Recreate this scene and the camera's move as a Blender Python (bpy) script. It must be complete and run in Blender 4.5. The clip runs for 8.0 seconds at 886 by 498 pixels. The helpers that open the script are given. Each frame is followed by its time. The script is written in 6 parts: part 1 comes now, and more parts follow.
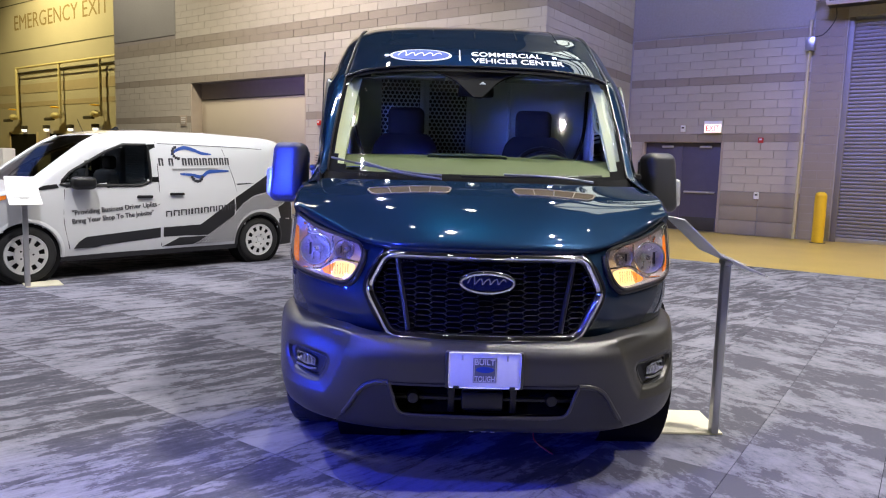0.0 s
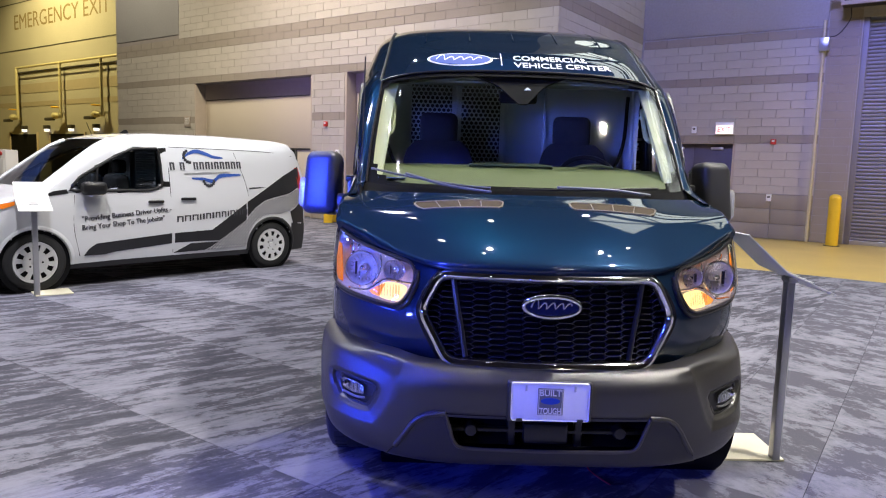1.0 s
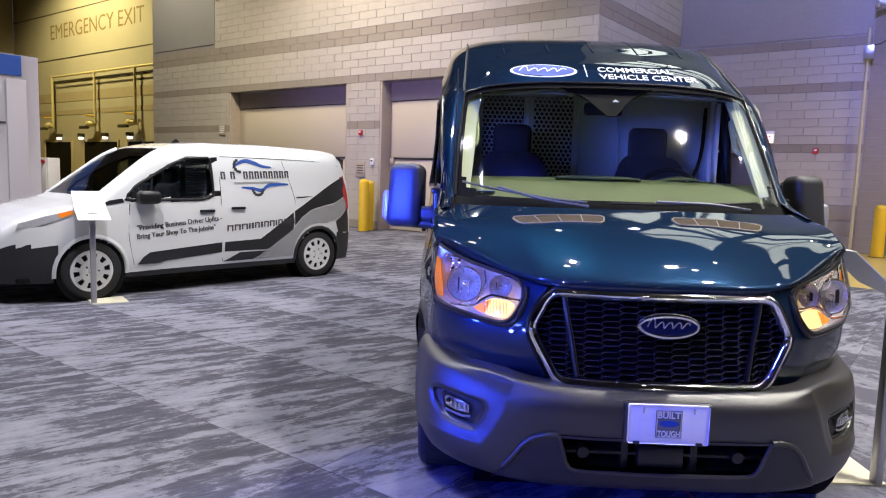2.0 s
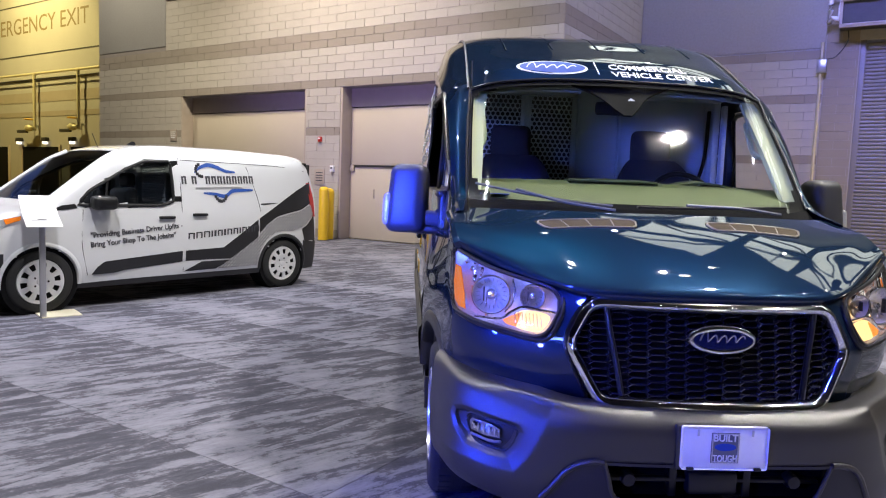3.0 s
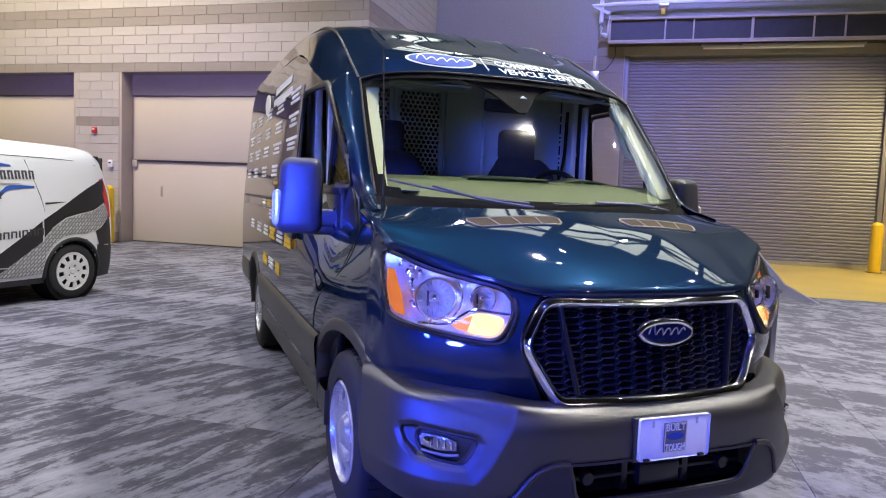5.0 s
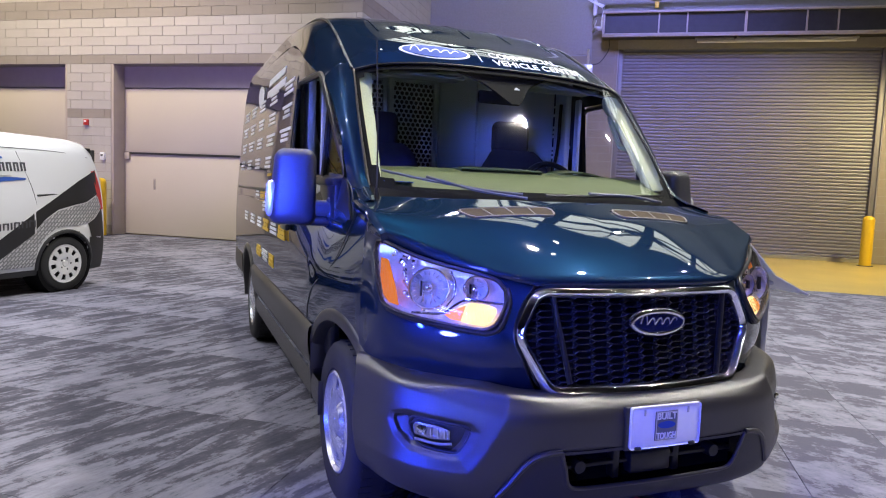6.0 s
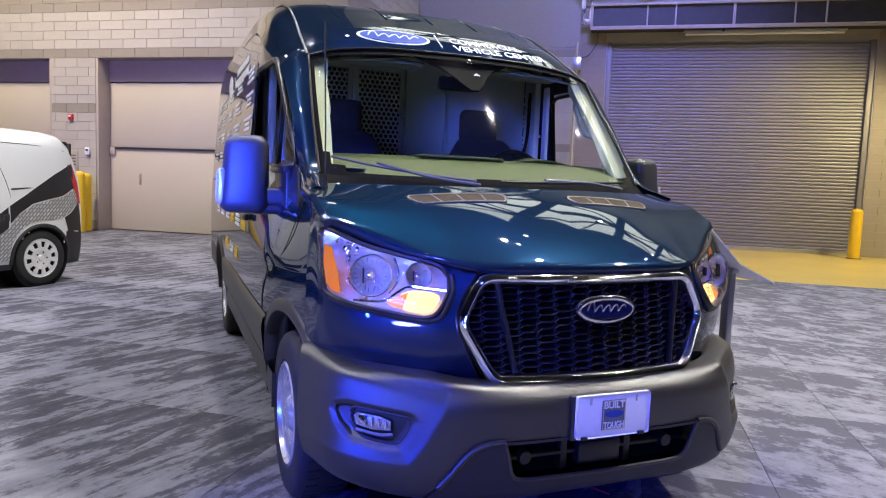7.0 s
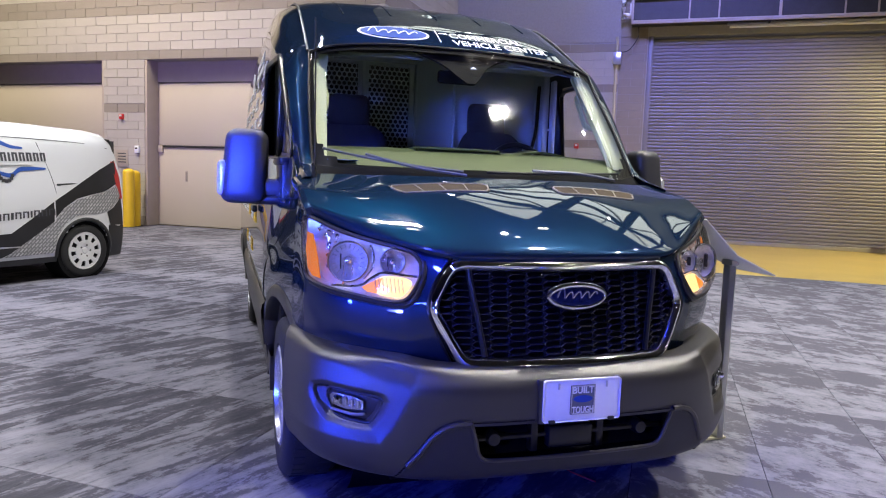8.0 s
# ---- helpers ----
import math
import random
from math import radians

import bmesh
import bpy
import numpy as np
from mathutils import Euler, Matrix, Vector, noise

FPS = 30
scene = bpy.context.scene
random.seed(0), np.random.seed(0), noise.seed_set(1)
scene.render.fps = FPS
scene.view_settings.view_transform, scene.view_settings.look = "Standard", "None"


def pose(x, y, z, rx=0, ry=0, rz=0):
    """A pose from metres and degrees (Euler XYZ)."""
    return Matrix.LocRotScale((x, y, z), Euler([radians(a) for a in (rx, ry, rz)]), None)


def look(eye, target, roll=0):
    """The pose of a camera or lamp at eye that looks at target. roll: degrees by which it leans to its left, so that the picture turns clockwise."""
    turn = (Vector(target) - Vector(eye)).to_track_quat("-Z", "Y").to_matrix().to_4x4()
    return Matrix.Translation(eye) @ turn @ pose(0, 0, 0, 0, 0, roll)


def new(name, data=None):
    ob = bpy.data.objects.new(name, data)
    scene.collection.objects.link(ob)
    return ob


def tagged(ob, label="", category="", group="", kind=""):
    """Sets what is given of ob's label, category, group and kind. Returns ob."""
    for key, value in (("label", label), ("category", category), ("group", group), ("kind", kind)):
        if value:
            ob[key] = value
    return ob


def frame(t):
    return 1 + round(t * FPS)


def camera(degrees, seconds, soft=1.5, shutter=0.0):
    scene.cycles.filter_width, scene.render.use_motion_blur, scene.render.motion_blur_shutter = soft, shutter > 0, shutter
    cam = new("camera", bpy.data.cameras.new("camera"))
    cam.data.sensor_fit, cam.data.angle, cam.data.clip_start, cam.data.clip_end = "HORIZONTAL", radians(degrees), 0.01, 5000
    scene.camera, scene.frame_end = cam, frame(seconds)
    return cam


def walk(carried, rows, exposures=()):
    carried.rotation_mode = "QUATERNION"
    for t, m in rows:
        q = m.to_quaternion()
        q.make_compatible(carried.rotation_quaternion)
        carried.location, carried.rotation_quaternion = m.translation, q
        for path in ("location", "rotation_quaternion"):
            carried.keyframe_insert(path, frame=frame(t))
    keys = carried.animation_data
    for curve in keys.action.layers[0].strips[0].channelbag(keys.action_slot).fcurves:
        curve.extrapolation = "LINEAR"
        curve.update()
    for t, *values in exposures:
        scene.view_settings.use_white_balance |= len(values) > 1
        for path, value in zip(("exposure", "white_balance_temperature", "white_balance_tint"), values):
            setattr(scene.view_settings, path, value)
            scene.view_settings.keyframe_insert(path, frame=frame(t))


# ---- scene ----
cam = camera(65.5, 8.0, soft=1.1)
PATH = [
    (0, (-0.218, -2.532, 1.418), (-0.198, -0.545, 1.188), 1.7),
    (0.5, (-0.352, -2.404, 1.448), (-0.327, -0.418, 1.213), 1.7),
    (1, (-0.465, -2.312, 1.474), (-0.441, -0.326, 1.242), 1.7),
    (1.5, (-0.627, -2.286, 1.492), (-0.628, -0.298, 1.272), 1.6),
    (1.7, (-0.711, -2.284, 1.503), (-0.736, -0.296, 1.283), 1.5),
    (2.8, (-1.056, -2.039, 1.439), (-1.097, -0.048, 1.259), 2.2),
    (3, (-1.11, -1.967, 1.44), (-1.005, 0.022, 1.261), 2.2),
    (3.5, (-1.249, -1.821, 1.444), (-0.756, 0.109, 1.266), 2.4),
    (4, (-1.439, -1.706, 1.441), (-0.772, 0.172, 1.269), 2.6),
    (4.5, (-1.584, -1.671, 1.447), (-0.906, 0.203, 1.279), 2.4),
    (4.7, (-1.647, -1.644, 1.422), (-0.944, 0.222, 1.263), 2.3),
    (6, (-1.652, -1.656, 1.399), (-0.915, 0.195, 1.222), 2.4),
    (6.5, (-1.578, -1.655, 1.38), (-0.831, 0.191, 1.192), 2.3),
    (7, (-1.452, -1.672, 1.367), (-0.705, 0.174, 1.178), 2.2),
    (7.5, (-1.347, -1.724, 1.349), (-0.658, 0.144, 1.151), 2.1),
    (8, (-1.227, -1.837, 1.345), (-0.611, 0.055, 1.145), 2.1),
]
walk(cam, [(t, look(eye, target, roll)) for t, eye, target, roll in PATH])

HALL = pose(0, 0, 0, 0, 0, -36)          # the hall stands at an angle to the van; in it x runs along the walls, y towards them


# ---- world and large lights ----
world = bpy.data.worlds.new("hall_air")
world.use_nodes = True
world.node_tree.nodes["Background"].inputs[0].default_value = (0.30, 0.30, 0.42, 1)
world.node_tree.nodes["Background"].inputs[1].default_value = 0.12
scene.world = world
scene.view_settings.exposure = 1.17


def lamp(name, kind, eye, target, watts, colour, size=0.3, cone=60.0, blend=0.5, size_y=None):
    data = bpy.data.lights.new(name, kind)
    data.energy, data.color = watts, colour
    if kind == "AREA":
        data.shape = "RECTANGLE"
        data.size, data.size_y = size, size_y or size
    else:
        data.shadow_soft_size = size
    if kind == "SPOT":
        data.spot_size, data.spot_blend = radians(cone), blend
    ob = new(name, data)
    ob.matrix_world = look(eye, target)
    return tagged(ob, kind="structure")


def hall(u, v, z):
    return tuple(HALL @ Vector((u, v, z)))


BLUE = (0.02, 0.05, 1.0)
# Several of these are unseen, added only to fill the floor, vans and chrome.
for at, watts, tint in (((3.9, 1.6, 10.0), 1600, (1.0, 0.95, 0.86)), ((-6.2, 0.6, 10.0), 200, (0.90, 0.92, 1.0)), ((7.2, -1.6, 10.0), 1750, (1.0, 0.95, 0.85)), ((-2.5, 8.5, 10.0), 380, (0.86, 0.88, 1.0)), ((3.0, 9.0, 10.0), 200, (0.74, 0.72, 1.0)), ((-7.0, 3.2, 10.0), 880, (0.87, 0.88, 1.0)),
                        ((9.0, 3.0, 10.0), 340, (0.84, 0.80, 1.0)), ((3.2, 4.4, 10.0), 380, (1.0, 0.93, 0.84)), ((-0.2, 4.2, 10.0), 760, (1.0, 0.94, 0.82)), ((-6.3, 12.6, 10.0), 800, (1.0, 0.92, 0.80)), ((-10.5, 5.0, 8.5), 450, (0.90, 0.90, 1.0)), ((-6.0, -11.0, 10.0), 340, (1.0, 0.93, 0.82)), ((4.0, -13.0, 10.0), 420, (1.0, 0.93, 0.82)), ((0.0, -22.0, 10.0), 520, (1.0, 0.93, 0.82))):
    lamp("high_bay_and_fill_light", "SPOT", at, (at[0] * 0.9, at[1], 0), watts, tint, 0.19 if at[0] == 3.9 else 0.10, 96 if at[0] > 2 and at[1] > -3 else 130, 0.6)
lamp("wall_wash_light", "SPOT", hall(-12, 6.6, 10.5), hall(-12.5, 11.2, 2.2), 1450, (1.0, 0.86, 0.62), 0.3, 110, 0.8)
lamp("wall_wash_light", "SPOT", hall(-20.5, 7.0, 10.5), hall(-21, 11.2, 4.0), 800, (1.0, 0.90, 0.70), 0.3, 100, 0.8)
# Unseen lamp, added to brighten the side of the white van.
lamp("van_fill_light", "SPOT", (-3.4, 2.6, 6.5), (-5.6, 6.6, 0.9), 520, (0.98, 0.96, 1.0), 0.15, 62, 0.8)
lamp("sodium_light", "SPOT", hall(-36, 11.0, 11.5), hall(-36.5, 16.2, 5.5), 2500, (1.0, 0.80, 0.30), 0.4, 130, 0.6)
lamp("purple_wash_light", "SPOT", hall(-1.0, 6.0, 9.5), hall(-2.0, 16.2, 3.8), 1450, (0.28, 0.30, 1.0), 0.15, 80, 0.7)
lamp("purple_wash_light", "SPOT", hall(0.0, 8.5, 9.5), hall(0.6, 16.2, 4.9), 1300, (0.24, 0.24, 1.0), 0.15, 46, 1.0)
lamp("violet_door_light", "SPOT", hall(-8.5, 2.5, 2.2), hall(-11.0, 11.6, 4.2), 620, (0.30, 0.24, 1.0), 0.2, 60, 0.8)
lamp("dock_light", "SPOT", hall(6.8, 12.6, 5.2), hall(3.0, 15.6, 0.3), 800, (1.0, 0.82, 0.42), 0.3, 95, 0.6)
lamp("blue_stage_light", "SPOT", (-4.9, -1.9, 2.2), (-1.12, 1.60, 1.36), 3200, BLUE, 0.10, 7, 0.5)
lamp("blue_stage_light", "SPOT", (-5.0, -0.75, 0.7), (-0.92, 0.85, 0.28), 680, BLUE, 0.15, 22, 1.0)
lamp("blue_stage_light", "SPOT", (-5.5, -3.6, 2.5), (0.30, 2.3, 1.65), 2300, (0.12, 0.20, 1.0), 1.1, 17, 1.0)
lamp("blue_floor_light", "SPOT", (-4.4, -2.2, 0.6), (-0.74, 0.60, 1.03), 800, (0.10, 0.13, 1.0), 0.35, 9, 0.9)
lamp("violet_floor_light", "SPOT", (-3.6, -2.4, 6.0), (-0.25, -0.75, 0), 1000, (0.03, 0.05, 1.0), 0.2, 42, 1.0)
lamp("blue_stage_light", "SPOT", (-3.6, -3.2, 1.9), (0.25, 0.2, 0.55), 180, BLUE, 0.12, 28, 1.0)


# ---- materials ----
def material(name, colour, rough=0.5, metal=0.0, vary=0.12, scale=6.0, fine=60.0, bump=0.0, coat=0.0, random_by=0.0, emit=None, spec=0.5):
    """A Principled material with two scales of mottling, a little bump, and a tone that differs from object to object."""
    m = bpy.data.materials.new(name)
    m.use_nodes = True
    t, n = m.node_tree, m.node_tree.nodes
    b = n["Principled BSDF"]
    b.inputs["Roughness"].default_value, b.inputs["Metallic"].default_value = rough, metal
    b.inputs["Coat Weight"].default_value, b.inputs["Coat Roughness"].default_value = coat, 0.03
    b.inputs["Specular IOR Level"].default_value = spec
    at = n.new("ShaderNodeTexCoord")
    big, small = n.new("ShaderNodeTexNoise"), n.new("ShaderNodeTexNoise")
    for tex, s in ((big, scale), (small, fine)):
        tex.inputs["Scale"].default_value, tex.inputs["Detail"].default_value = s, 4
        t.links.new(at.outputs["Object"], tex.inputs["Vector"])
    add = n.new("ShaderNodeMath")
    add.operation = "ADD"
    t.links.new(big.outputs["Fac"], add.inputs[0])
    t.links.new(small.outputs["Fac"], add.inputs[1])
    last = add
    if random_by:
        info, mul, more = n.new("ShaderNodeObjectInfo"), n.new("ShaderNodeMath"), n.new("ShaderNodeMath")
        mul.operation, mul.inputs[1].default_value = "MULTIPLY", random_by
        t.links.new(info.outputs["Random"], mul.inputs[0])
        t.links.new(mul.outputs[0], more.inputs[0])
        t.links.new(add.outputs[0], more.inputs[1])
        last = more
    ramp = n.new("ShaderNodeMapRange")
    ramp.inputs["From Min"].default_value, ramp.inputs["From Max"].default_value = 0.6, 1.4 + random_by
    ramp.inputs["To Min"].default_value, ramp.inputs["To Max"].default_value = 1 - vary, 1 + vary
    t.links.new(last.outputs[0], ramp.inputs["Value"])
    mix = n.new("ShaderNodeVectorMath")
    mix.operation = "SCALE"
    mix.inputs[0].default_value = colour
    t.links.new(ramp.outputs[0], mix.inputs["Scale"])
    t.links.new(mix.outputs[0], b.inputs["Base Color"])
    if bump:
        bp = n.new("ShaderNodeBump")
        bp.inputs["Strength"].default_value, bp.inputs["Distance"].default_value = bump, 0.004
        t.links.new(small.outputs["Fac"], bp.inputs["Height"])
        t.links.new(bp.outputs[0], b.inputs["Normal"])
    if emit:
        b.inputs["Emission Color"].default_value = (*emit[:3], 1)
        b.inputs["Emission Strength"].default_value = emit[3]
    return m


def glass(name, tint=(0.85, 0.9, 0.9), gloss=0.04):
    """A thin pane: it lets light through, and mirrors it by Fresnel."""
    m = bpy.data.materials.new(name)
    m.use_nodes = True
    t, n = m.node_tree, m.node_tree.nodes
    n.remove(n["Principled BSDF"])
    clear, shine, mix, fr = (n.new(k) for k in ("ShaderNodeBsdfTransparent", "ShaderNodeBsdfGlossy", "ShaderNodeMixShader", "ShaderNodeFresnel"))
    clear.inputs[0].default_value = (*tint, 1)
    shine.inputs["Roughness"].default_value = gloss
    fr.inputs[0].default_value = 1.5
    t.links.new(fr.outputs[0], mix.inputs[0])
    t.links.new(clear.outputs[0], mix.inputs[1])
    t.links.new(shine.outputs[0], mix.inputs[2])
    t.links.new(mix.outputs[0], n["Material Output"].inputs[0])
    return m


def carpet_material(name="carpet", turn=16, dark=0.064, pale=0.172, stretch=(5.0, 1.05, 1)):
    """Dark blue-grey carpet tile with pale brushed streaks; each tile starts the pattern elsewhere."""
    m = material(name, (0.1, 0.1, 0.12), 0.95, fine=400, bump=0.6, spec=0.1)
    t, n = m.node_tree, m.node_tree.nodes
    b = n["Principled BSDF"]
    at, info = n.new("ShaderNodeTexCoord"), n.new("ShaderNodeObjectInfo")
    geo = n.new("ShaderNodeNewGeometry")
    sumr = n.new("ShaderNodeMath")
    t.links.new(info.outputs["Random"], sumr.inputs[0])
    t.links.new(geo.outputs["Random Per Island"], sumr.inputs[1])
    far = n.new("ShaderNodeVectorMath")
    far.operation = "SCALE"
    far.inputs[0].default_value = (13.0, 29.0, 0.0)
    t.links.new(sumr.outputs[0], far.inputs["Scale"])
    mp = n.new("ShaderNodeMapping")
    mp.inputs["Rotation"].default_value = (0, 0, radians(turn))
    t.links.new(at.outputs["Object"], mp.inputs[0])
    st = n.new("ShaderNodeVectorMath")
    st.operation, st.inputs[1].default_value = "MULTIPLY", stretch
    t.links.new(mp.outputs[0], st.inputs[0])
    add = n.new("ShaderNodeVectorMath")
    t.links.new(st.outputs[0], add.inputs[0])
    t.links.new(far.outputs[0], add.inputs[1])
    streak, blot = n.new("ShaderNodeTexNoise"), n.new("ShaderNodeTexNoise")
    streak.inputs["Scale"].default_value, streak.inputs["Detail"].default_value, streak.inputs["Roughness"].default_value = 1.6, 10, 0.74
    blot.inputs["Scale"].default_value, blot.inputs["Detail"].default_value = 0.8, 3
    t.links.new(add.outputs[0], streak.inputs["Vector"])
    t.links.new(at.outputs["Object"], blot.inputs["Vector"])
    grain = n.new("ShaderNodeTexNoise")
    grain.inputs["Scale"].default_value, grain.inputs["Detail"].default_value, grain.inputs["Roughness"].default_value = 13.0, 8, 0.84
    off = n.new("ShaderNodeVectorMath")
    t.links.new(at.outputs["Object"], off.inputs[0])
    t.links.new(far.outputs[0], off.inputs[1])
    t.links.new(off.outputs[0], grain.inputs["Vector"])
    mul = n.new("ShaderNodeMath")
    mul.operation, mul.inputs[1].default_value = "MULTIPLY_ADD", 0.35
    t.links.new(blot.outputs["Fac"], mul.inputs[0])
    t.links.new(streak.outputs["Fac"], mul.inputs[2])
    mul2 = n.new("ShaderNodeMath")
    mul2.operation, mul2.inputs[1].default_value = "MULTIPLY_ADD", 0.34
    t.links.new(grain.outputs["Fac"], mul2.inputs[0])
    t.links.new(mul.outputs[0], mul2.inputs[2])
    mul = mul2
    ramp = n.new("ShaderNodeValToRGB")
    e = ramp.color_ramp.elements
    e[0].color = (dark, dark, dark * 1.3, 1)
    e[1].color = (0.090, 0.090, 0.116, 1)
    # the ramp ends at one: bring the sum into its span
    span = n.new("ShaderNodeMapRange")
    span.inputs["From Min"].default_value, span.inputs["From Max"].default_value = 0.725, 0.975
    t.links.new(mul.outputs[0], span.inputs["Value"])
    mul = span
    e[0].position, e[1].position = 0.0, 0.40
    light = e.new(0.54)
    light.color = (pale, pale, pale * 1.25, 1)
    top = e.new(1.0)
    top.color = (pale * 1.36, pale * 1.36, pale * 1.66, 1)
    t.links.new(mul.outputs[0], ramp.inputs[0])
    t.links.new(ramp.outputs[0], b.inputs["Base Color"])
    return m


def chequer_material():
    """Printed chequer plate: short pale bars, turned to and fro, on mid grey."""
    m = material("chequer_plate_print", (0.36, 0.36, 0.37), 0.4, 0.2, 0.2, 25, 60, 0.1)
    t, n = m.node_tree, m.node_tree.nodes
    at, join, ck = n.new("ShaderNodeTexCoord"), n.new("ShaderNodeCombineXYZ"), n.new("ShaderNodeTexBrick")
    for k, way in enumerate(((0, 0.7, 0.7), (0, 0.7, -0.7))):
        dot = n.new("ShaderNodeVectorMath")
        dot.operation, dot.inputs[1].default_value = "DOT_PRODUCT", way
        t.links.new(at.outputs["Object"], dot.inputs[0])
        t.links.new(dot.outputs["Value"], join.inputs[k])
    ck.inputs["Scale"].default_value, ck.inputs["Mortar Size"].default_value, ck.inputs["Mortar Smooth"].default_value = 8.0, 0.075, 0.3
    ck.inputs["Color1"].default_value, ck.inputs["Color2"].default_value, ck.inputs["Mortar"].default_value = (0.62, 0.62, 0.63, 1), (0.40, 0.40, 0.41, 1), (0.24, 0.24, 0.25, 1)
    t.links.new(join.outputs[0], ck.inputs["Vector"])
    t.links.new(ck.outputs["Color"], n["Principled BSDF"].inputs["Base Color"])
    return m


PAINT = material("teal_paint", (0.0105, 0.0235, 0.048), 0.36, 0.50, 0.10, 2.0, 900, 0.0, coat=1.0, spec=0.0)
PAINT.node_tree.nodes["Principled BSDF"].inputs["Specular Tint"].default_value = (0.05, 0.16, 0.26, 1)
PLASTIC = material("grey_plastic", (0.020, 0.0178, 0.0142), 0.40, 0, 0.10, 4, 500, 0.15, spec=1.0)
BLACK = material("black_plastic", (0.012, 0.012, 0.013), 0.35, 0, 0.2, 5, 200, 0.05)
DARKPLASTIC = material("dark_plastic", (0.022, 0.022, 0.024), 0.45, 0, 0.12, 5, 400, 0.1)
MIRRORCASE = material("mirror_case", (0.036, 0.036, 0.040), 0.42, 0, 0.1, 6, 500, 0.1)
EMBLEM = material("emblem_grey", (0.17, 0.18, 0.21), 0.4, 0.3, 0.1)
MATTBLACK = material("matt_black", (0.006, 0.006, 0.007), 0.8, 0, 0.2, spec=0.1)
RUBBER = material("tyre_rubber", (0.014, 0.014, 0.015), 0.75, 0, 0.25, 10, 120, 0.3)
CHROME = material("chrome", (0.85, 0.86, 0.88), 0.07, 1.0, 0.03)
SILVER = material("silver_wheel", (0.72, 0.73, 0.76), 0.24, 0.75, 0.06)
GLASS = glass("window_glass", (0.92, 0.95, 0.93))
LENS = glass("lamp_lens", (0.97, 0.97, 1.0))
SIDEGLASS = glass("side_glass", (0.75, 0.82, 0.82))
REFLECTOR = material("lamp_reflector", (0.92, 0.92, 0.95), 0.14, 0.62, 0.12, 30, 70, 0.9)
FOGGLASS = material("fog_lamp_glass", (0.30, 0.31, 0.35), 0.10, 0.85, 0.2, 40, 90, 0.8, coat=1.0)
BOWL = material("lamp_bowl", (0.95, 0.95, 0.97), 0.14, 0.55, 0.08, 30, 110, 0.15)
AMBER = material("amber_plastic", (0.80, 0.20, 0.015), 0.2, 0, 0.1, 40, 200, 0.2, emit=(1.0, 0.28, 0.01, 0.08))
LAMP_ON = material("lit_lamp", (0.34, 0.20, 0.04), 0.3, 0, 0.3, 60, 160, 0.8, emit=(1.0, 0.62, 0.22, 0.85))
AMBER_LIT = material("lit_amber", (0.7, 0.2, 0.02), 0.25, 0, 0.2, 60, 160, 0.6, emit=(1.0, 0.30, 0.05, 0.40))
WHITE = material("white_print", (0.80, 0.80, 0.82), 0.4, 0, 0.04)
NAVY = material("badge_navy", (0.010, 0.016, 0.07), 0.15, 0.3, 0.08, coat=1.0)
LOGOBLUE = material("badge_blue", (0.006, 0.055, 0.36), 0.3, 0, 0.06)
TRIM = material("pale_trim", (0.50, 0.54, 0.36), 0.75, 0, 0.06, 5, 200, 0.1)
HEADLINER = material("headliner_cloth", (0.20, 0.21, 0.23), 0.9, 0, 0.08, 8, 300, 0.1)
DASH = material("dash_plastic", (0.072, 0.096, 0.033), 0.6, 0, 0.1, 5, 300, 0.2)
SEAT = material("seat_cloth", (0.022, 0.022, 0.026), 0.9, 0, 0.3, 12, 300, 0.4)
STEEL = material("partition_steel", (0.50, 0.53, 0.60), 0.5, 0.1, 0.08)
VENT = material("vent_mesh", (0.075, 0.06, 0.042), 0.9, 0, 0.25, 10, 500, 0.4, spec=0.05)
CARPET = carpet_material()
CARPET_CROSS = carpet_material("carpet_laid_across", 118, 0.090, 0.158, (3.2, 1.7, 1))
BLOCK = material("pale_block", (0.43, 0.395, 0.34), 0.88, 0, 0.12, 3.0, 70, 0.5, random_by=0.5)
BLOCKDARK = material("dark_block", (0.275, 0.240, 0.197), 0.88, 0, 0.13, 3.0, 70, 0.5, random_by=0.5)
MORTAR = material("mortar", (0.27, 0.24, 0.22), 0.95, 0, 0.1, 4, 80, 0.3)
UPPER = material("painted_upper_wall", (0.33, 0.318, 0.30), 0.85, 0, 0.09, 0.5, 20, 0.1)
# The yellow of the dock lamps is mixed into this concrete's base colour.
CONCRETE = material("dock_concrete", (0.48, 0.355, 0.10), 0.36, 0, 0.16, 0.9, 40, 0.15)
DOORPAINT = material("beige_door_paint", (0.50, 0.44, 0.345), 0.55, 0, 0.05, 0.7, 60, 0.05)
FRAMEPAINT = material("door_frame_paint", (0.40, 0.34, 0.28), 0.55, 0, 0.06)
SHUTTER = material("shutter_steel", (0.19, 0.18, 0.18), 0.5, 0.2, 0.08, 1.5, 90, 0.05)
DARKSTEEL = material("dark_steel", (0.04, 0.037, 0.034), 0.55, 0.1, 0.2)
YELLOW = material("safety_yellow", (0.72, 0.46, 0.02), 0.45, 0, 0.08, 4, 90, 0.05)
BEIGEPIPE = material("beige_pipe", (0.50, 0.46, 0.30), 0.5, 0.2, 0.1)
RED = material("alarm_red", (0.5, 0.03, 0.025), 0.4)
SIGNWHITE = material("sign_white", (0.78, 0.78, 0.78), 0.5, 0, 0.04)
SIGNLIT = material("lit_sign", (0.9, 0.8, 0.8), 0.5, emit=(1.0, 0.72, 0.72, 0.9))
EXITRED = material("exit_red", (0.5, 0.02, 0.02), 0.5, emit=(1.0, 0.05, 0.04, 0.8))
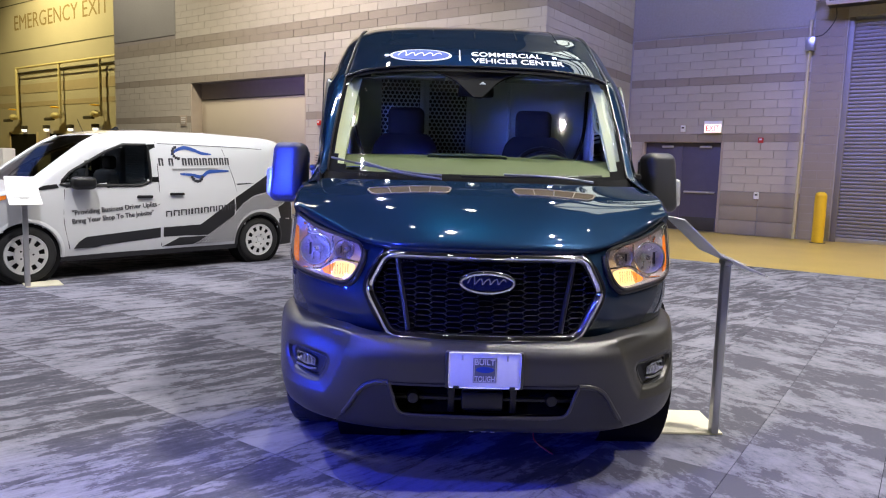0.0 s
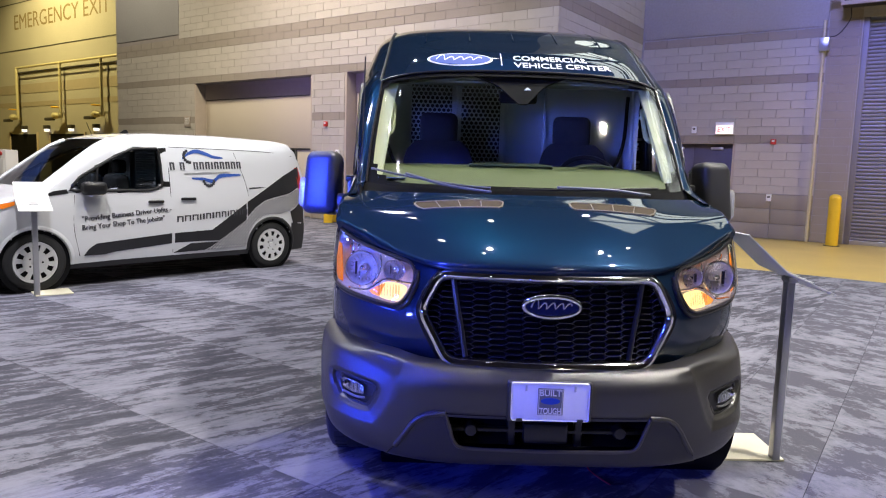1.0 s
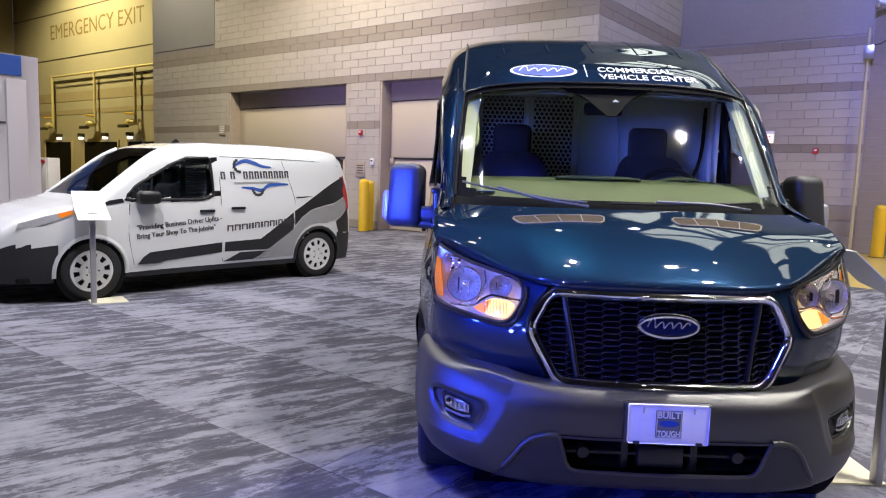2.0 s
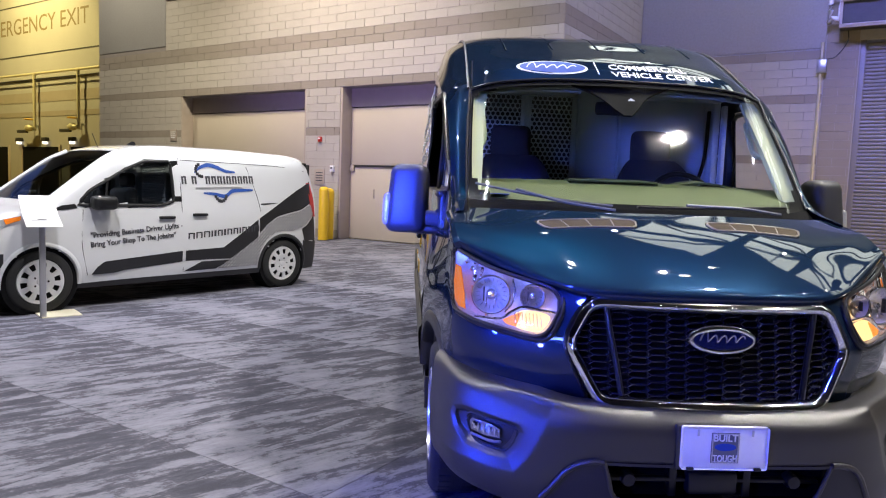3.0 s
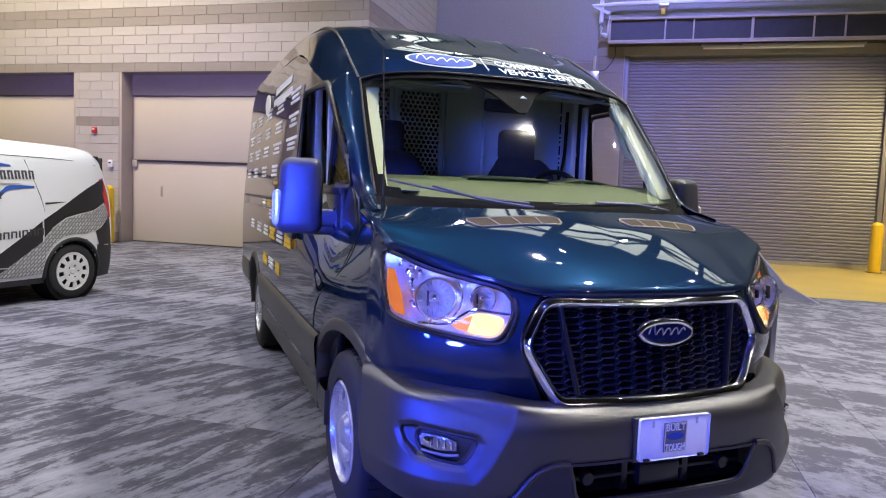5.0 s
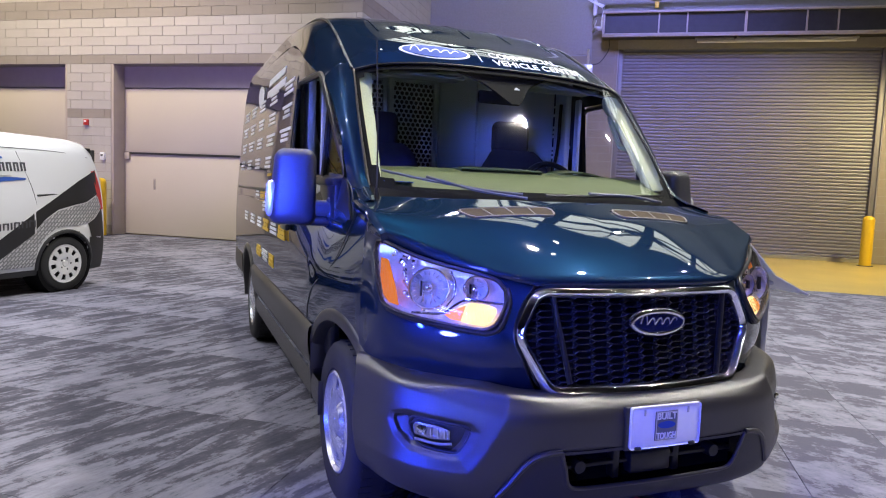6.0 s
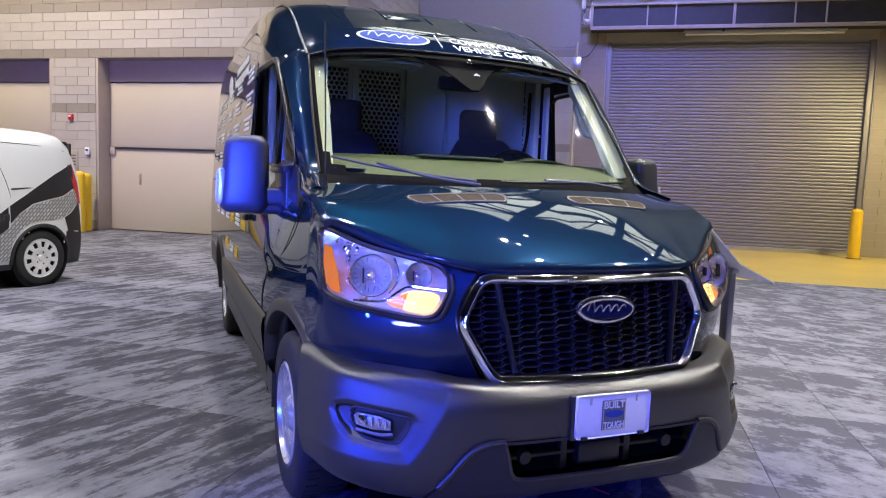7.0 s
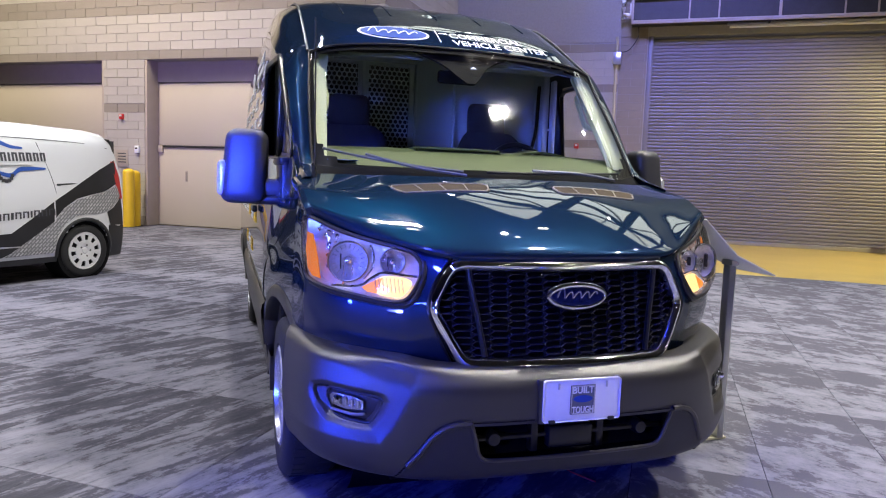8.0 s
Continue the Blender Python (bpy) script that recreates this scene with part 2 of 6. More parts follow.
BLUEDOOR = material("grey_blue_door", (0.085, 0.08, 0.13), 0.45, 0.1, 0.08)
VANWHITE = material("white_van_paint", (0.70, 0.71, 0.73), 0.25, 0, 0.03, 1, 200, coat=0.8)
VINYL = material("black_vinyl", (0.02, 0.02, 0.022), 0.35, 0, 0.15)
TREAD = chequer_material()
DARKTEXT = material("dark_print", (0.05, 0.05, 0.06), 0.5)
# Blue print on the white van, also blue light painted on the annex.
BLUEPRINT_AND_LIGHT = material("blue_print_and_light", (0.03, 0.09, 0.38), 0.45)
DARKGLASS = glass("dark_window", (0.42, 0.46, 0.48))
ALU = material("brushed_aluminium", (0.60, 0.60, 0.63), 0.32, 0.9, 0.08, 3, 200, 0.1)
LETTERS = material("brown_letter_paint", (0.15, 0.11, 0.05), 0.7)
GLOSSBLACK = material("gloss_black", (0.085, 0.085, 0.092), 0.18, 0.5, 0.1, spec=1.0)
BRIGHT = material("bright_metal", (0.82, 0.82, 0.80), 0.18, 0.9, 0.04)
VENTFRAME = material("vent_frame", (0.24, 0.215, 0.17), 0.4, 0.3, 0.1)
CREAM = material("cream_plate", (0.70, 0.66, 0.52), 0.5, 0, 0.05)
CEIL = material("ceiling_dark", (0.035, 0.035, 0.042), 0.9, 0, 0.2, 0.6)
CEILPANEL = material("ceiling_light_panel", (0.9, 0.9, 0.9), 0.5, emit=(0.88, 0.95, 0.86, 1.35))
HUBCOVER = material("hub_cover", (0.74, 0.74, 0.75), 0.35, 0.25, 0.05)
POLE = material("satin_aluminium", (0.46, 0.46, 0.48), 0.36, 0.55, 0.06, 3, 200, 0.05)
SLATEDARK = material("carpet_backing", (0.03, 0.03, 0.04), 0.95, 0, 0.1, spec=0.05)
LAMPDISC = material("spot_lens", (1, 1, 1), 0.3, emit=(1.0, 0.96, 0.86, 22.0))
PANELWALL = material("booth_panel", (0.50, 0.46, 0.48), 0.6, 0, 0.04, 0.5)


# ---- building tools ----
def mesh_of(bm, name, smooth=40.0, fix=True):
    if fix:
        bmesh.ops.recalc_face_normals(bm, faces=bm.faces)
    me = bpy.data.meshes.new(name)
    bm.to_mesh(me)
    bm.free()
    if smooth:
        me.polygons.foreach_set("use_smooth", [True] * len(me.polygons))
        me.set_sharp_from_angle(angle=radians(smooth))
    return me


def part(name, bm, mat, parent, label="", smooth=40.0, m=None):
    """One bmesh (or a finished mesh) as one object under a thing or a part."""
    me = bm if isinstance(bm, bpy.types.Mesh) else mesh_of(bm, name, smooth)
    if not me.materials:
        me.materials.append(mat)
    ob = new(name, me)
    ob.parent = parent
    if m is not None:
        ob.matrix_local = m
    return tagged(ob, label)


def thing(name, label, category, m=None, group="", kind=""):
    ob = new(name)
    ob.empty_display_size = 0.2
    if m is not None:
        ob.matrix_world = m
    return tagged(ob, label, category, group, kind)


def solid(name, bm, mat, label="", category="", m=None, smooth=40.0, group="", kind=""):
    me = bm if isinstance(bm, bpy.types.Mesh) else mesh_of(bm, name, smooth)
    if not me.materials:
        me.materials.append(mat)
    ob = new(name, me)
    if m is not None:
        ob.matrix_world = m
    return tagged(ob, label, category, group, kind)


def spline(pts, n):
    """n points, evenly spread, on a Catmull-Rom curve through pts."""
    p = np.array(pts, float)
    if len(p) == 2:
        return p[0] + (p[1] - p[0]) * np.linspace(0, 1, n)[:, None]
    q = np.vstack([2 * p[0] - p[1], p, 2 * p[-1] - p[-2]])
    d = np.r_[0, np.cumsum(np.linalg.norm(np.diff(p, axis=0), axis=1) ** 0.7)]
    s = np.linspace(0, d[-1], n)
    i = np.clip(np.searchsorted(d, s, "right") - 1, 0, len(p) - 2)
    u = ((s - d[i]) / (d[i + 1] - d[i]))[:, None]
    a, b, c, e = q[i], q[i + 1], q[i + 2], q[i + 3]
    return 0.5 * (2 * b + (c - a) * u + (2 * a - 5 * b + 4 * c - e) * u ** 2 + (3 * b - a - 3 * c + e) * u ** 3)


def grid_of(sections, n, m):
    """An m x n x 3 array of points on the surface lofted through the sections."""
    rows = np.array([spline(s, n) for s in sections])
    return np.stack([spline(rows[:, k], m) for k in range(n)], 1)


def sheet(g, mirror=False, thick=0.0, bm=None):
    """A bmesh of the quads of a grid, mirrored across x = 0 if asked, thickened if asked."""
    bm = bm or bmesh.new()
    for side in ((1, -1) if mirror else (1,)):
        vs = [[bm.verts.new((side * p[0], p[1], p[2])) for p in row] for row in g]
        for i in range(len(vs) - 1):
            for j in range(len(vs[0]) - 1):
                q = [vs[i][j], vs[i][j + 1], vs[i + 1][j + 1], vs[i + 1][j]]
                bm.faces.new(q if side > 0 else q[::-1])
    bmesh.ops.remove_doubles(bm, verts=bm.verts, dist=1e-4)
    bmesh.ops.recalc_face_normals(bm, faces=bm.faces)
    if thick:
        bmesh.ops.solidify(bm, geom=bm.faces[:], thickness=thick)
    return bm


def loft(sections, n=12, m=12, mirror=False, thick=0.0):
    return sheet(grid_of(sections, n, m), mirror, thick)


def box(sx, sy, sz, at=(0, 0, 0), bevel=0.0, seg=2, bm=None):
    """A box of that size round a middle point, with rounded edges."""
    own = bmesh.new()
    bmesh.ops.create_cube(own, size=1.0, matrix=Matrix.Translation(at) @ Matrix.Diagonal((sx, sy, sz, 1)))
    if bevel:
        bmesh.ops.bevel(own, geom=own.edges[:], offset=bevel, segments=seg, profile=0.5, affect="EDGES")
    if bm is None:
        return own
    me = bpy.data.meshes.new("tmp")
    own.to_mesh(me)
    own.free()
    bm.from_mesh(me)
    bpy.data.meshes.remove(me)
    return bm


def cyl(r, a, b, r2=None, seg=20, bm=None, caps=True):
    """A cylinder or cone between two points."""
    bm = bm or bmesh.new()
    a, b = Vector(a), Vector(b)
    m = Matrix.Translation((a + b) / 2) @ (b - a).to_track_quat("Z", "Y").to_matrix().to_4x4()
    bmesh.ops.create_cone(bm, cap_ends=caps, segments=seg, radius1=r, radius2=r if r2 is None else r2, depth=(b - a).length, matrix=m)
    return bm


def lathe(profile, seg=48, axis="x"):
    """A surface of revolution; profile rows are (radius, along)."""
    bm = bmesh.new()
    rings = []
    for r, a in profile:
        ring = []
        for k in range(seg):
            w = 2 * math.pi * k / seg
            c, s = r * math.cos(w), r * math.sin(w)
            ring.append(bm.verts.new({"x": (a, c, s), "y": (c, a, s), "z": (c, s, a)}[axis]))
        rings.append(ring)
    for i in range(len(rings) - 1):
        for k in range(seg):
            bm.faces.new((rings[i][k], rings[i][(k + 1) % seg], rings[i + 1][(k + 1) % seg], rings[i + 1][k]))
    return bm


def tube(pts, r, seg=10, n=0, closed=False):
    """A round tube along points (smoothed to n of them)."""
    p = spline(pts, n) if n else np.array(pts, float)
    bm = bmesh.new()
    rings = []
    count = len(p)
    for i in range(count):
        ahead = Vector(p[(i + 1) % count] if closed or i < count - 1 else p[i])
        back = Vector(p[i - 1] if closed or i else p[i])
        q = (ahead - back).to_track_quat("Z", "Y").to_matrix()
        rad = r[i * len(r) // count] if isinstance(r, (list, tuple)) else r
        rings.append([bm.verts.new(Vector(p[i]) + q @ Vector((rad * math.cos(2 * math.pi * k / seg), rad * math.sin(2 * math.pi * k / seg), 0))) for k in range(seg)])
    last = count if closed else count - 1
    for i in range(last):
        for k in range(seg):
            bm.faces.new((rings[i][k], rings[i][(k + 1) % seg], rings[(i + 1) % count][(k + 1) % seg], rings[(i + 1) % count][k]))
    if not closed:
        bm.faces.new(rings[0]), bm.faces.new(rings[-1])
    return bm


def plate(outline, depth, holes=(), bm=None, back=False):
    """A slab in the x-z plane whose outline is given, depth deep towards +y."""
    bm = bm or bmesh.new()
    vs = [bm.verts.new((x, 0, z)) for x, z in outline]
    f = bm.faces.new(vs)
    ext = bmesh.ops.extrude_face_region(bm, geom=[f])
    bmesh.ops.translate(bm, vec=(0, depth, 0), verts=[v for v in ext["geom"] if isinstance(v, bmesh.types.BMVert)])
    return bm


def lettering(text, size, spacing=1.0, shear=0.0, bold=0.012):
    """A flat mesh of words in the x-z plane, the start of the base line at the origin."""
    c = bpy.data.curves.new("words", "FONT")
    c.body, c.size, c.space_character, c.shear, c.extrude, c.offset = text, size, spacing, shear, 0.002, size * bold
    c.resolution_u = 3
    ob = bpy.data.objects.new("words", c)
    scene.collection.objects.link(ob)
    me = bpy.data.meshes.new_from_object(ob)
    bpy.data.objects.remove(ob)
    bpy.data.curves.remove(c)
    me.transform(Matrix.Rotation(radians(90), 4, "X"))
    return me


def fit_width(me, width):
    xs = [v.co.x for v in me.vertices]
    me.transform(Matrix.Translation((-min(xs), 0, 0)))
    me.transform(Matrix.Diagonal((width / (max(xs) - min(xs)), 1, 1, 1)))
    return me


def oval(w, h, depth=0.004, seg=40):
    return plate([(w / 2 * math.cos(2 * math.pi * k / seg), h / 2 * math.sin(2 * math.pi * k / seg)) for k in range(seg)], depth)


def wrap(me, surface):
    """Lays a flat mesh (x, -y proud, z) on to a surface: surface(x, z) gives the place and the way out."""
    for v in me.vertices:
        p, nrm = surface(v.co.x, v.co.z)
        v.co = Vector(p) + Vector(nrm) * (-v.co.y)
    return me


# ---- the hall ----
FACE_B, FACE_E = 11.2, 16.2               # the projecting block with two dock doors; the main wall behind it
B_LEFT, B_RIGHT = -22.6, -5.7
COURSE, BLOCK_LEN = 0.2032, 0.61
DOOR_TOP = 3.88


def boxes(rows):
    """One bmesh of plain boxes, rows of (x0, x1, y0, y1, z0, z1)."""
    bm = bmesh.new()
    for x0, x1, y0, y1, z0, z1 in rows:
        box(x1 - x0, y1 - y0, z1 - z0, ((x0 + x1) / 2, (y0 + y1) / 2, (z0 + z1) / 2), bm=bm)
    return bm


def structure(name, rows, mat, label, m=HALL):
    return solid(name, boxes(rows), mat, label, "wall", m, 0, kind="structure")


floor = structure("floor", [(-70, 30, -40, 16.9, -0.30, -0.006)], CONCRETE, "sealed concrete dock floor of the hall, yellow lamp light mixed into its colour")
tagged(floor, category="floor")
ceiling = structure("ceiling", [(-70, 30, -40, 17.5, 12.0, 12.3)], CEIL, "dark high ceiling of the exhibition hall")
tagged(ceiling, category="ceiling")
wall_south = structure("wall_south", [(-70, 30, -40.3, -40, -0.3, 12)], UPPER, "plain painted end wall of the hall")
wall_east = structure("wall_east", [(30, 30.3, -40, 17, -0.3, 12)], UPPER, "plain painted side wall of the hall")
wall_west = structure("wall_west", [(-47.3, -47, -40, 16.2, -0.3, 12)], UPPER, "plain side wall in yellow lamp light")

wall_block = structure("wall_block", [
    (B_LEFT, -18.2, FACE_B + 0.014, FACE_B + 0.7, 0, 12), (-12.95, -11.75, FACE_B + 0.014, FACE_B + 0.7, 0, DOOR_TOP),
    (-6.5, B_RIGHT - 0.014, FACE_B + 0.014, FACE_B + 0.7, 0, DOOR_TOP), (-18.2, B_RIGHT - 0.014, FACE_B + 0.014, FACE_B + 0.7, DOOR_TOP, 12),
    (B_RIGHT - 0.7, B_RIGHT - 0.014, FACE_B + 0.7, FACE_E, 0, 12), (B_LEFT, B_LEFT + 0.5, FACE_B + 0.7, FACE_E, 0, 12)],
    MORTAR, "projecting concrete block wall with two recessed dock doors")
EX0, EX1, EXT, SH0, SH1, SHT = -5.28, -3.18, 2.36, -0.66, 5.50, 5.12
wall_main = structure("wall_main", [
    (-47, EX0, FACE_E + 0.014, FACE_E + 0.6, 0, 12), (EX0, EX1, FACE_E + 0.014, FACE_E + 0.6, EXT, 12), (EX1, SH0, FACE_E + 0.014, FACE_E + 0.6, 0, 12),
    (SH0, SH1, FACE_E + 0.014, FACE_E + 0.6, SHT, 12), (SH1, 30, FACE_E + 0.014, FACE_E + 0.6, 0, 12)],
    UPPER, "main hall wall, painted plain above and blockwork below")

# smooth painted panels with shadow joints, above the blockwork
for i, (u0, u1, v, z0, z1) in enumerate(((B_LEFT, -18.95, FACE_B, 5.43, 12), (-5.68, SH0 - 0.7, FACE_E, 4.985, 8.0), (SH0 - 0.7, SH1 + 4, FACE_E, 6.0, 8.0), (-5.68, SH1 + 4, FACE_E, 8.03, 12))):
    p = part("wall_panel", box(u1 - u0 - 0.02, 0.02, z1 - z0 - 0.02, ((u0 + u1) / 2, v + 0.004, (z0 + z1) / 2), 0.004), UPPER, wall_block if v == FACE_B else wall_main)


def block_mesh(length, height, mat):
    me = mesh_of(box(length - 0.007, 0.02, height - 0.007, (0, 0.01, 0), 0.004, 1), "block", 0)
    me.materials.append(mat)
    return me


BLOCKS = {}


def block_courses(wall, place, u0, u1, z0, z1, dark, near, holes=()):
    """Running-bond blocks on a face. Those that near() picks are objects, the rest is joined. place: pose of the face, u along x, z up."""
    rest = {False: bmesh.new(), True: bmesh.new()}
    for r in range(int(round((z1 - z0) / COURSE))):
        z = z0 + (r + 0.5) * COURSE
        u = u0 - (BLOCK_LEN / 2 if r % 2 else 0)
        while u < u1 - 0.02:
            spans = [(max(u, u0), min(u + BLOCK_LEN, u1))]
            for h0, h1, k0, k1 in holes:
                if k0 - 0.02 < z < k1 + 0.02:
                    spans = [s for a, b in spans for s in ((a, min(b, h0)), (max(a, h1), b)) if s[1] - s[0] > 0.03]
            for a, b in spans:
                d = bool(dark(z, a))
                if near((a + b) / 2, z):
                    key = (round(b - a, 3), d)
                    if key not in BLOCKS:
                        BLOCKS[key] = block_mesh(key[0], COURSE, BLOCKDARK if d else BLOCK)
                    part("block", BLOCKS[key], None, wall, m=place @ pose((a + b) / 2, random.uniform(0, 0.003), z))
                else:
                    box(b - a - 0.007, 0.02, COURSE - 0.007, ((a + b) / 2, 0.01 + random.uniform(0, 0.003), z), bm=rest[d])
            u += BLOCK_LEN
    for d, bm in rest.items():
        if len(bm.faces):
            bm.transform(place)
            tagged(part("blockwork", bm, BLOCKDARK if d else BLOCK, wall, "dark block courses" if d else "pale block courses", 0), kind="stuff")
        else:
            bm.free()


def dark_b(z, u):
    return 3.86 < z < 4.09 or 4.88 < z < 5.29 or 2.64 < z < 2.86 or z < 0.25 or 6.9 < z < 7.3


def dark_e(z, u):
    return 2.28 < z < 2.52 or 3.66 < z < 3.90 or 4.78 < z < 5.0


DOORS_B = ((-18.2, -12.95, 0, DOOR_TOP), (-11.75, -6.5, 0, DOOR_TOP))
block_courses(wall_block, pose(0, FACE_B - 0.004, 0.02), B_LEFT, -18.95, 0, 5.28, dark_b, lambda u, z: False)
block_courses(wall_block, pose(0, FACE_B - 0.004, 0.02), -18.95, B_RIGHT, 0, 8.94, dark_b, lambda u, z: -13.4 < u < -8.8 and 2.2 < z < 5.4, DOORS_B)
block_courses(wall_block, pose(B_RIGHT + 0.004, FACE_B + 0.02, 0.02, 0, 0, 90), 0, FACE_E - FACE_B - 0.03, 0, 8.94, dark_b, lambda u, z: False)
block_courses(wall_main, pose(0, FACE_E - 0.004, -0.13), -5.66, -1.35, 1.22, 5.09, lambda z, u: dark_e(z - 0.13, u), lambda u, z: True, ((EX0, EX1, 0, EXT + 0.05),))
block_courses(wall_main, pose(0, FACE_E - 0.004, 0), SH1 + 0.02, 9.5, 0, 5.9, lambda z, u: True, lambda u, z: False)
# coarse base courses of the main wall, and the dark pier beside the shutter
for r in range(3):
    for a, b in ((-5.66, EX0), (EX1, -2.27), (-2.27, -1.35)):
        part("base_block", box(b - a - 0.012, 0.03, 0.351, ((a + b) / 2, FACE_E, 0.18 + r * 0.363), 0.008), BLOCKDARK, wall_main)
block_courses(wall_main, pose(0, FACE_E - 0.004, 0.02), -1.34, SH0 - 0.02, 0, 5.9, lambda z, u: True, lambda u, z: False)
part("louvre", box(3.6, 0.06, 0.9, (-17.1, FACE_B - 0.02, 7.25), 0.01), DARKSTEEL, wall_block, "dark louvre high in the block wall")


# dock doors: jamb, shade band at the head, leaf with a folding joint, rail, flush handle
def dock_door(name, u0, u1):
    d = thing(name, "tall beige folding dock door recessed in the block wall", "door", HALL @ pose((u0 + u1) / 2, FACE_B, 0), kind="structure")
    w, back = u1 - u0, 0.42
    part("lower_leaf", box(w - 0.12, 0.05, 1.86, (0, back, 0.95), 0.006), DOORPAINT, d)
    part("upper_leaf", box(w - 0.12, 0.05, 1.46, (0, back, 2.66), 0.006), DOORPAINT, d)
    # The lintel's shade is put in as a darker strip at the head.
    part("head_shade_band", box(w - 0.12, 0.05, 0.47, (0, back - 0.03, 3.645), 0.004), FRAMEPAINT, d)
    for s in (-1, 1):
        part("jamb", box(0.06, 0.44, DOOR_TOP, (s * (w / 2 - 0.03), 0.23, DOOR_TOP / 2), 0.006), FRAMEPAINT, d)
    part("rail", box(w - 0.12, 0.035, 0.035, (0, back - 0.045, 1.905), 0.006), DARKSTEEL, d, "dark steel rail across the door joint")
    part("latch", box(0.14, 0.06, 0.16, (-w / 2 + 0.14, back - 0.05, 1.84), 0.01), FRAMEPAINT, d)
    h = part("pull_plate", box(0.07, 0.012, 0.26, (-w / 2 + 0.86, back - 0.03, 1.20), 0.008), FRAMEPAINT, d, "flush pull plate")
    # Raised darker slab stands in for the shade inside the flush pull.
    part("recess", box(0.04, 0.01, 0.20, (-w / 2 + 0.86, back - 0.036, 1.20), 0.004), BLOCKDARK, h)
    return d


dock_door("door_1", -18.2, -12.95)
dock_door("door_2", -11.75, -6.5)

# exit door
ex = thing("door_3", "flush steel double exit door with push bars, in blue-violet light", "door", HALL @ pose((EX0 + EX1) / 2, FACE_E + 0.10, 0), kind="structure")
for u in (-0.49, 0.49):
    leaf = part("leaf", box(0.975, 0.05, EXT - 0.07, (u, 0.10, (EXT - 0.05) / 2 + 0.01), 0.004), BLUEDOOR, ex)
    part("push_bar", box(0.78, 0.06, 0.05, (u, 0.04, 1.02), 0.012), ALU, leaf, "metal push bar")
    part("kick_plate", box(0.86, 0.008, 0.34, (u, 0.070, 0.20), 0.002), DARKSTEEL, leaf)
    part("closer", box(0.30, 0.06, 0.06, (u + 0.1, 0.04, 2.19), 0.01), ALU, leaf)
for s in (-1, 1):
    part("jamb", box(0.06, 0.26, EXT, (s * (EX1 - EX0 - 0.06) / 2, 0.04, EXT / 2), 0.005), FRAMEPAINT, ex)
part("head", box(EX1 - EX0 - 0.125, 0.26, 0.06, (0, 0.04, EXT - 0.03), 0.005), FRAMEPAINT, ex)

# roller shutter
sh = thing("roller_shutter", "wide grey steel roller shutter with narrow slats, closed", "shutter", HALL @ pose((SH0 + SH1) / 2, FACE_E + 0.16, 0), kind="structure")
SW, PITCH = SH1 - SH0, 0.083
prof = [(0.020, 0.0), (-0.004, 0.006), (-0.014, 0.022), (-0.016, 0.044), (-0.010, 0.066), (0.020, 0.076)]
bm = bmesh.new()
ends = [[bm.verts.new((x, y, z)) for y, z in prof] for x in (-SW / 2 + 0.06, SW / 2 - 0.06)]
for k in range(len(prof)):
    n = (k + 1) % len(prof)
    bm.faces.new((ends[0][k], ends[1][k], ends[1][n], ends[0][n]))
bm.faces.new(ends[0]), bm.faces.new(ends[1][::-1])
slat = mesh_of(bm, "slat", 0)
slat.materials.append(SHUTTER)
for k in range(int((SHT - 0.12) / PITCH)):
    part("slat", slat, None, sh, m=pose(0, 0, 0.10 + k * PITCH))
part("bottom_bar", box(SW - 0.12, 0.06, 0.10, (0, -0.01, 0.05), 0.008), ALU, sh)
for s in (-1, 1):
    part("guide", box(0.12, 0.16, SHT, (s * (SW / 2 - 0.06), -0.02, SHT / 2), 0.01), SHUTTER, sh)

# header frame with dark panes over the shutter, tube light below it, pipes beside it
hd = thing("door_header", "long steel header frame with dark panes over the shutter", "frame", HALL @ pose(0, FACE_E - 0.55, 0))
HU0, HU1 = SH0 - 0.42, 11.0
part("backing", box(HU1 - HU0, 0.46, 0.56, ((HU0 + HU1) / 2, 0.32, 5.62)), DARKSTEEL, hd)
for z, h in ((5.36, 0.05), (5.90, 0.05), (5.315, 0.03)):
    part("rail", box(HU1 - HU0, 0.06, h, ((HU0 + HU1) / 2, 0.01, z), 0.006), FRAMEPAINT, hd)
u, k = HU0, 0
while u < HU1:
    part("mullion", box(0.035 if k % 3 else 0.06, 0.05, 0.52, (u + 0.02, 0.02, 5.63), 0.005), FRAMEPAINT, hd)
    u += (1.32, 0.66, 1.32)[k % 3]
    k += 1
part("bracket", box(0.04, 0.5, 0.04, (SH0 + 2.7, 0.28, 5.28), 0.005), DARKSTEEL, hd)
tl = thing("tube_light", "unlit pale tube light fitting under the header frame", "lamp", HALL @ pose(SH0 + 3.6, FACE_E - 0.30, 5.22))
part("tube", cyl(0.035, (-1.75, 0, 0), (1.75, 0, 0)), SIGNWHITE, tl)
part("housing", box(3.6, 0.10, 0.05, (0, 0, 0.06), 0.01), ALU, tl)
pp = thing("pipe_run", "pale painted pipes with elbows on the wall", "pipe", HALL @ pose(SH0 - 0.75, FACE_E - 0.10, 0))
part("riser", tube([(0, 0, 0), (0, 0, 5.1)], 0.035), BEIGEPIPE, pp, "thin riser pipe")
part("elbow_pipe", tube([(0.12, -0.2, 9), (0.12, -0.2, 5.75), (0.14, -0.2, 5.6), (0.34, -0.2, 5.55)], 0.055, n=20), SIGNWHITE, pp)
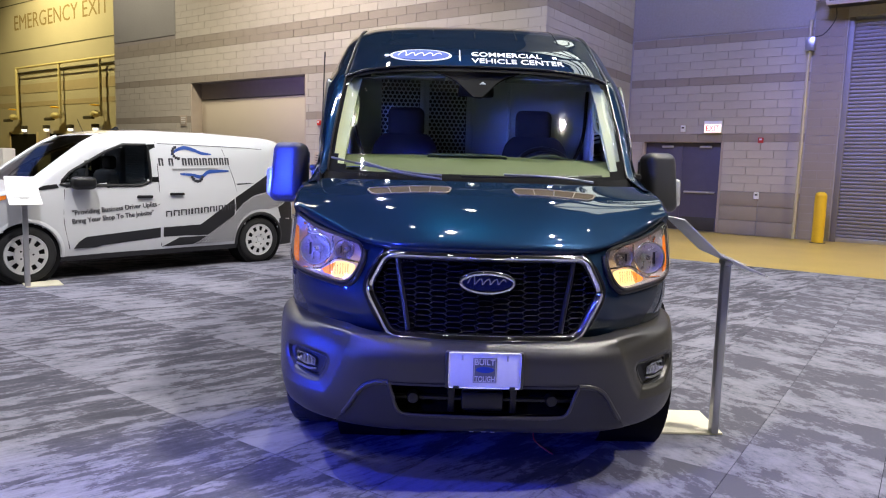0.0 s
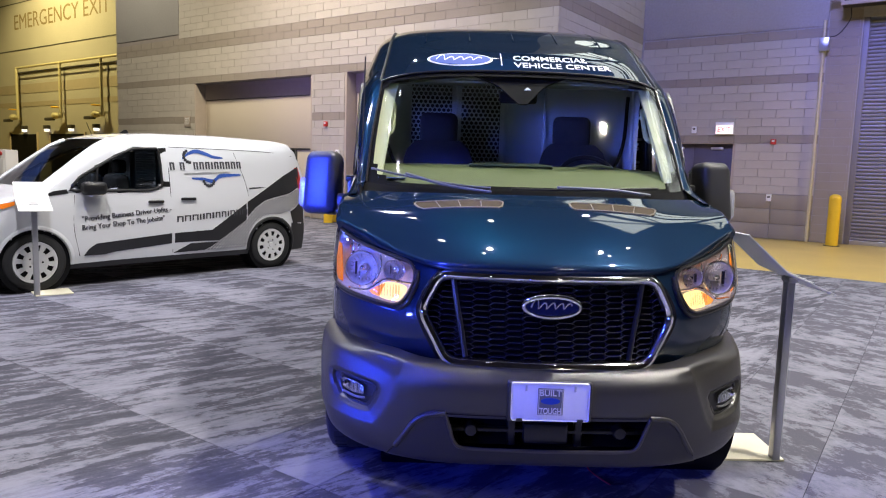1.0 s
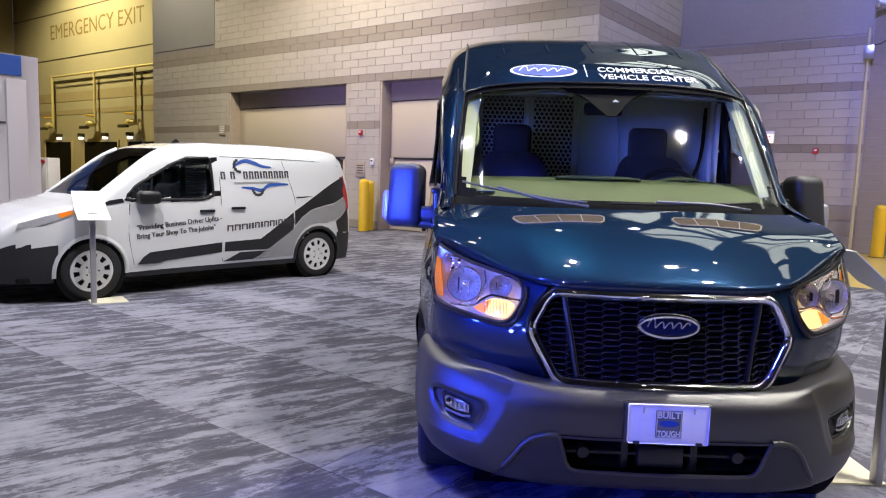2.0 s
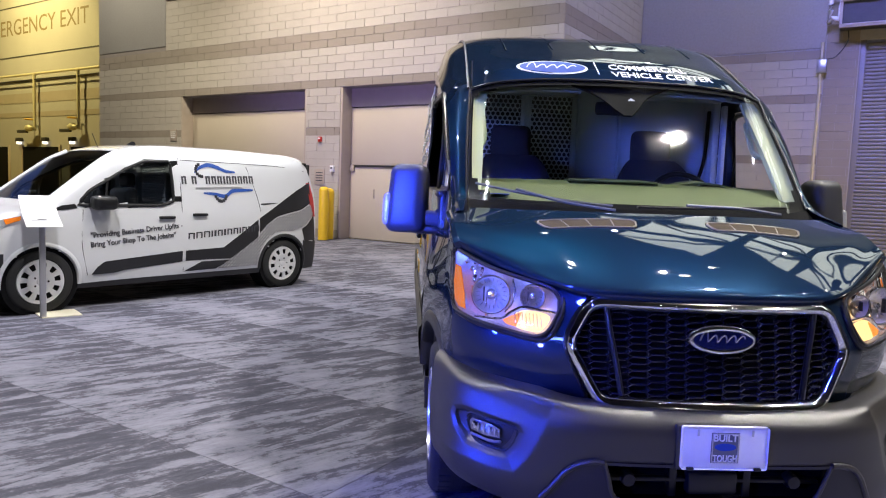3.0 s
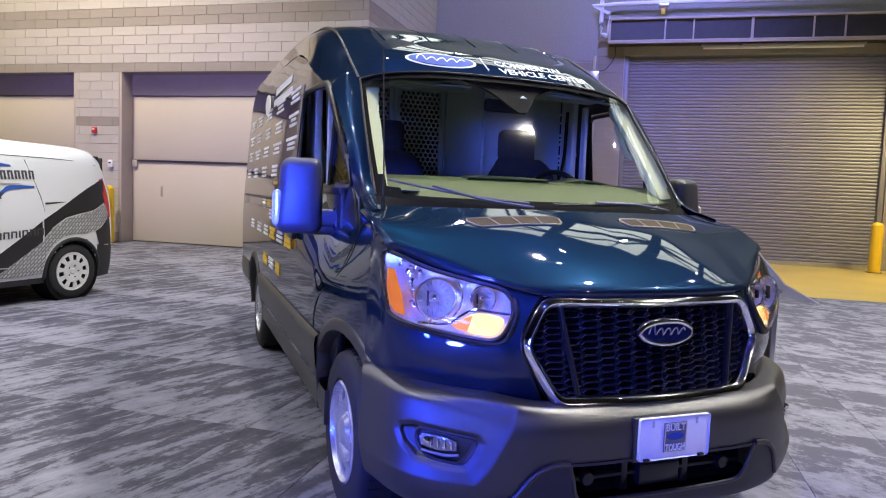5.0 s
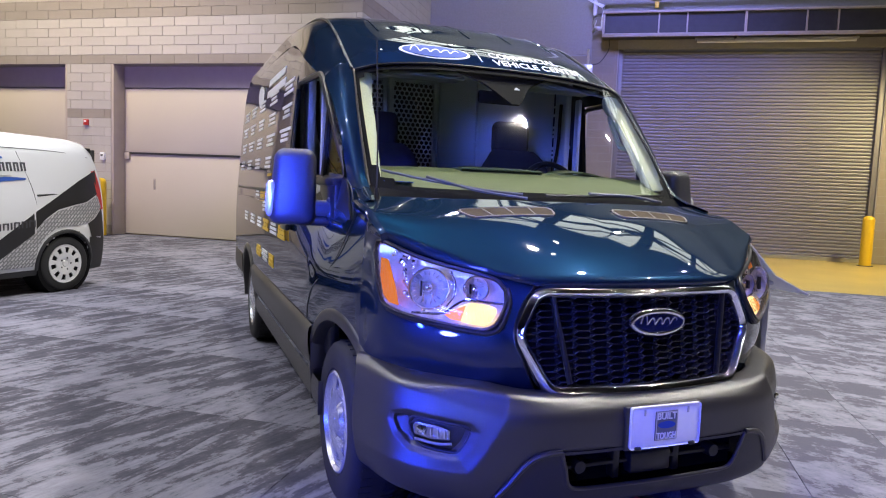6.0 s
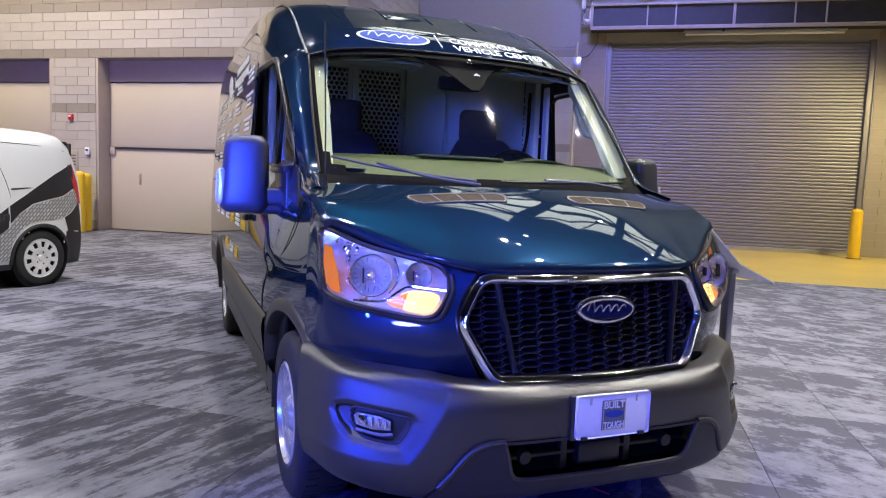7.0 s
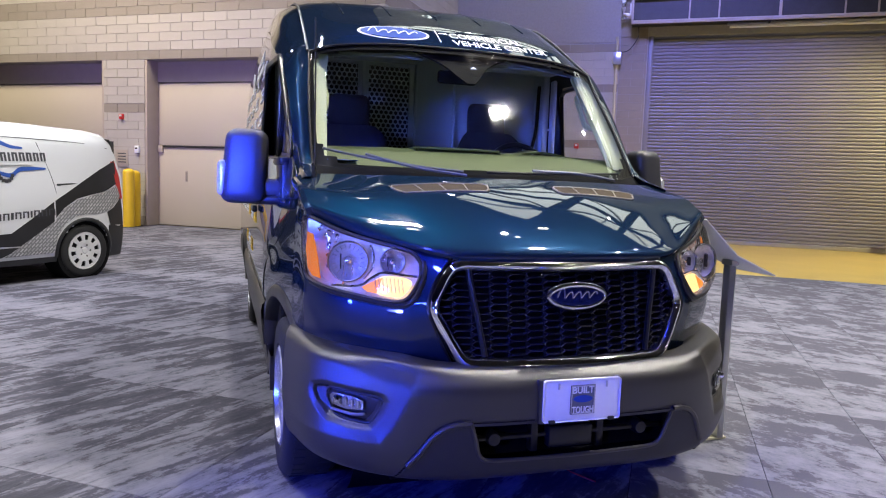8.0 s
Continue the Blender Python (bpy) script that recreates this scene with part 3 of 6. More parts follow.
part("elbow_pipe", tube([(0.32, -0.25, 5.55), (0.34, -0.25, 6.2), (0.5, -0.25, 6.32), (12, -0.25, 6.32)], 0.05, n=24), SIGNWHITE, pp)
part("junction_box", box(0.20, 0.12, 0.30, (0.02, -0.05, 4.55), 0.012), ALU, pp)
part("flex", tube([(0.1, -0.05, 4.7), (0.3, -0.1, 4.75), (0.5, -0.1, 5.05), (0.5, -0.1, 5.3)], 0.012, n=16), DARKSTEEL, pp)
vt = thing("valve_tag", "small yellow valve handle on the pipe", "valve", HALL @ pose(SH0 + 0.85, FACE_E - 0.38, 6.26))
part("handle", box(0.10, 0.05, 0.16, (0, 0, -0.16), 0.012), YELLOW, vt)
part("body", cyl(0.07, (-0.12, 0, 0), (0.12, 0, 0)), ALU, vt)


# bollards
def bollard(u, v, height):
    b = thing("bollard", "yellow painted steel bollard with a domed top on the floor", "bollard", HALL @ pose(u, v, 0), "yellow bollards at the doors")
    part("post", lathe([(0.0, height), (0.05, height - 0.004), (0.10, height - 0.03), (0.122, height - 0.075), (0.125, height - 0.1), (0.125, 0)], 28, "z"), YELLOW, b)
    part("base_ring", lathe([(0.125, 0.012), (0.165, 0.010), (0.17, 0.0)], 28, "z"), DARKSTEEL, b)
    return b


bollard(-0.82, 15.55, 1.16)
bollard(5.20, 15.55, 1.16)
bollard(-11.64, 10.55, 1.34)
bollard(-11.74, 10.85, 1.30)

# signs and alarms
sg = thing("exit_sign", "lit exit sign with red letters over the door", "sign", HALL @ pose(-3.45, FACE_E - 0.05, 2.68))
part("case", box(0.44, 0.07, 0.30, (0, 0, 0), 0.012), SIGNWHITE, sg)
part("face", box(0.40, 0.01, 0.20, (0, -0.036, -0.035), 0.004), SIGNLIT, sg)
me = fit_width(lettering("EXIT", 0.19, bold=0.02), 0.32)
part("letters", me, EXITRED, sg, "red letters EXIT", m=pose(-0.16, -0.043, -0.095))
for u, v, z, mt, nm, lab in ((-2.31, FACE_E - 0.03, 2.35, RED, "fire_alarm", "red fire alarm strobe on the wall"), (-12.4, FACE_B - 0.03, 2.56, RED, "fire_alarm", "red fire alarm strobe on the pier"),
                             (-2.31, FACE_E - 0.03, 1.0, SIGNWHITE, "call_box", "small pale call box on the wall"), (-4.2, FACE_E - 0.03, 2.65, SIGNWHITE, "sensor_box", "small pale sensor box on the wall"),
                             (-11.95, FACE_B - 0.03, 1.80, SIGNWHITE, "switch_box", "small pale switch box on the pier")):
    a = thing(nm, lab, "alarm" if mt is RED else "box", HALL @ pose(u, v, z))
    part("case", box(0.12, 0.06, 0.17 if mt is SIGNWHITE else 0.13, bevel=0.012), mt, a)
    part("lens", box(0.06, 0.02, 0.04, (0, -0.035, 0.02), 0.006), SIGNWHITE if mt is RED else DARKSTEEL, a)
for u, v, z, w, h, lab in ((-12.4, FACE_B - 0.02, 1.58, 0.34, 0.40, "grey notice board on the pier"), (-18.55, FACE_B - 0.02, 2.72, 0.32, 0.34, "small framed notice on the block wall")):
    s = thing("notice", lab, "notice", HALL @ pose(u, v, z))
    part("board", box(w, 0.02, h, bevel=0.004), FRAMEPAINT, s)
    for k in range(4):
        part("line", box(w * 0.7, 0.004, h * 0.06, (0, -0.012, h * (0.28 - 0.17 * k))), DARKTEXT if z < 2 else SIGNWHITE, s)

# standpipes, doorways and writing on the far wall
sp = thing("standpipe_run", "beige standpipes with brass valves on the yellow-lit wall", "pipe", HALL @ pose(0, FACE_E - 0.25, 0))
part("header_pipe", tube([(-41.4, 0, 6.33), (-24, 0, 6.33)], 0.06), BEIGEPIPE, sp)
part("lower_pipe", tube([(-41.2, 0, 6.05), (-24, 0, 6.05)], 0.035), DARKSTEEL, sp)
for u in (-41.35, -36.5, -32.45):
    d = part("drop_pipe", tube([(u, 0, 6.33), (u, 0, 3.5)], 0.075), BEIGEPIPE, sp)
    part("valve", lathe([(0.0, -0.40), (0.08, -0.38), (0.10, -0.2), (0.17, -0.12), (0.17, 0.12), (0.10, 0.2), (0.08, 0.38), (0, 0.40)], 16, "x"), BEIGEPIPE, d, m=pose(u - 0.25, -0.15, 3.62))
    part("wheel", lathe([(0.20, -0.03), (0.26, 0.0), (0.20, 0.03), (0.18, 0)], 16, "z"), YELLOW, d, m=pose(u - 0.25, -0.15, 4.05))
    part("hose_tap", box(0.9, 0.18, 0.16, (u - 0.8, -0.2, 3.45), 0.05), DARKSTEEL, d)
for u in (-40.9, -38.3, -35.7, -33.2):
    w = thing("wall_light", "small lit wall lamp over the doorways", "lamp", HALL @ pose(u, FACE_E - 0.15, 3.0), "lamps over the doorways")
    part("shade", box(0.42, 0.22, 0.20, (0, 0, 0.06), 0.03), DARKSTEEL, w)
    part("glow", box(0.26, 0.20, 0.16, (0, 0, -0.10), 0.04), material("lamp_glow", (1, 1, 0.9), emit=(1.0, 0.95, 0.8, 0.6)), w)
for u0, u1 in ((-42.9, -39.7), (-38.2, -34.6), (-33.6, -30.0)):
    d = thing("doorway", "doorway in the far wall, its dark inside a black panel", "doorway", HALL @ pose((u0 + u1) / 2, FACE_E, 0), kind="structure")
    # Flat black slab stands in for the unlit space behind the wall.
    part("dark_panel", box(u1 - u0, 0.03, 2.7, (0, 0.0, 1.35)), MATTBLACK, d)
    for s in (-1, 1):
        part("jamb", box(0.12, 0.10, 2.8, (s * ((u1 - u0) / 2 + 0.06), -0.02, 1.4), 0.01), FRAMEPAINT, d)
for z, h, mt in ((7.35, 0.05, DARKSTEEL), (5.2, 0.5, BLOCKDARK), (4.35, 0.25, BLOCKDARK), (9.9, 0.05, DARKSTEEL)):
    part("band", box(24, 0.02, h, (-35, FACE_E + 0.002, z)), mt, wall_main)
me = fit_width(lettering("EMERGENCY EXIT", 1.16, bold=0.0), 10.0)
part("wall_letters", me, LETTERS, wall_main, "brown painted letters EMERGENCY EXIT", m=pose(-41.95, FACE_E + 0.005, 8.48))

# a second block with a dock door near the west side
wall_annex = structure("wall_annex", [(-16.5, -13.5, -9.0, 3.6, 0, 3.45)], PANELWALL, "pale projecting block with a tall dock door")
part("door_leaf", box(0.02, 4.2, 3.0, (-13.49, 0.9, 1.5)), PANELWALL, wall_annex)
# Blue light under the door head is painted on as a blue box.
part("head_shade_band", box(0.03, 4.6, 0.36, (-13.49, 1.0, 3.25)), BLUEPRINT_AND_LIGHT, wall_annex, "band over the door with the blue light painted on")
part("jamb", box(0.06, 0.34, 3.0, (-13.48, 3.2, 1.5), 0.01), PANELWALL, wall_annex)
part("rail", box(0.04, 4.2, 0.04, (-13.48, 0.9, 2.2)), DARKSTEEL, wall_annex)
cb = thing("service_cabinet", "white service cabinet with a red knob on the floor", "cabinet", HALL @ pose(-17.7, 5.45, 0, 0, 0, 30))
part("body", box(0.50, 0.45, 1.62, (0, 0, 0.81), 0.03), SIGNWHITE, cb)
part("door", box(0.42, 0.02, 1.3, (0, -0.235, 0.75), 0.01), SIGNWHITE, cb)
part("knob", cyl(0.05, (0.12, -0.22, 1.52), (0.12, -0.28, 1.52)), RED, cb)

# ceiling light panels between dark beams
for i in range(-1, 5):
    for j in (-1, 0, 1) if i == 0 else (0, 1):
        c = thing("ceiling_panel", "large glowing ceiling light panel in a dark frame", "ceiling light", HALL @ pose(-1.5 + 3.5 * i, 12.9 + 2.1 * j, 11.9), "ceiling light panels")
        part("brace", box(3.3, 0.16, 0.06, (0, 0, -0.06)), CEIL, c, m=pose(0, 0, 0, 0, 0, 28 if (i + j) % 2 else -28))
        part("diffuser", box(2.9, 1.5, 0.05, (0, 0, 0), 0.01), CEILPANEL, c)
        part("frame", box(3.2, 1.8, 0.10, (0, 0, 0.06), 0.01), CEIL, c)

# small spotlights under the ceiling
for x, y in ((-5.2, 7.0), (-3.9, 6.8), (-2.4, 6.9), (-2.0, 5.0), (-0.6, 3.6), (3.7, 4.1), (4.8, 5.6), (8.4, 8.0), (10.6, 5.0), (4.8, 12.6), (-1.0, -2.0), (2.0, -3.0), (5.0, -2.0), (-3.2, -1.2), (-4.6, 3.2), (0.4, 7.6), (-7.5, 5.0)):
    c = thing("ceiling_spotlight", "small round lit spotlight under the dark ceiling", "spotlight", pose(x, y, 10.05), "spotlights under the ceiling")
    part("can", lathe([(0.10, 0.0), (0.12, 0.02), (0.11, 0.30), (0.04, 0.40), (0.04, 1.95)], 20, "z"), BLACK, c)
    part("lens", lathe([(0.0, 0.0), (0.095, 0.004)], 20, "z"), LAMPDISC, c)

# carpet tiles; those round the vans are pieces, the rest is joined
TU, TV = 0.61, 1.22
me = mesh_of(box(TU - 0.003, TV - 0.003, 0.006, (0, 0, -0.003), 0.0012, 1), "tile", 0)
me.materials.append(CARPET)
cross_me = me.copy()
cross_me.materials[0] = CARPET_CROSS
carpet = thing("carpet", "blue-grey mottled carpet laid in oblong tiles", "carpet", HALL, kind="structure")
rest, rest_cross = bmesh.new(), bmesh.new()
for i in range(-52, 33):
    for j in range(-15, 8):
        u, v = (i + 0.5) * TU, 1.23 + (j + 0.5) * TV
        if v + TV / 2 > (11.1 if u < B_RIGHT else 10.25):
            continue
        if (u + 2.5) ** 2 / 45 + (v - 1.2) ** 2 / 34 < 1:
            part("tile", me if i < 0 else cross_me, None, carpet, m=pose(u, v, 0))
        else:
            box(TU - 0.003, TV - 0.003, 0.006, (u, v, -0.003), bm=rest if i < 0 else rest_cross)
box(16.9, 0.60, 0.006, ((B_LEFT + B_RIGHT) / 2, 11.297, -0.003), bm=rest)
part("backing", boxes([(-31.7, 20.1, -17.0, 9.7, -0.0058, -0.0042), (-31.7, B_RIGHT, 9.7, 10.9, -0.0058, -0.0042)]), SLATEDARK, carpet, smooth=0)
tagged(part("far_tiles", rest, CARPET, carpet, smooth=0), kind="stuff")
tagged(part("far_tiles", rest_cross, CARPET_CROSS, carpet, smooth=0), kind="stuff")


# ---- the large van ----
van = thing("delivery_van", "dark teal high-roofed panel van with grey bumper, parked on the carpet", "van")
AXLE_F, AXLE_R, TYRE = 1.255, 4.555, 0.355


def side_x(z, y=3.0):
    """Half width of the body at a height, drawn in towards the nose."""
    x = np.interp(z, (0.30, 0.45, 0.60, 0.80, 1.05, 1.30, 1.55, 1.80, 2.00, 2.15, 2.28, 2.36), (0.965, 0.99, 1.008, 1.018, 1.02, 1.012, 0.992, 0.972, 0.957, 0.944, 0.926, 0.905))
    low, high = 0.085 * max(0.0, (1.75 - y) / 0.8) ** 1.6, 0.085 * max(0.0, (2.35 - y) / 0.8) ** 1.4
    high = min(high, 0.100)
    f = min(1.0, max(0.0, (z - 1.0) / 0.35))
    return float(x - low * (1 - f) - high * f)


# roof with header, in lines from the middle to the gutter
ROOF = [
    [(0, 1.715, 2.038), (0.40, 1.725, 2.030), (0.66, 1.752, 2.006), (0.80, 1.800, 1.972)],
    [(0, 1.908, 2.164), (0.40, 1.918, 2.154), (0.66, 1.953, 2.130), (0.797, 2.018, 2.094)],
    [(0, 2.200, 2.285), (0.40, 2.205, 2.278), (0.66, 2.230, 2.260), (0.790, 2.270, 2.238)],
    [(0, 2.520, 2.415), (0.40, 2.525, 2.409), (0.66, 2.535, 2.390), (0.785, 2.550, 2.363)],
    [(0, 2.950, 2.496), (0.40, 2.950, 2.490), (0.66, 2.950, 2.470), (0.785, 2.950, 2.443)],
    [(0, 3.800, 2.550), (0.40, 3.800, 2.544), (0.66, 3.800, 2.522), (0.785, 3.800, 2.490)],
    [(0, 5.700, 2.560), (0.40, 5.700, 2.554), (0.66, 5.700, 2.532), (0.785, 5.700, 2.500)]]
ROOF_G = grid_of(ROOF, 17, 49)
roof = part("roof", sheet(ROOF_G, True), PAINT, van, "glossy teal roof with pressed ribs")


def header_at(x, z):
    """Place and way out on the front of the roof."""
    g = ROOF_G[:26]
    zs = np.array([[np.interp(abs(x), r[:, 0], r[:, k]) for k in (1, 2)] for r in g])
    y = float(np.interp(z, zs[:, 1], zs[:, 0]))
    y2 = float(np.interp(z + 0.02, zs[:, 1], zs[:, 0]))
    n = Vector((0, -0.02, y2 - y)).normalized()
    return (x, y, z), n


for x0 in (-0.56, -0.28, 0.0, 0.28, 0.56):
    pts = []
    for y in np.linspace(2.22, 5.6, 30):
        zz = np.array([np.interp(abs(x0), r[:, 0], r[:, 2]) for r in ROOF_G])
        yy = np.array([np.interp(abs(x0), r[:, 0], r[:, 1]) for r in ROOF_G])
        pts.append((x0, y, float(np.interp(y, yy, zz)) - 0.006))
    part("roof_rib", tube(pts, 0.009, 8), PAINT, roof)

# windscreen pillars and cant rail: from the glass edge and gutter out to the door edge
INNER = [(0.862, 1.100, 1.340), (0.835, 1.345, 1.425), (0.825, 1.580, 1.705), (0.803, 1.800, 1.972), (0.797, 2.020, 2.095), (0.790, 2.270, 2.238), (0.785, 2.550, 2.363), (0.785, 2.950, 2.443), (0.785, 3.80, 2.490), (0.785, 5.70, 2.500)]
MID = [(0.888, 1.110, 1.336), (0.878, 1.365, 1.428), (0.870, 1.602, 1.706), (0.862, 1.832, 1.958), (0.868, 2.050, 2.068), (0.877, 2.290, 2.182), (0.880, 2.560, 2.296), (0.882, 2.950, 2.380), (0.882, 3.80, 2.424), (0.882, 5.70, 2.434)]
OUTER = [(side_x(z, y), y, z) for y, z in ((1.135, 1.322), (1.425, 1.415), (1.635, 1.690), (1.875, 1.905), (2.085, 1.995), (2.340, 2.090), (2.570, 2.180), (2.950, 2.265), (3.80, 2.305), (5.70, 2.310))]
for s in (1, -1):
    g = grid_of([INNER, MID, OUTER], 80, 13)
    g[..., 0] *= s
    part("pillar", sheet(g), PAINT, van, "teal windscreen pillar and roof rail")
    part("gutter", tube([(s * (x + 0.004), y, z + 0.004) for x, y, z in INNER[3:]], 0.007, 8, 40), BLACK, van)
    part("pillar_seam", tube([(s * x, y, z) for x, y, z in ((0.818, 1.70, 1.852), (0.866, 1.75, 1.866), (0.905, 1.81, 1.856))], 0.003, 6, 10), BLACK, van)


# body sides: a fine grid in y and z, open at the wheel arches and the door window
def in_window(y, z):
    front = 1.38 + (z - 1.40) * 0.95
    return 1.42 < z < 1.965 and max(front, 1.45) < y < 2.42


def edge_z(y):
    return float(np.interp(y, [0.84, 0.90, 1.0] + [p[1] for p in OUTER], [1.19, 1.250, 1.292] + [p[2] for p in OUTER]))


def side_panel(s, y0, y1, z0, z1, step=0.035):
    bm = bmesh.new()
    ny, nz = int(round((y1 - y0) / step)), int(round((z1 - z0) / step))
    grid = {}

    def at(i, j):
        if (i, j) not in grid:
            y, z = y0 + (y1 - y0) * i / ny, z0 + (z1 - z0) * j / nz
            for ya in (AXLE_F, AXLE_R):
                d = math.hypot(y - ya, z - TYRE)
                if abs(d - 0.455) < step * 0.75:
                    y, z = ya + (y - ya) * 0.455 / d, TYRE + (z - TYRE) * 0.455 / d
            z = min(z, edge_z(y))
            grid[i, j] = bm.verts.new((s * side_x(z, y), y, z))
        return grid[i, j]

    for i in range(ny):
        for j in range(nz):
            y, z = y0 + (y1 - y0) * (i + 0.5) / ny, z0 + (z1 - z0) * (j + 0.5) / nz
            if min(math.hypot(y - ya, z - TYRE) for ya in (AXLE_F, AXLE_R)) < 0.455 or in_window(y, z):
                continue
            if z > edge_z(y) + step * 0.4:
                continue
            bm.faces.new((at(i, j), at(i + 1, j), at(i + 1, j + 1), at(i, j + 1)))
    return bm


# outlines of the nose, level by level, from the middle to the wheel arch

BUMPER = [
    [(0, 0.43, 0.265), (0.42, 0.44, 0.265), (0.68, 0.53, 0.275), (0.84, 0.68, 0.290), (0.925, 0.86, 0.310)],
    [(0, 0.345, 0.300), (0.42, 0.36, 0.300), (0.70, 0.46, 0.305), (0.88, 0.64, 0.315), (0.965, 0.865, 0.335)],
    [(0, 0.310, 0.380), (0.42, 0.330, 0.380), (0.71, 0.430, 0.385), (0.90, 0.615, 0.395), (0.985, 0.872, 0.410)],
    [(0, 0.292, 0.470), (0.42, 0.312, 0.470), (0.69, 0.410, 0.475), (0.90, 0.600, 0.485), (0.990, 0.868, 0.500)],
    [(0, 0.285, 0.560), (0.42, 0.305, 0.560), (0.68, 0.400, 0.565), (0.895, 0.595, 0.580), (0.988, 0.855, 0.600)],
    [(0, 0.287, 0.622), (0.42, 0.305, 0.624), (0.66, 0.395, 0.636), (0.885, 0.600, 0.665), (0.980, 0.860, 0.690)],
    [(0, 0.304, 0.662), (0.42, 0.322, 0.664), (0.650, 0.410, 0.682), (0.875, 0.612, 0.702), (0.972, 0.890, 0.722)],
    [(0, 0.345, 0.690), (0.42, 0.360, 0.694), (0.64, 0.425, 0.712), (0.850, 0.655, 0.722), (0.950, 0.930, 0.742)],
    [(0, 0.420, 0.695), (0.42, 0.430, 0.700), (0.60, 0.500, 0.718), (0.820, 0.700, 0.727), (0.925, 0.950, 0.746)]]
BG = grid_of(BUMPER, 131, 117)


def bumper_at(x, z):
    col = np.array([[np.interp(abs(x), r[:, 0], r[:, k]) for k in (1, 2)] for r in BG[26:83]])
    y = float(np.interp(z, col[:, 1], col[:, 0]))
    ya = float(np.interp(abs(x) + 0.02, BG[54][:, 0], BG[54][:, 1]) - np.interp(abs(x), BG[54][:, 0], BG[54][:, 1])) / 0.02
    n = Vector((math.copysign(ya, x) if x else 0, -1, 0)).normalized()
    return Vector((x, y, z)), n


def in_valance(x, z):
    """Whether a place on the bumper belongs to the dark lower valance."""
    return z < 0.518 and x < float(np.interp(z, (0.27, 0.36, 0.465, 0.500, 0.518), (0.66, 0.600, 0.532, 0.480, 0.420)))


def in_intake(x, z):
    """Whether a place lies in the open lower intake."""
    return 0.372 < z < 0.508 and x < float(np.interp(z, (0.372, 0.392, 0.508), (0.315, 0.365, 0.408)))


POCKET = [(0.690, 0.592), (0.872, 0.606), (0.905, 0.592), (0.912, 0.565), (0.898, 0.520), (0.862, 0.478), (0.785, 0.467), (0.725, 0.470), (0.692, 0.520), (0.676, 0.570)]


def pocket_depth(x, z):
    """How far a place lies within the fog lamp pocket; below nought outside."""
    best, inner = 9.0, False
    for (x0, z0), (x1, z1) in zip(POCKET, POCKET[1:] + POCKET[:1]):
        f = min(1.0, max(0.0, ((x - x0) * (x1 - x0) + (z - z0) * (z1 - z0)) / ((x1 - x0) ** 2 + (z1 - z0) ** 2)))
        best = min(best, math.hypot(x - x0 - f * (x1 - x0), z - z0 - f * (z1 - z0)))
        if (z0 > z) != (z1 > z) and x < x0 + (z - z0) * (x1 - x0) / (z1 - z0):
            inner = not inner
    return best if inner else -best


def wing_step(x, z):
    """How far the outer cheeks of the bumper fall back behind the crease round its middle."""
    d = min(x - float(np.interp(z, (0.437, 0.488, 0.55, 0.64, 0.70, 0.73), (0.695, 0.660, 0.632, 0.598, 0.576, 0.570))), z - 0.428)
    return 0.030 * (1 - math.exp(-d / 0.040)) if d > 0 else 0.0


def bumper_mesh(valance=False):
    """The bumper skin, pressed in at the fog lamp pockets, or the dark valance below it, open at the lower intake."""
    bm = bmesh.new()
    for s in (1, -1):
        vs = []
        for r in BG:
            row = []
            for p in r:
                x, y, z = p
                d = pocket_depth(x, z) if 0.60 < x < 0.97 and 0.42 < z < 0.66 else -1.0
                sink = 0.012 * min(1, max(0, (d + 0.006) / 0.010)) + 0.030 * min(1, max(0, (d - 0.010) / 0.014))
                step = wing_step(x, z)
                row.append(bm.verts.new((s * x, y + sink + step + (-0.006 if valance else 0), z)))
            vs.append(row)
        for i in range(len(vs) - 1):
            for j in range(len(vs[0]) - 1):
                c = (BG[i, j] + BG[i + 1, j + 1]) / 2
                if in_valance(c[0], c[2]) != valance:
                    continue
                if in_intake(c[0], c[2]):
                    continue
                q = [vs[i][j], vs[i][j + 1], vs[i + 1][j + 1], vs[i + 1][j]]
                bm.faces.new(q if s > 0 else q[::-1])
    bmesh.ops.remove_doubles(bm, verts=bm.verts, dist=1e-4)
    return bm


bumper = part("bumper", bumper_mesh(), PLASTIC, van, "grey moulded plastic front bumper")
part("lower_valance", bumper_mesh(True), DARKPLASTIC, bumper, "dark lower valance with an open intake")
part("intake_back", box(0.90, 0.02, 0.18, (0, 0.43, 0.44)), MATTBLACK, bumper)
part("intake_bar", box(0.80, 0.03, 0.016, (0, 0.375, 0.432), 0.005), BLACK, bumper)
for x in (-0.135, 0.135):
    part("intake_post", box(0.03, 0.04, 0.14, (x, 0.38, 0.44), 0.006), BLACK, bumper)
part("sensor", box(0.18, 0.05, 0.085, (0.0, 0.36, 0.43), 0.012), BLACK, bumper)
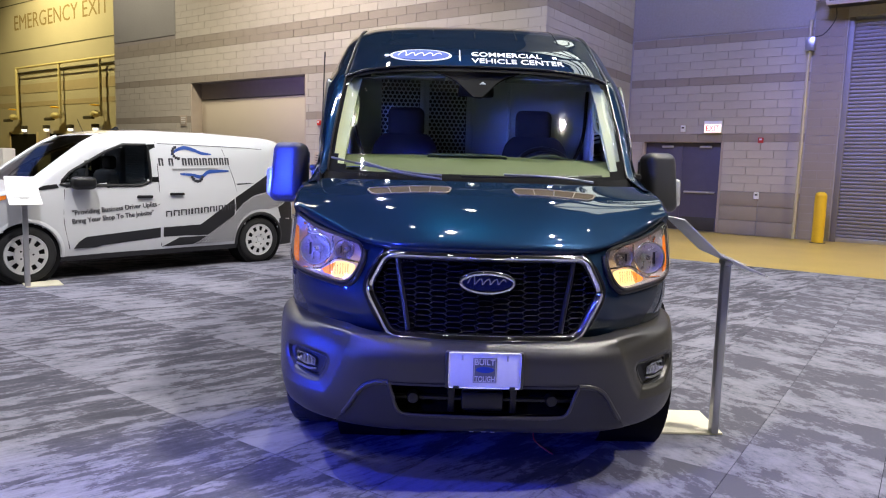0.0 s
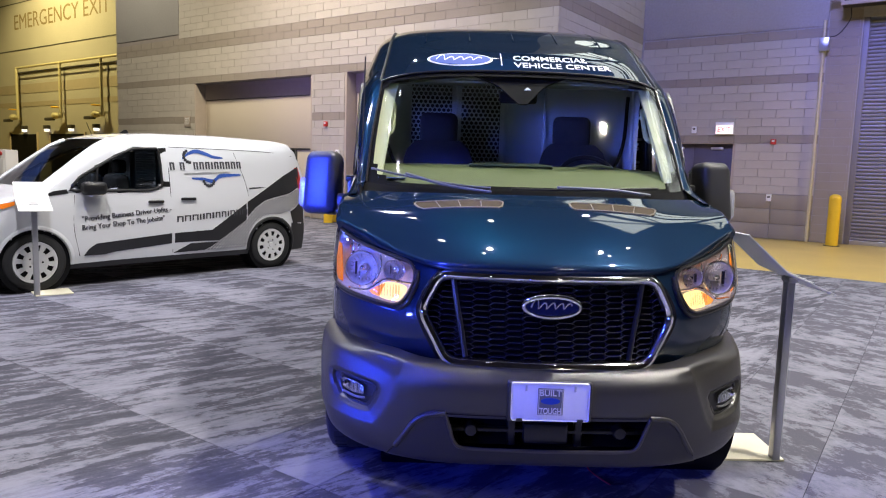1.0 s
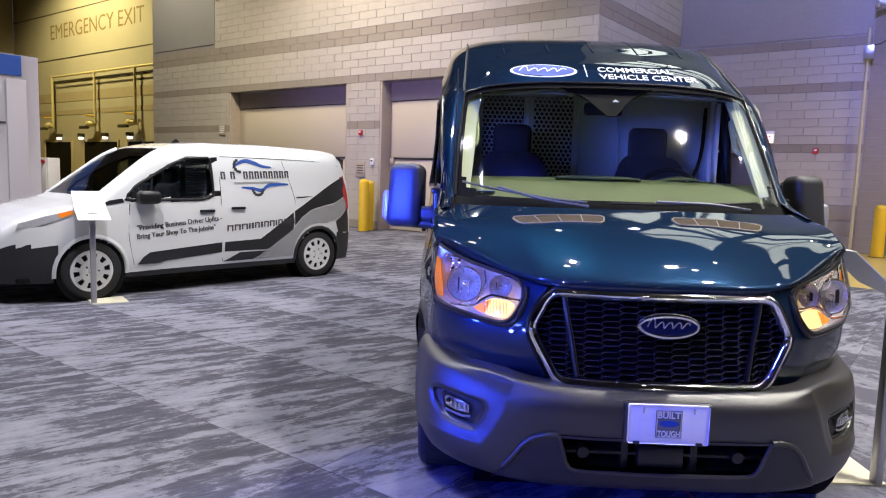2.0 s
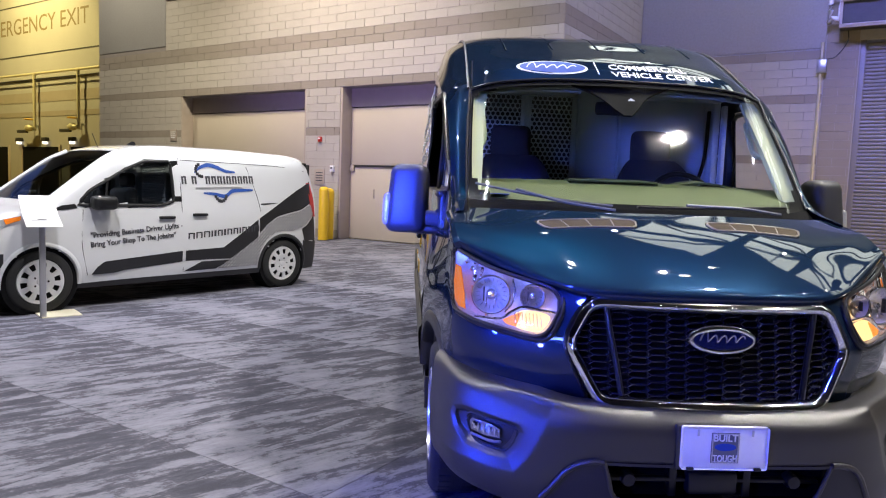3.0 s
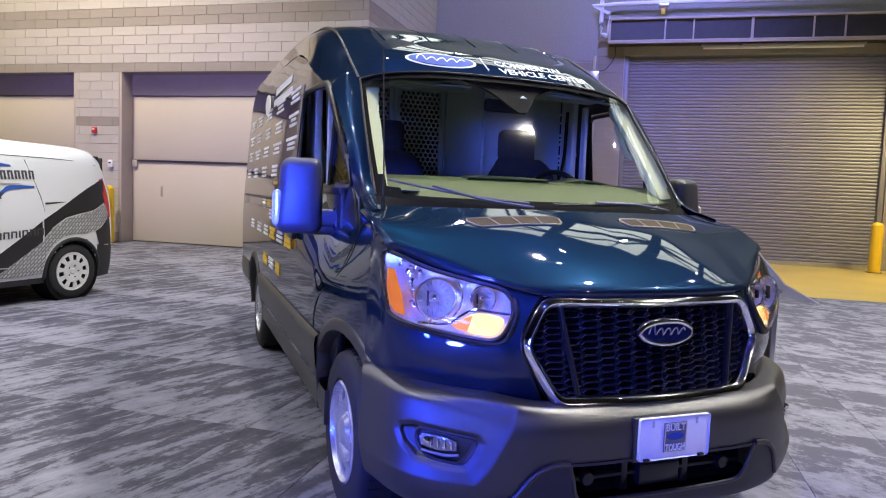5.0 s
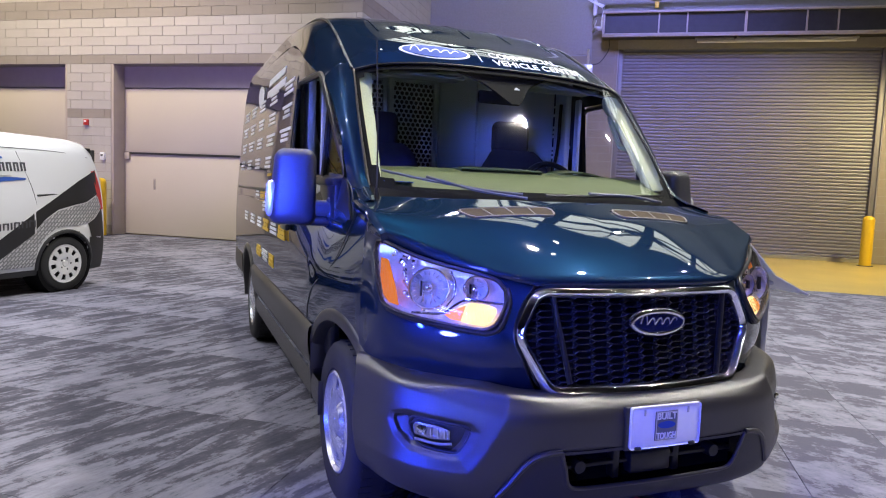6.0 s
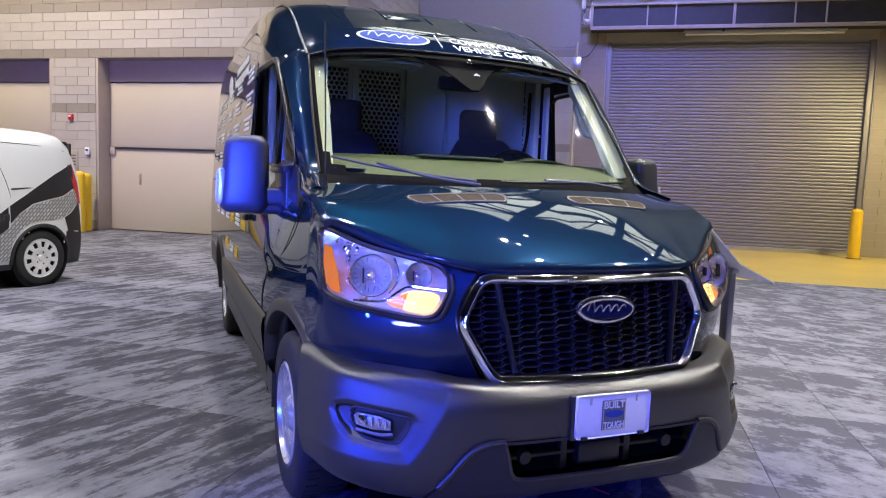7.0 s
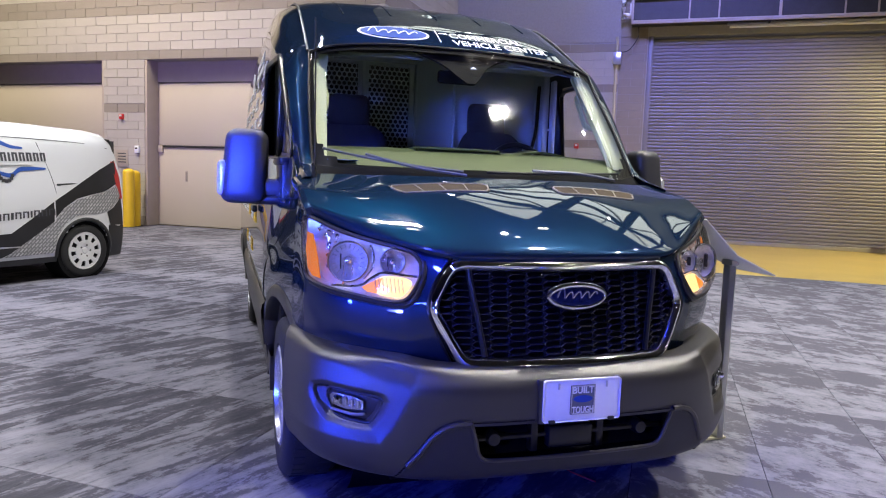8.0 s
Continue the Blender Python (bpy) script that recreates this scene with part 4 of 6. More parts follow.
for s in (-1, 1):
    part("tow_cap", lathe([(0, 0.34), (0.022, 0.342), (0.026, 0.355), (0.026, 0.39)], 18, "y"), BLACK, bumper, m=pose(s * 0.30, 0, 0.435))
    lip = [(0.605, 0.352), (0.570, 0.405), (0.535, 0.462), (0.500, 0.496), (0.455, 0.513), (0.405, 0.517)]
    part("lower_lip", tube([tuple(bumper_at(s * x, z)[0] + Vector((0, -0.006, 0))) for x, z in lip], 0.011, 8, 40), PLASTIC, bumper)
    part("intake_edge", tube([tuple(bumper_at(s * x, z)[0] + Vector((0, -0.004, 0))) for x, z in ((0.405, 0.515), (0.385, 0.455), (0.365, 0.395), (0.320, 0.372), (0.15, 0.368), (0.0, 0.368))], 0.008, 8, 32), PLASTIC, bumper)

# painted fascia under and beside the lamps
FASCIA = [
    [(0.44, 0.455, 0.690), (0.60, 0.520, 0.705), (0.80, 0.690, 0.715), (0.905, 0.845, 0.725), (0.945, 0.99, 0.735)],
    [(0.50, 0.442, 0.800), (0.61, 0.498, 0.805), (0.80, 0.645, 0.815), (0.910, 0.805, 0.825), (0.948, 0.985, 0.835)],
    [(0.535, 0.455, 0.900), (0.63, 0.512, 0.905), (0.80, 0.645, 0.915), (0.908, 0.795, 0.925), (0.946, 0.985, 0.935)],
    [(0.500, 0.472, 0.995), (0.60, 0.540, 1.010), (0.785, 0.665, 1.030), (0.900, 0.808, 1.045), (0.942, 0.990, 1.055)],
    [(0.445, 0.485, 1.064), (0.56, 0.560, 1.091), (0.74, 0.695, 1.131), (0.880, 0.835, 1.187), (0.932, 0.995, 1.220)]]
FG = grid_of(FASCIA, 61, 61)
HL = [(0.538, 1.042), (0.556, 1.074), (0.60, 1.090), (0.70, 1.113), (0.79, 1.139), (0.862, 1.172), (0.903, 1.186), (0.912, 1.09), (0.908, 0.99), (0.895, 0.955), (0.84, 0.934), (0.755, 0.920), (0.66, 0.908), (0.615, 0.909), (0.580, 0.934), (0.545, 0.995)]
LAMP_EDGE = [tuple(p) for p in spline([(x, 0, z) for x, z in HL + HL[:1]], 57)[:-1, ::2]]


def in_lamp(x, z):
    """Whether a place on the nose lies within the headlamp's outline."""
    inside = False
    for (x0, z0), (x1, z1) in zip(LAMP_EDGE, LAMP_EDGE[1:] + LAMP_EDGE[:1]):
        if (z0 > z) != (z1 > z) and x < x0 + (z - z0) * (x1 - x0) / (z1 - z0):
            inside = not inside
    return inside


for s in (1, -1):
    g = FG.copy()
    g[..., 0] *= s
    bm = sheet(g)
    bmesh.ops.delete(bm, geom=[f for f in bm.faces if in_lamp(abs(f.calc_center_median().x), f.calc_center_median().z)], context="FACES")
    part("fascia", bm, PAINT, van, "painted panel round the headlamp")
    rim = [tuple(p) for p in g[:, 0]]
    part("fascia_return", loft([rim, [(x - s * 0.012, y + 0.012, z) for x, y, z in rim], [(x - s * 0.030, y + 0.10, z) for x, y, z in rim]], 21, 6), BLACK, van)

# front wing up to the door, with the arch


def fascia_at(x, z):
    g = FG
    best = np.array([[np.interp(abs(x), r[:, 0], r[:, k]) for k in (1, 2)] for r in g])
    y = float(np.interp(z, best[:, 1], best[:, 0]))
    row = g[int(np.argmin(abs(best[:, 1] - z)))]
    ya = float(np.interp(abs(x) + 0.03, row[:, 0], row[:, 1]) - np.interp(abs(x) - 0.03, row[:, 0], row[:, 1])) / 0.06
    return Vector((x, y, z)), Vector((math.copysign(ya, x), -1, 0.15)).normalized()


# bonnet
HOOD = [
    [(0, 0.418, 1.058), (0.25, 0.430, 1.060), (0.44, 0.474, 1.067), (0.57, 0.548, 1.094), (0.74, 0.692, 1.134), (0.885, 0.836, 1.189)],
    [(0, 0.408, 1.082), (0.25, 0.420, 1.084), (0.44, 0.466, 1.084), (0.575, 0.548, 1.110), (0.745, 0.692, 1.152), (0.890, 0.828, 1.207)],
    [(0, 0.440, 1.115), (0.25, 0.452, 1.115), (0.45, 0.500, 1.112), (0.58, 0.580, 1.130), (0.755, 0.712, 1.180), (0.899, 0.834, 1.232)],
    [(0, 0.560, 1.185), (0.25, 0.570, 1.184), (0.46, 0.610, 1.178), (0.60, 0.675, 1.186), (0.770, 0.785, 1.222), (0.906, 0.900, 1.262)],
    [(0, 0.760, 1.275), (0.27, 0.768, 1.275), (0.48, 0.795, 1.269), (0.64, 0.842, 1.269), (0.79, 0.920, 1.285), (0.911, 1.000, 1.303)],
    [(0, 0.985, 1.358), (0.28, 0.992, 1.358), (0.50, 1.030, 1.356), (0.68, 1.095, 1.353), (0.82, 1.165, 1.352), (0.915, 1.185, 1.336)]]
HG = grid_of(HOOD, 33, 29)
hood = part("bonnet", sheet(HG, True), PAINT, van, "glossy teal bonnet with two vents")


def wing_low(s, p):
    """Where the wing meets the headlamp panel, and behind that the body side."""
    if p[1] < 1.0:
        return tuple(float(np.interp(p[1], (0.83, 1.0), ends)) * (s if k == 0 else 1) for k, ends in enumerate(((0.889, 0.936), (0.838, 1.0), (1.188, 1.220))))
    return (s * side_x(p[2] - 0.06, p[1]), p[1] + 0.02, p[2] - 0.06)


for s in (1, -1):
    rim = [HG[k, -1] for k in range(0, 29, 2)]
    part("wing_top", loft([[(s * p[0], p[1], p[2]) for p in rim], [(s * (p[0] + 0.022), p[1] + 0.012, p[2] - 0.012) for p in rim], [wing_low(s, p) for p in rim]], 20, 6), PAINT, van)


def hood_at(x, y):
    col = np.array([[np.interp(abs(x), r[:, 0], r[:, k]) for k in (1, 2)] for r in HG])
    return float(np.interp(y, col[3:, 0], col[3:, 1]))


for s in (-1, 1):
    out = [(0.165, 0.83), (0.535, 0.845), (0.575, 0.925), (0.150, 0.905)]

    def vent_at(a, b, lift):
        """A place on the vent: a along it, b across it, both from 0 to 1."""
        p = [(out[0][i] * (1 - a) + out[1][i] * a) * (1 - b) + (out[3][i] * (1 - a) + out[2][i] * a) * b for i in (0, 1)]
        return (s * p[0], p[1], hood_at(*p) + lift)

    edge = [vent_at(a, 0, 0.003) for a in np.linspace(0.04, 0.96, 10)] + [vent_at(1, b, 0.003) for b in (0.25, 0.75)] + [vent_at(a, 1, 0.003) for a in np.linspace(0.96, 0.04, 10)] + [vent_at(0, b, 0.003) for b in (0.75, 0.25)]
    v = part("bonnet_vent", tube(edge, 0.0042, 6, closed=True), VENTFRAME, hood, "pale-framed bonnet air vent")
    part("grid", sheet(np.array([[vent_at(a, b, 0.003) for a in np.linspace(0, 1, 12)] for b in np.linspace(0, 1, 5)])), VENT, v, "brown mesh")
    for k in range(1, 4):
        part("bar", tube([vent_at(k / 4, b, 0.004) for b in (0, 0.5, 1)], 0.0025, 6), VENTFRAME, v)

# grille: backing, hexagon mesh, struts, chrome surround, badge
GR = [(-0.515, 0.895), (-0.440, 1.045), (0.440, 1.045), (0.515, 0.895), (0.405, 0.700), (-0.405, 0.700)]


def grille_y(x, z):
    return 0.365 + 0.27 * x * x + 0.16 * (z - 0.70)


def inside_grille(x, z, m=0.0):
    half = np.interp(z, (0.70, 0.895, 1.045), (0.405, 0.515, 0.440)) - m
    return abs(x) < half and 0.70 + m < z < 1.045 - m


grille = part("grille", plate([(x, z) for x, z in GR], 0.01), MATTBLACK, van, "black honeycomb grille in a chrome surround", m=pose(0, 0.50, 0))
bm = bmesh.new()
CW, CH = 0.0672, 0.0238
for i in range(-9, 10):
    for j in range(-1, 17):
        cx, cz = i * CW, 0.705 + j * CH + (CH / 2 if i % 2 else 0)
        if not inside_grille(cx, cz, 0.008):
            continue
        ring = [(-0.60, 0), (-0.36, 0.5), (0.36, 0.5), (0.60, 0), (0.36, -0.5), (-0.36, -0.5)]
        lo, hi, bk = [], [], []
        for a, b in ring:
            x, z = cx + a * CW * 0.985, cz + b * CH * 0.99
            xi, zi = cx + a * CW * 0.925, cz + b * CH * 0.84
            lo.append(bm.verts.new((x, grille_y(x, z) + 0.004, z)))
            hi.append(bm.verts.new((xi, grille_y(xi, zi), zi)))
            bk.append(bm.verts.new((xi, grille_y(xi, zi) + 0.024, zi)))
        for k in range(6):
            n = (k + 1) % 6
            bm.faces.new((lo[k], lo[n], hi[n], hi[k]))
            bm.faces.new((hi[k], hi[n], bk[n], bk[k]))
part("mesh_insert", bm, GLOSSBLACK, grille, "moulded black honeycomb", 25, m=pose(0, -0.50, 0))
frame_pts = []
for k in range(6):
    a, b, c = Vector(GR[k - 1]), Vector(GR[k]), Vector(GR[(k + 1) % 6])
    r = 0.045
    p0, p1 = b + (a - b).normalized() * r, b + (c - b).normalized() * r
    for u in np.linspace(0, 1, 6):
        q = p0 * (1 - u) ** 2 + b * 2 * u * (1 - u) + p1 * u * u
        frame_pts.append(q)
    nxt = c + (b - c).normalized() * r
    for u in np.linspace(0, 1, 9)[1:-1]:
        frame_pts.append(p1 + (nxt - p1) * u)
bm = bmesh.new()
prof = [(-0.020, 0.030), (-0.021, -0.004), (-0.012, -0.020), (0.002, -0.026), (0.014, -0.018), (0.021, 0.0), (0.022, 0.04)]
rings = []
for i, q in enumerate(frame_pts):
    d = (frame_pts[(i + 1) % len(frame_pts)] - frame_pts[i - 1]).normalized()
    o = Vector((d.y, -d.x)) * -1
    rings.append([bm.verts.new((q.x + o.x * a, grille_y(q.x, q.y) - 0.006 + b, q.y + o.y * a)) for a, b in prof])
for i in range(len(rings)):
    for k in range(len(prof) - 1):
        n = (i + 1) % len(rings)
        bm.faces.new((rings[i][k], rings[n][k], rings[n][k + 1], rings[i][k + 1]))
part("surround", bm, CHROME, grille, "polished chrome surround", m=pose(0, -0.50, 0))
for s in (-1, 1):
    pts = [(s * x, grille_y(x, z) - 0.006, z) for x, z in ((0.385, 1.03), (0.372, 0.95), (0.352, 0.85), (0.330, 0.725))]
    part("strut", tube(pts, 0.011, 8, 16), BLACK, grille, m=pose(0, -0.50, 0))


# a plain badge: blue oval, pale rim, and a flowing stroke in place of lettering
def badge(parent, w, h, rim_mat, depth, m, surface=None, face_mat=LOGOBLUE):
    rim = mesh_of(oval(w, h, depth), "badge")
    face = mesh_of(oval(w * 0.92, h * 0.82, depth), "face")
    pts = [(x * w + 0.022 * w * math.sin(x * 44 + 1), 0, h * (0.02 + 0.12 * math.cos(x * 44) + (0.16 if x < -0.22 else 0.0) * math.sin((x + 0.34) * 26))) for x in np.linspace(-0.34, 0.32, 40)]
    stroke = mesh_of(tube(pts, 0.036 * h, 6, 90), "stroke")
    stroke.transform(Matrix.Diagonal((1, 0.3, 1, 1)))
    for me, off, mt, nm in ((rim, -depth, rim_mat, "badge"), (face, -depth - 0.003, face_mat, "face"), (stroke, -depth - 0.004, rim_mat, "stroke")):
        me.transform(Matrix.Translation((0, off, 0)))
        me.transform(m)
        if surface:
            wrap(me, surface)
        if nm == "badge":
            base = part(nm, me, mt, parent, "blue oval badge with a pale rim")
        else:
            part(nm, me, mt, parent)


bm = tube([(0.004 + 0.111 * math.cos(w), 0.347 + 0.010 * abs(math.cos(w)), 0.945 + 0.041 * math.sin(w)) for w in np.linspace(0, 2 * math.pi, 49)[:-1]], 0.010, 10, closed=True)
part("badge_ring", bm, CHROME, grille, "chrome rim of the badge", m=pose(0, -0.50, 0))
badge(grille, 0.232, 0.093, BRIGHT, 0.022, pose(0.004, -0.50 + 0.372, 0.945, -8), face_mat=NAVY)
badge(roof, 0.385, 0.094, WHITE, 0.002, pose(-0.348, 0, 2.115), header_at)
for text, z, w in (("COMMERCIAL", 2.138, 0.44), ("VEHICLE CENTER", 2.088, 0.575)):
    me = fit_width(lettering(text, 0.048, bold=0.014), w)
    me.transform(Matrix.Translation((-0.035, 0, z - 0.022)))
    part("wording", wrap(me, header_at), WHITE, roof, "white words " + text)
me = mesh_of(plate([(-0.108, 2.075), (-0.103, 2.075), (-0.103, 2.160), (-0.108, 2.160)], 0.003), "rule", 0)
me.transform(Matrix.Translation((0, -0.005, 0)))
part("rule", wrap(me, header_at), WHITE, roof)

# number plate blank with a grey emblem
plate_ob = part("show_plate", box(0.305, 0.006, 0.152, (0, 0.272, 0.586), 0.010, 3), material("plate_white", (0.88, 0.88, 0.90), 0.35, 0, 0.03), van, "white show plate with a grey emblem", m=None)
part("emblem", box(0.098, 0.003, 0.106, (0, 0.2675, 0.588), 0.002), EMBLEM, plate_ob)
for x, z, w, h in ((0, 0.637, 0.094, 0.004), (0, 0.539, 0.094, 0.004), (-0.045, 0.588, 0.004, 0.102), (0.045, 0.588, 0.004, 0.102)):
    part("emblem_line", box(w, 0.002, h, (x, 0.2655, z)), ALU, plate_ob)
for text, z in (("BUILT", 0.612), ("TOUGH", 0.540)):
    me = fit_width(lettering(text, 0.034), 0.084)
    part("wording", me, WHITE, plate_ob, "white words " + text, m=pose(-0.042, 0.2650, z))
me = mesh_of(oval(0.076, 0.026, 0.002), "emblem_oval")
part("emblem_oval", me, LOGOBLUE, plate_ob, m=pose(0, 0.2645, 0.591))
for x in (-0.095, 0.095):
    part("slot", box(0.008, 0.003, 0.022, (x, 0.268, 0.640), 0.001), ALU, plate_ob)
for x in (-0.118, 0.118):
    part("clip", box(0.024, 0.02, 0.012, (x, 0.27, 0.513), 0.003), BLACK, plate_ob)
dg = part("test_connector", box(0.10, 0.03, 0.022, (0.02, 0.50, 0.245), 0.005), BLACK, van, "small connector hanging under the bumper")
for x in (-0.035, 0.02, 0.062):
    part("terminal", box(0.022, 0.012, 0.018, (x, 0.484, 0.244), 0.004), SIGNWHITE, dg)
part("plate_holder", box(0.33, 0.03, 0.16, (0, 0.292, 0.582), 0.008), PLASTIC, plate_ob)

# windscreen
WS = [[(0, 1.086, 1.368), (0.40, 1.118, 1.368), (0.65, 1.200, 1.374), (0.834, 1.318, 1.392)],
      [(0, 1.282, 1.603), (0.40, 1.313, 1.604), (0.66, 1.390, 1.608), (0.828, 1.497, 1.613)],
      [(0, 1.487, 1.824), (0.40, 1.510, 1.821), (0.67, 1.573, 1.811), (0.815, 1.657, 1.798)],
      [(0, 1.714, 2.035), (0.40, 1.724, 2.028), (0.66, 1.752, 2.004), (0.80, 1.800, 1.970)]]
WG = grid_of(WS, 25, 25)
screen = part("windscreen", sheet(WG, True), GLASS, van, "large raked windscreen")
screen.visible_shadow = False


def band(g, rows, cols, lift=-0.004, corners=()):
    """Strips of a surface, set just inside it."""
    bm = bmesh.new()
    for s in (1, -1):
        for i in range(len(g) - 1):
            for j in range(len(g[0]) - 1):
                if i in rows or j in cols or (i, j) in corners:
                    bm.faces.new([bm.verts.new((s * p[0], p[1] - lift, p[2] + lift)) for p in (g[i, j], g[i, j + 1], g[i + 1, j + 1], g[i + 1, j])])
    bmesh.ops.remove_doubles(bm, verts=bm.verts, dist=1e-5)
    return bm


part("dark_border", band(WG, (0, 23), (23,), corners=((1, 22), (1, 21), (2, 22), (22, 22), (1, 20), (3, 22))), MATTBLACK, screen, "black printed border of the glass")
part("sensor_patch", loft([[(-0.27, 1.744, 2.016), (0.27, 1.744, 2.016)], [(-0.135, 1.675, 1.951), (0.135, 1.675, 1.951)], [(-0.055, 1.590, 1.871), (0.055, 1.590, 1.871)], [(-0.022, 1.563, 1.842), (0.022, 1.563, 1.842)]], 8, 10, thick=0.01), MATTBLACK, screen, "black sensor patch behind the glass")
part("sensor_window", plate([(-0.018, 0), (0.018, 0), (0, 0.02)], 0.004), STEEL, screen, m=pose(0.03, 1.615, 1.925, -45))
edge = [tuple(p) for p in WG[:, -1]] + [tuple(p) for p in WG[-1, ::-1]]
bm = tube([(x, y - 0.002, z + 0.003) for x, y, z in edge + [(-a, b, c) for a, b, c in edge[::-1]]], 0.006, 6)
part("seal", bm, BLACK, screen)
# cowl between bonnet and glass
COWL = [[(0, 0.980, 1.335), (0.5, 1.022, 1.332), (0.70, 1.090, 1.328), (0.86, 1.150, 1.326)],
        [(0, 1.030, 1.275), (0.5, 1.070, 1.278), (0.72, 1.150, 1.285), (0.86, 1.20, 1.300)],
        [(0, 1.091, 1.370), (0.40, 1.123, 1.370), (0.65, 1.205, 1.376), (0.842, 1.322, 1.394)]]
part("cowl", loft(COWL, 20, 8, True), MATTBLACK, van, "black plastic scuttle panel")

# wipers
for pts, arm in ((((-0.80, 1.245, 1.465), (-0.62, 1.185, 1.432), (-0.38, 1.105, 1.398), (-0.20, 1.065, 1.385)), ((-0.62, 1.17, 1.445), (-0.42, 1.075, 1.395), (-0.20, 1.02, 1.368))),
                 (((-0.10, 1.035, 1.385), (0.18, 1.050, 1.388), (0.45, 1.095, 1.398), (0.66, 1.190, 1.405)), ((0.12, 1.030, 1.400), (0.38, 1.060, 1.395), (0.60, 1.12, 1.372)))):
    w = part("wiper", tube(pts, 0.0065, 6, 16), EMBLEM if pts[0][0] < -0.5 else BLACK, van, "slim windscreen wiper")
    part("arm", tube(arm, 0.007, 6, 10), EMBLEM, w)
part("aerial", tube([(-0.848, 1.145, 1.36), (-0.842, 1.17, 1.55), (-0.84, 1.24, 2.02)], 0.0035, 6, 12), DARKSTEEL, van, "thin whip aerial")
part("aerial_base", cyl(0.015, (-0.848, 1.135, 1.325), (-0.847, 1.145, 1.385), 0.008), BLACK, van)

# sides, doors, cladding
for s in (1, -1):
    side = part("body_side", side_panel(s, 0.97, 5.74, 0.45, 2.33), PAINT, van, "teal body side with a grey rubbing strip")
    # sill and rubbing strip
    SILL = [[(s * 0.955, y, 0.30), (s * 0.985, y, 0.33), (s * 0.995, y, 0.40), (s * 0.992, y, 0.46)] for y in (1.52, 2.4, 3.3, 4.15)]
    part("sill", loft(SILL, 8, 10), PLASTIC, van, "grey sill")
    STRIP = [[(s * (side_x(0.50) + 0.002), y, 0.50), (s * (side_x(0.53) + 0.022), y, 0.53), (s * (side_x(0.68) + 0.024), y, 0.68), (s * (side_x(0.72) + 0.002), y, 0.72)] for y in (1.60, 2.4, 3.3, 4.09)]
    part("sill_end", box(0.06, 0.008, 0.165, (s * 0.964, 1.523, 0.378), 0.002), PLASTIC, van)
    part("strip_end", box(0.085, 0.008, 0.215, (s * 0.978, 1.604, 0.612), 0.002), PLASTIC, van)
    part("rubbing_strip", loft(STRIP, 8, 10), PLASTIC, van, "grey plastic rubbing strip")
    part("rear_strip", loft([[(s * (x + 0.0), y, z) for _, y, z, x in ((0, yy, 0.50, 0.99), (0, yy, 0.53, 1.014), (0, yy, 0.68, 1.018), (0, yy, 0.72, 1.010))] for yy in (5.05, 5.4, 5.74)], 8, 6), PLASTIC, van)
    # arch mouldings
    for ya in (AXLE_F, AXLE_R):
        secs = []
        for w in np.linspace(radians(-4), radians(180 + 4), 28):
            c, q = math.cos(w), math.sin(w)
            row = []
            for r, out in ((0.435, -0.05), (0.440, 0.004), (0.452, 0.013), (0.485, 0.010), (0.500, -0.004)):
                y, z = ya - c * r, TYRE + q * r
                row.append((s * (side_x(max(z, 0.4), max(y, 1.0)) + out), y, max(z, 0.30)))
            secs.append(row)
        part("arch_moulding", loft(secs, 12, 40), PLASTIC, van, "grey wheel arch moulding")
        part("arch_liner", lathe([(0.45, -0.02), (0.45, 0.30), (0.0, 0.30)], 32, "x"), MATTBLACK, van, m=pose(s * 0.68, ya, TYRE + 0.02))
    # shut lines of the front door, window surround
    line = [(1.10, 1.25), (1.17, 1.0), (1.30, 0.86)]
    part("door_line", tube([(s * (side_x(z, y) + 0.001), y, z) for y, z in ((1.16, 1.29), (1.33, 1.05), (1.62, 0.90), (1.74, 0.74), (1.76, 0.48))], 0.0022, 6, 24), BLACK, side)
    part("door_line", tube([(s * (side_x(z, y) + 0.001), y, z) for y, z in ((2.50, 2.02), (2.52, 1.7), (2.53, 1.2), (2.50, 0.5))], 0.0035, 6, 24), BLACK, side)
    wf = [(1.46, 1.425), (2.42, 1.425), (2.43, 1.93), (2.38, 1.962), (1.975, 1.962), (1.925, 1.93), (1.585, 1.57)]
    part("window_surround", tube([(s * (side_x(z, y) + 0.001), y, z) for y, z in wf], 0.016, 6, closed=True), BLACK, side)
    part("quarter_bar", tube([(s * side_x(1.43, 1.76), 1.76, 1.43), (s * side_x(1.76, 1.775), 1.775, 1.76)], 0.014, 6), BLACK, side)
    g = bmesh.new()
    g.faces.new([g.verts.new((s * (side_x(z, y) - 0.006), y, z)) for y, z in ((1.47, 1.43), (1.76, 1.43), (1.775, 1.76), (1.59, 1.57))])
    q = part("quarter_glass", g, SIDEGLASS, side)
    q.visible_shadow = False
    h = part("door_handle", box(0.03, 0.20, 0.04, (s * (side_x(1.12) + 0.02), 2.36, 1.14), 0.012), BLACK, side)
    # pressed swage lines on the wing and side
    part("swage", tube([(s * (side_x(z, y) + 0.002), y, z) for y, z in ((1.34, 1.22), (2.0, 1.25), (3.4, 1.26), (5.6, 1.24))], 0.008, 8, 40), PAINT, side)
    part("rail_groove", box(0.012, 2.2, 0.022, (s * (side_x(1.33) + 0.004), 4.4, 1.33), 0.004), BLACK, side)
    # white wording in columns, too small to read, with yellow flashes below
    rnd = random.Random(5)

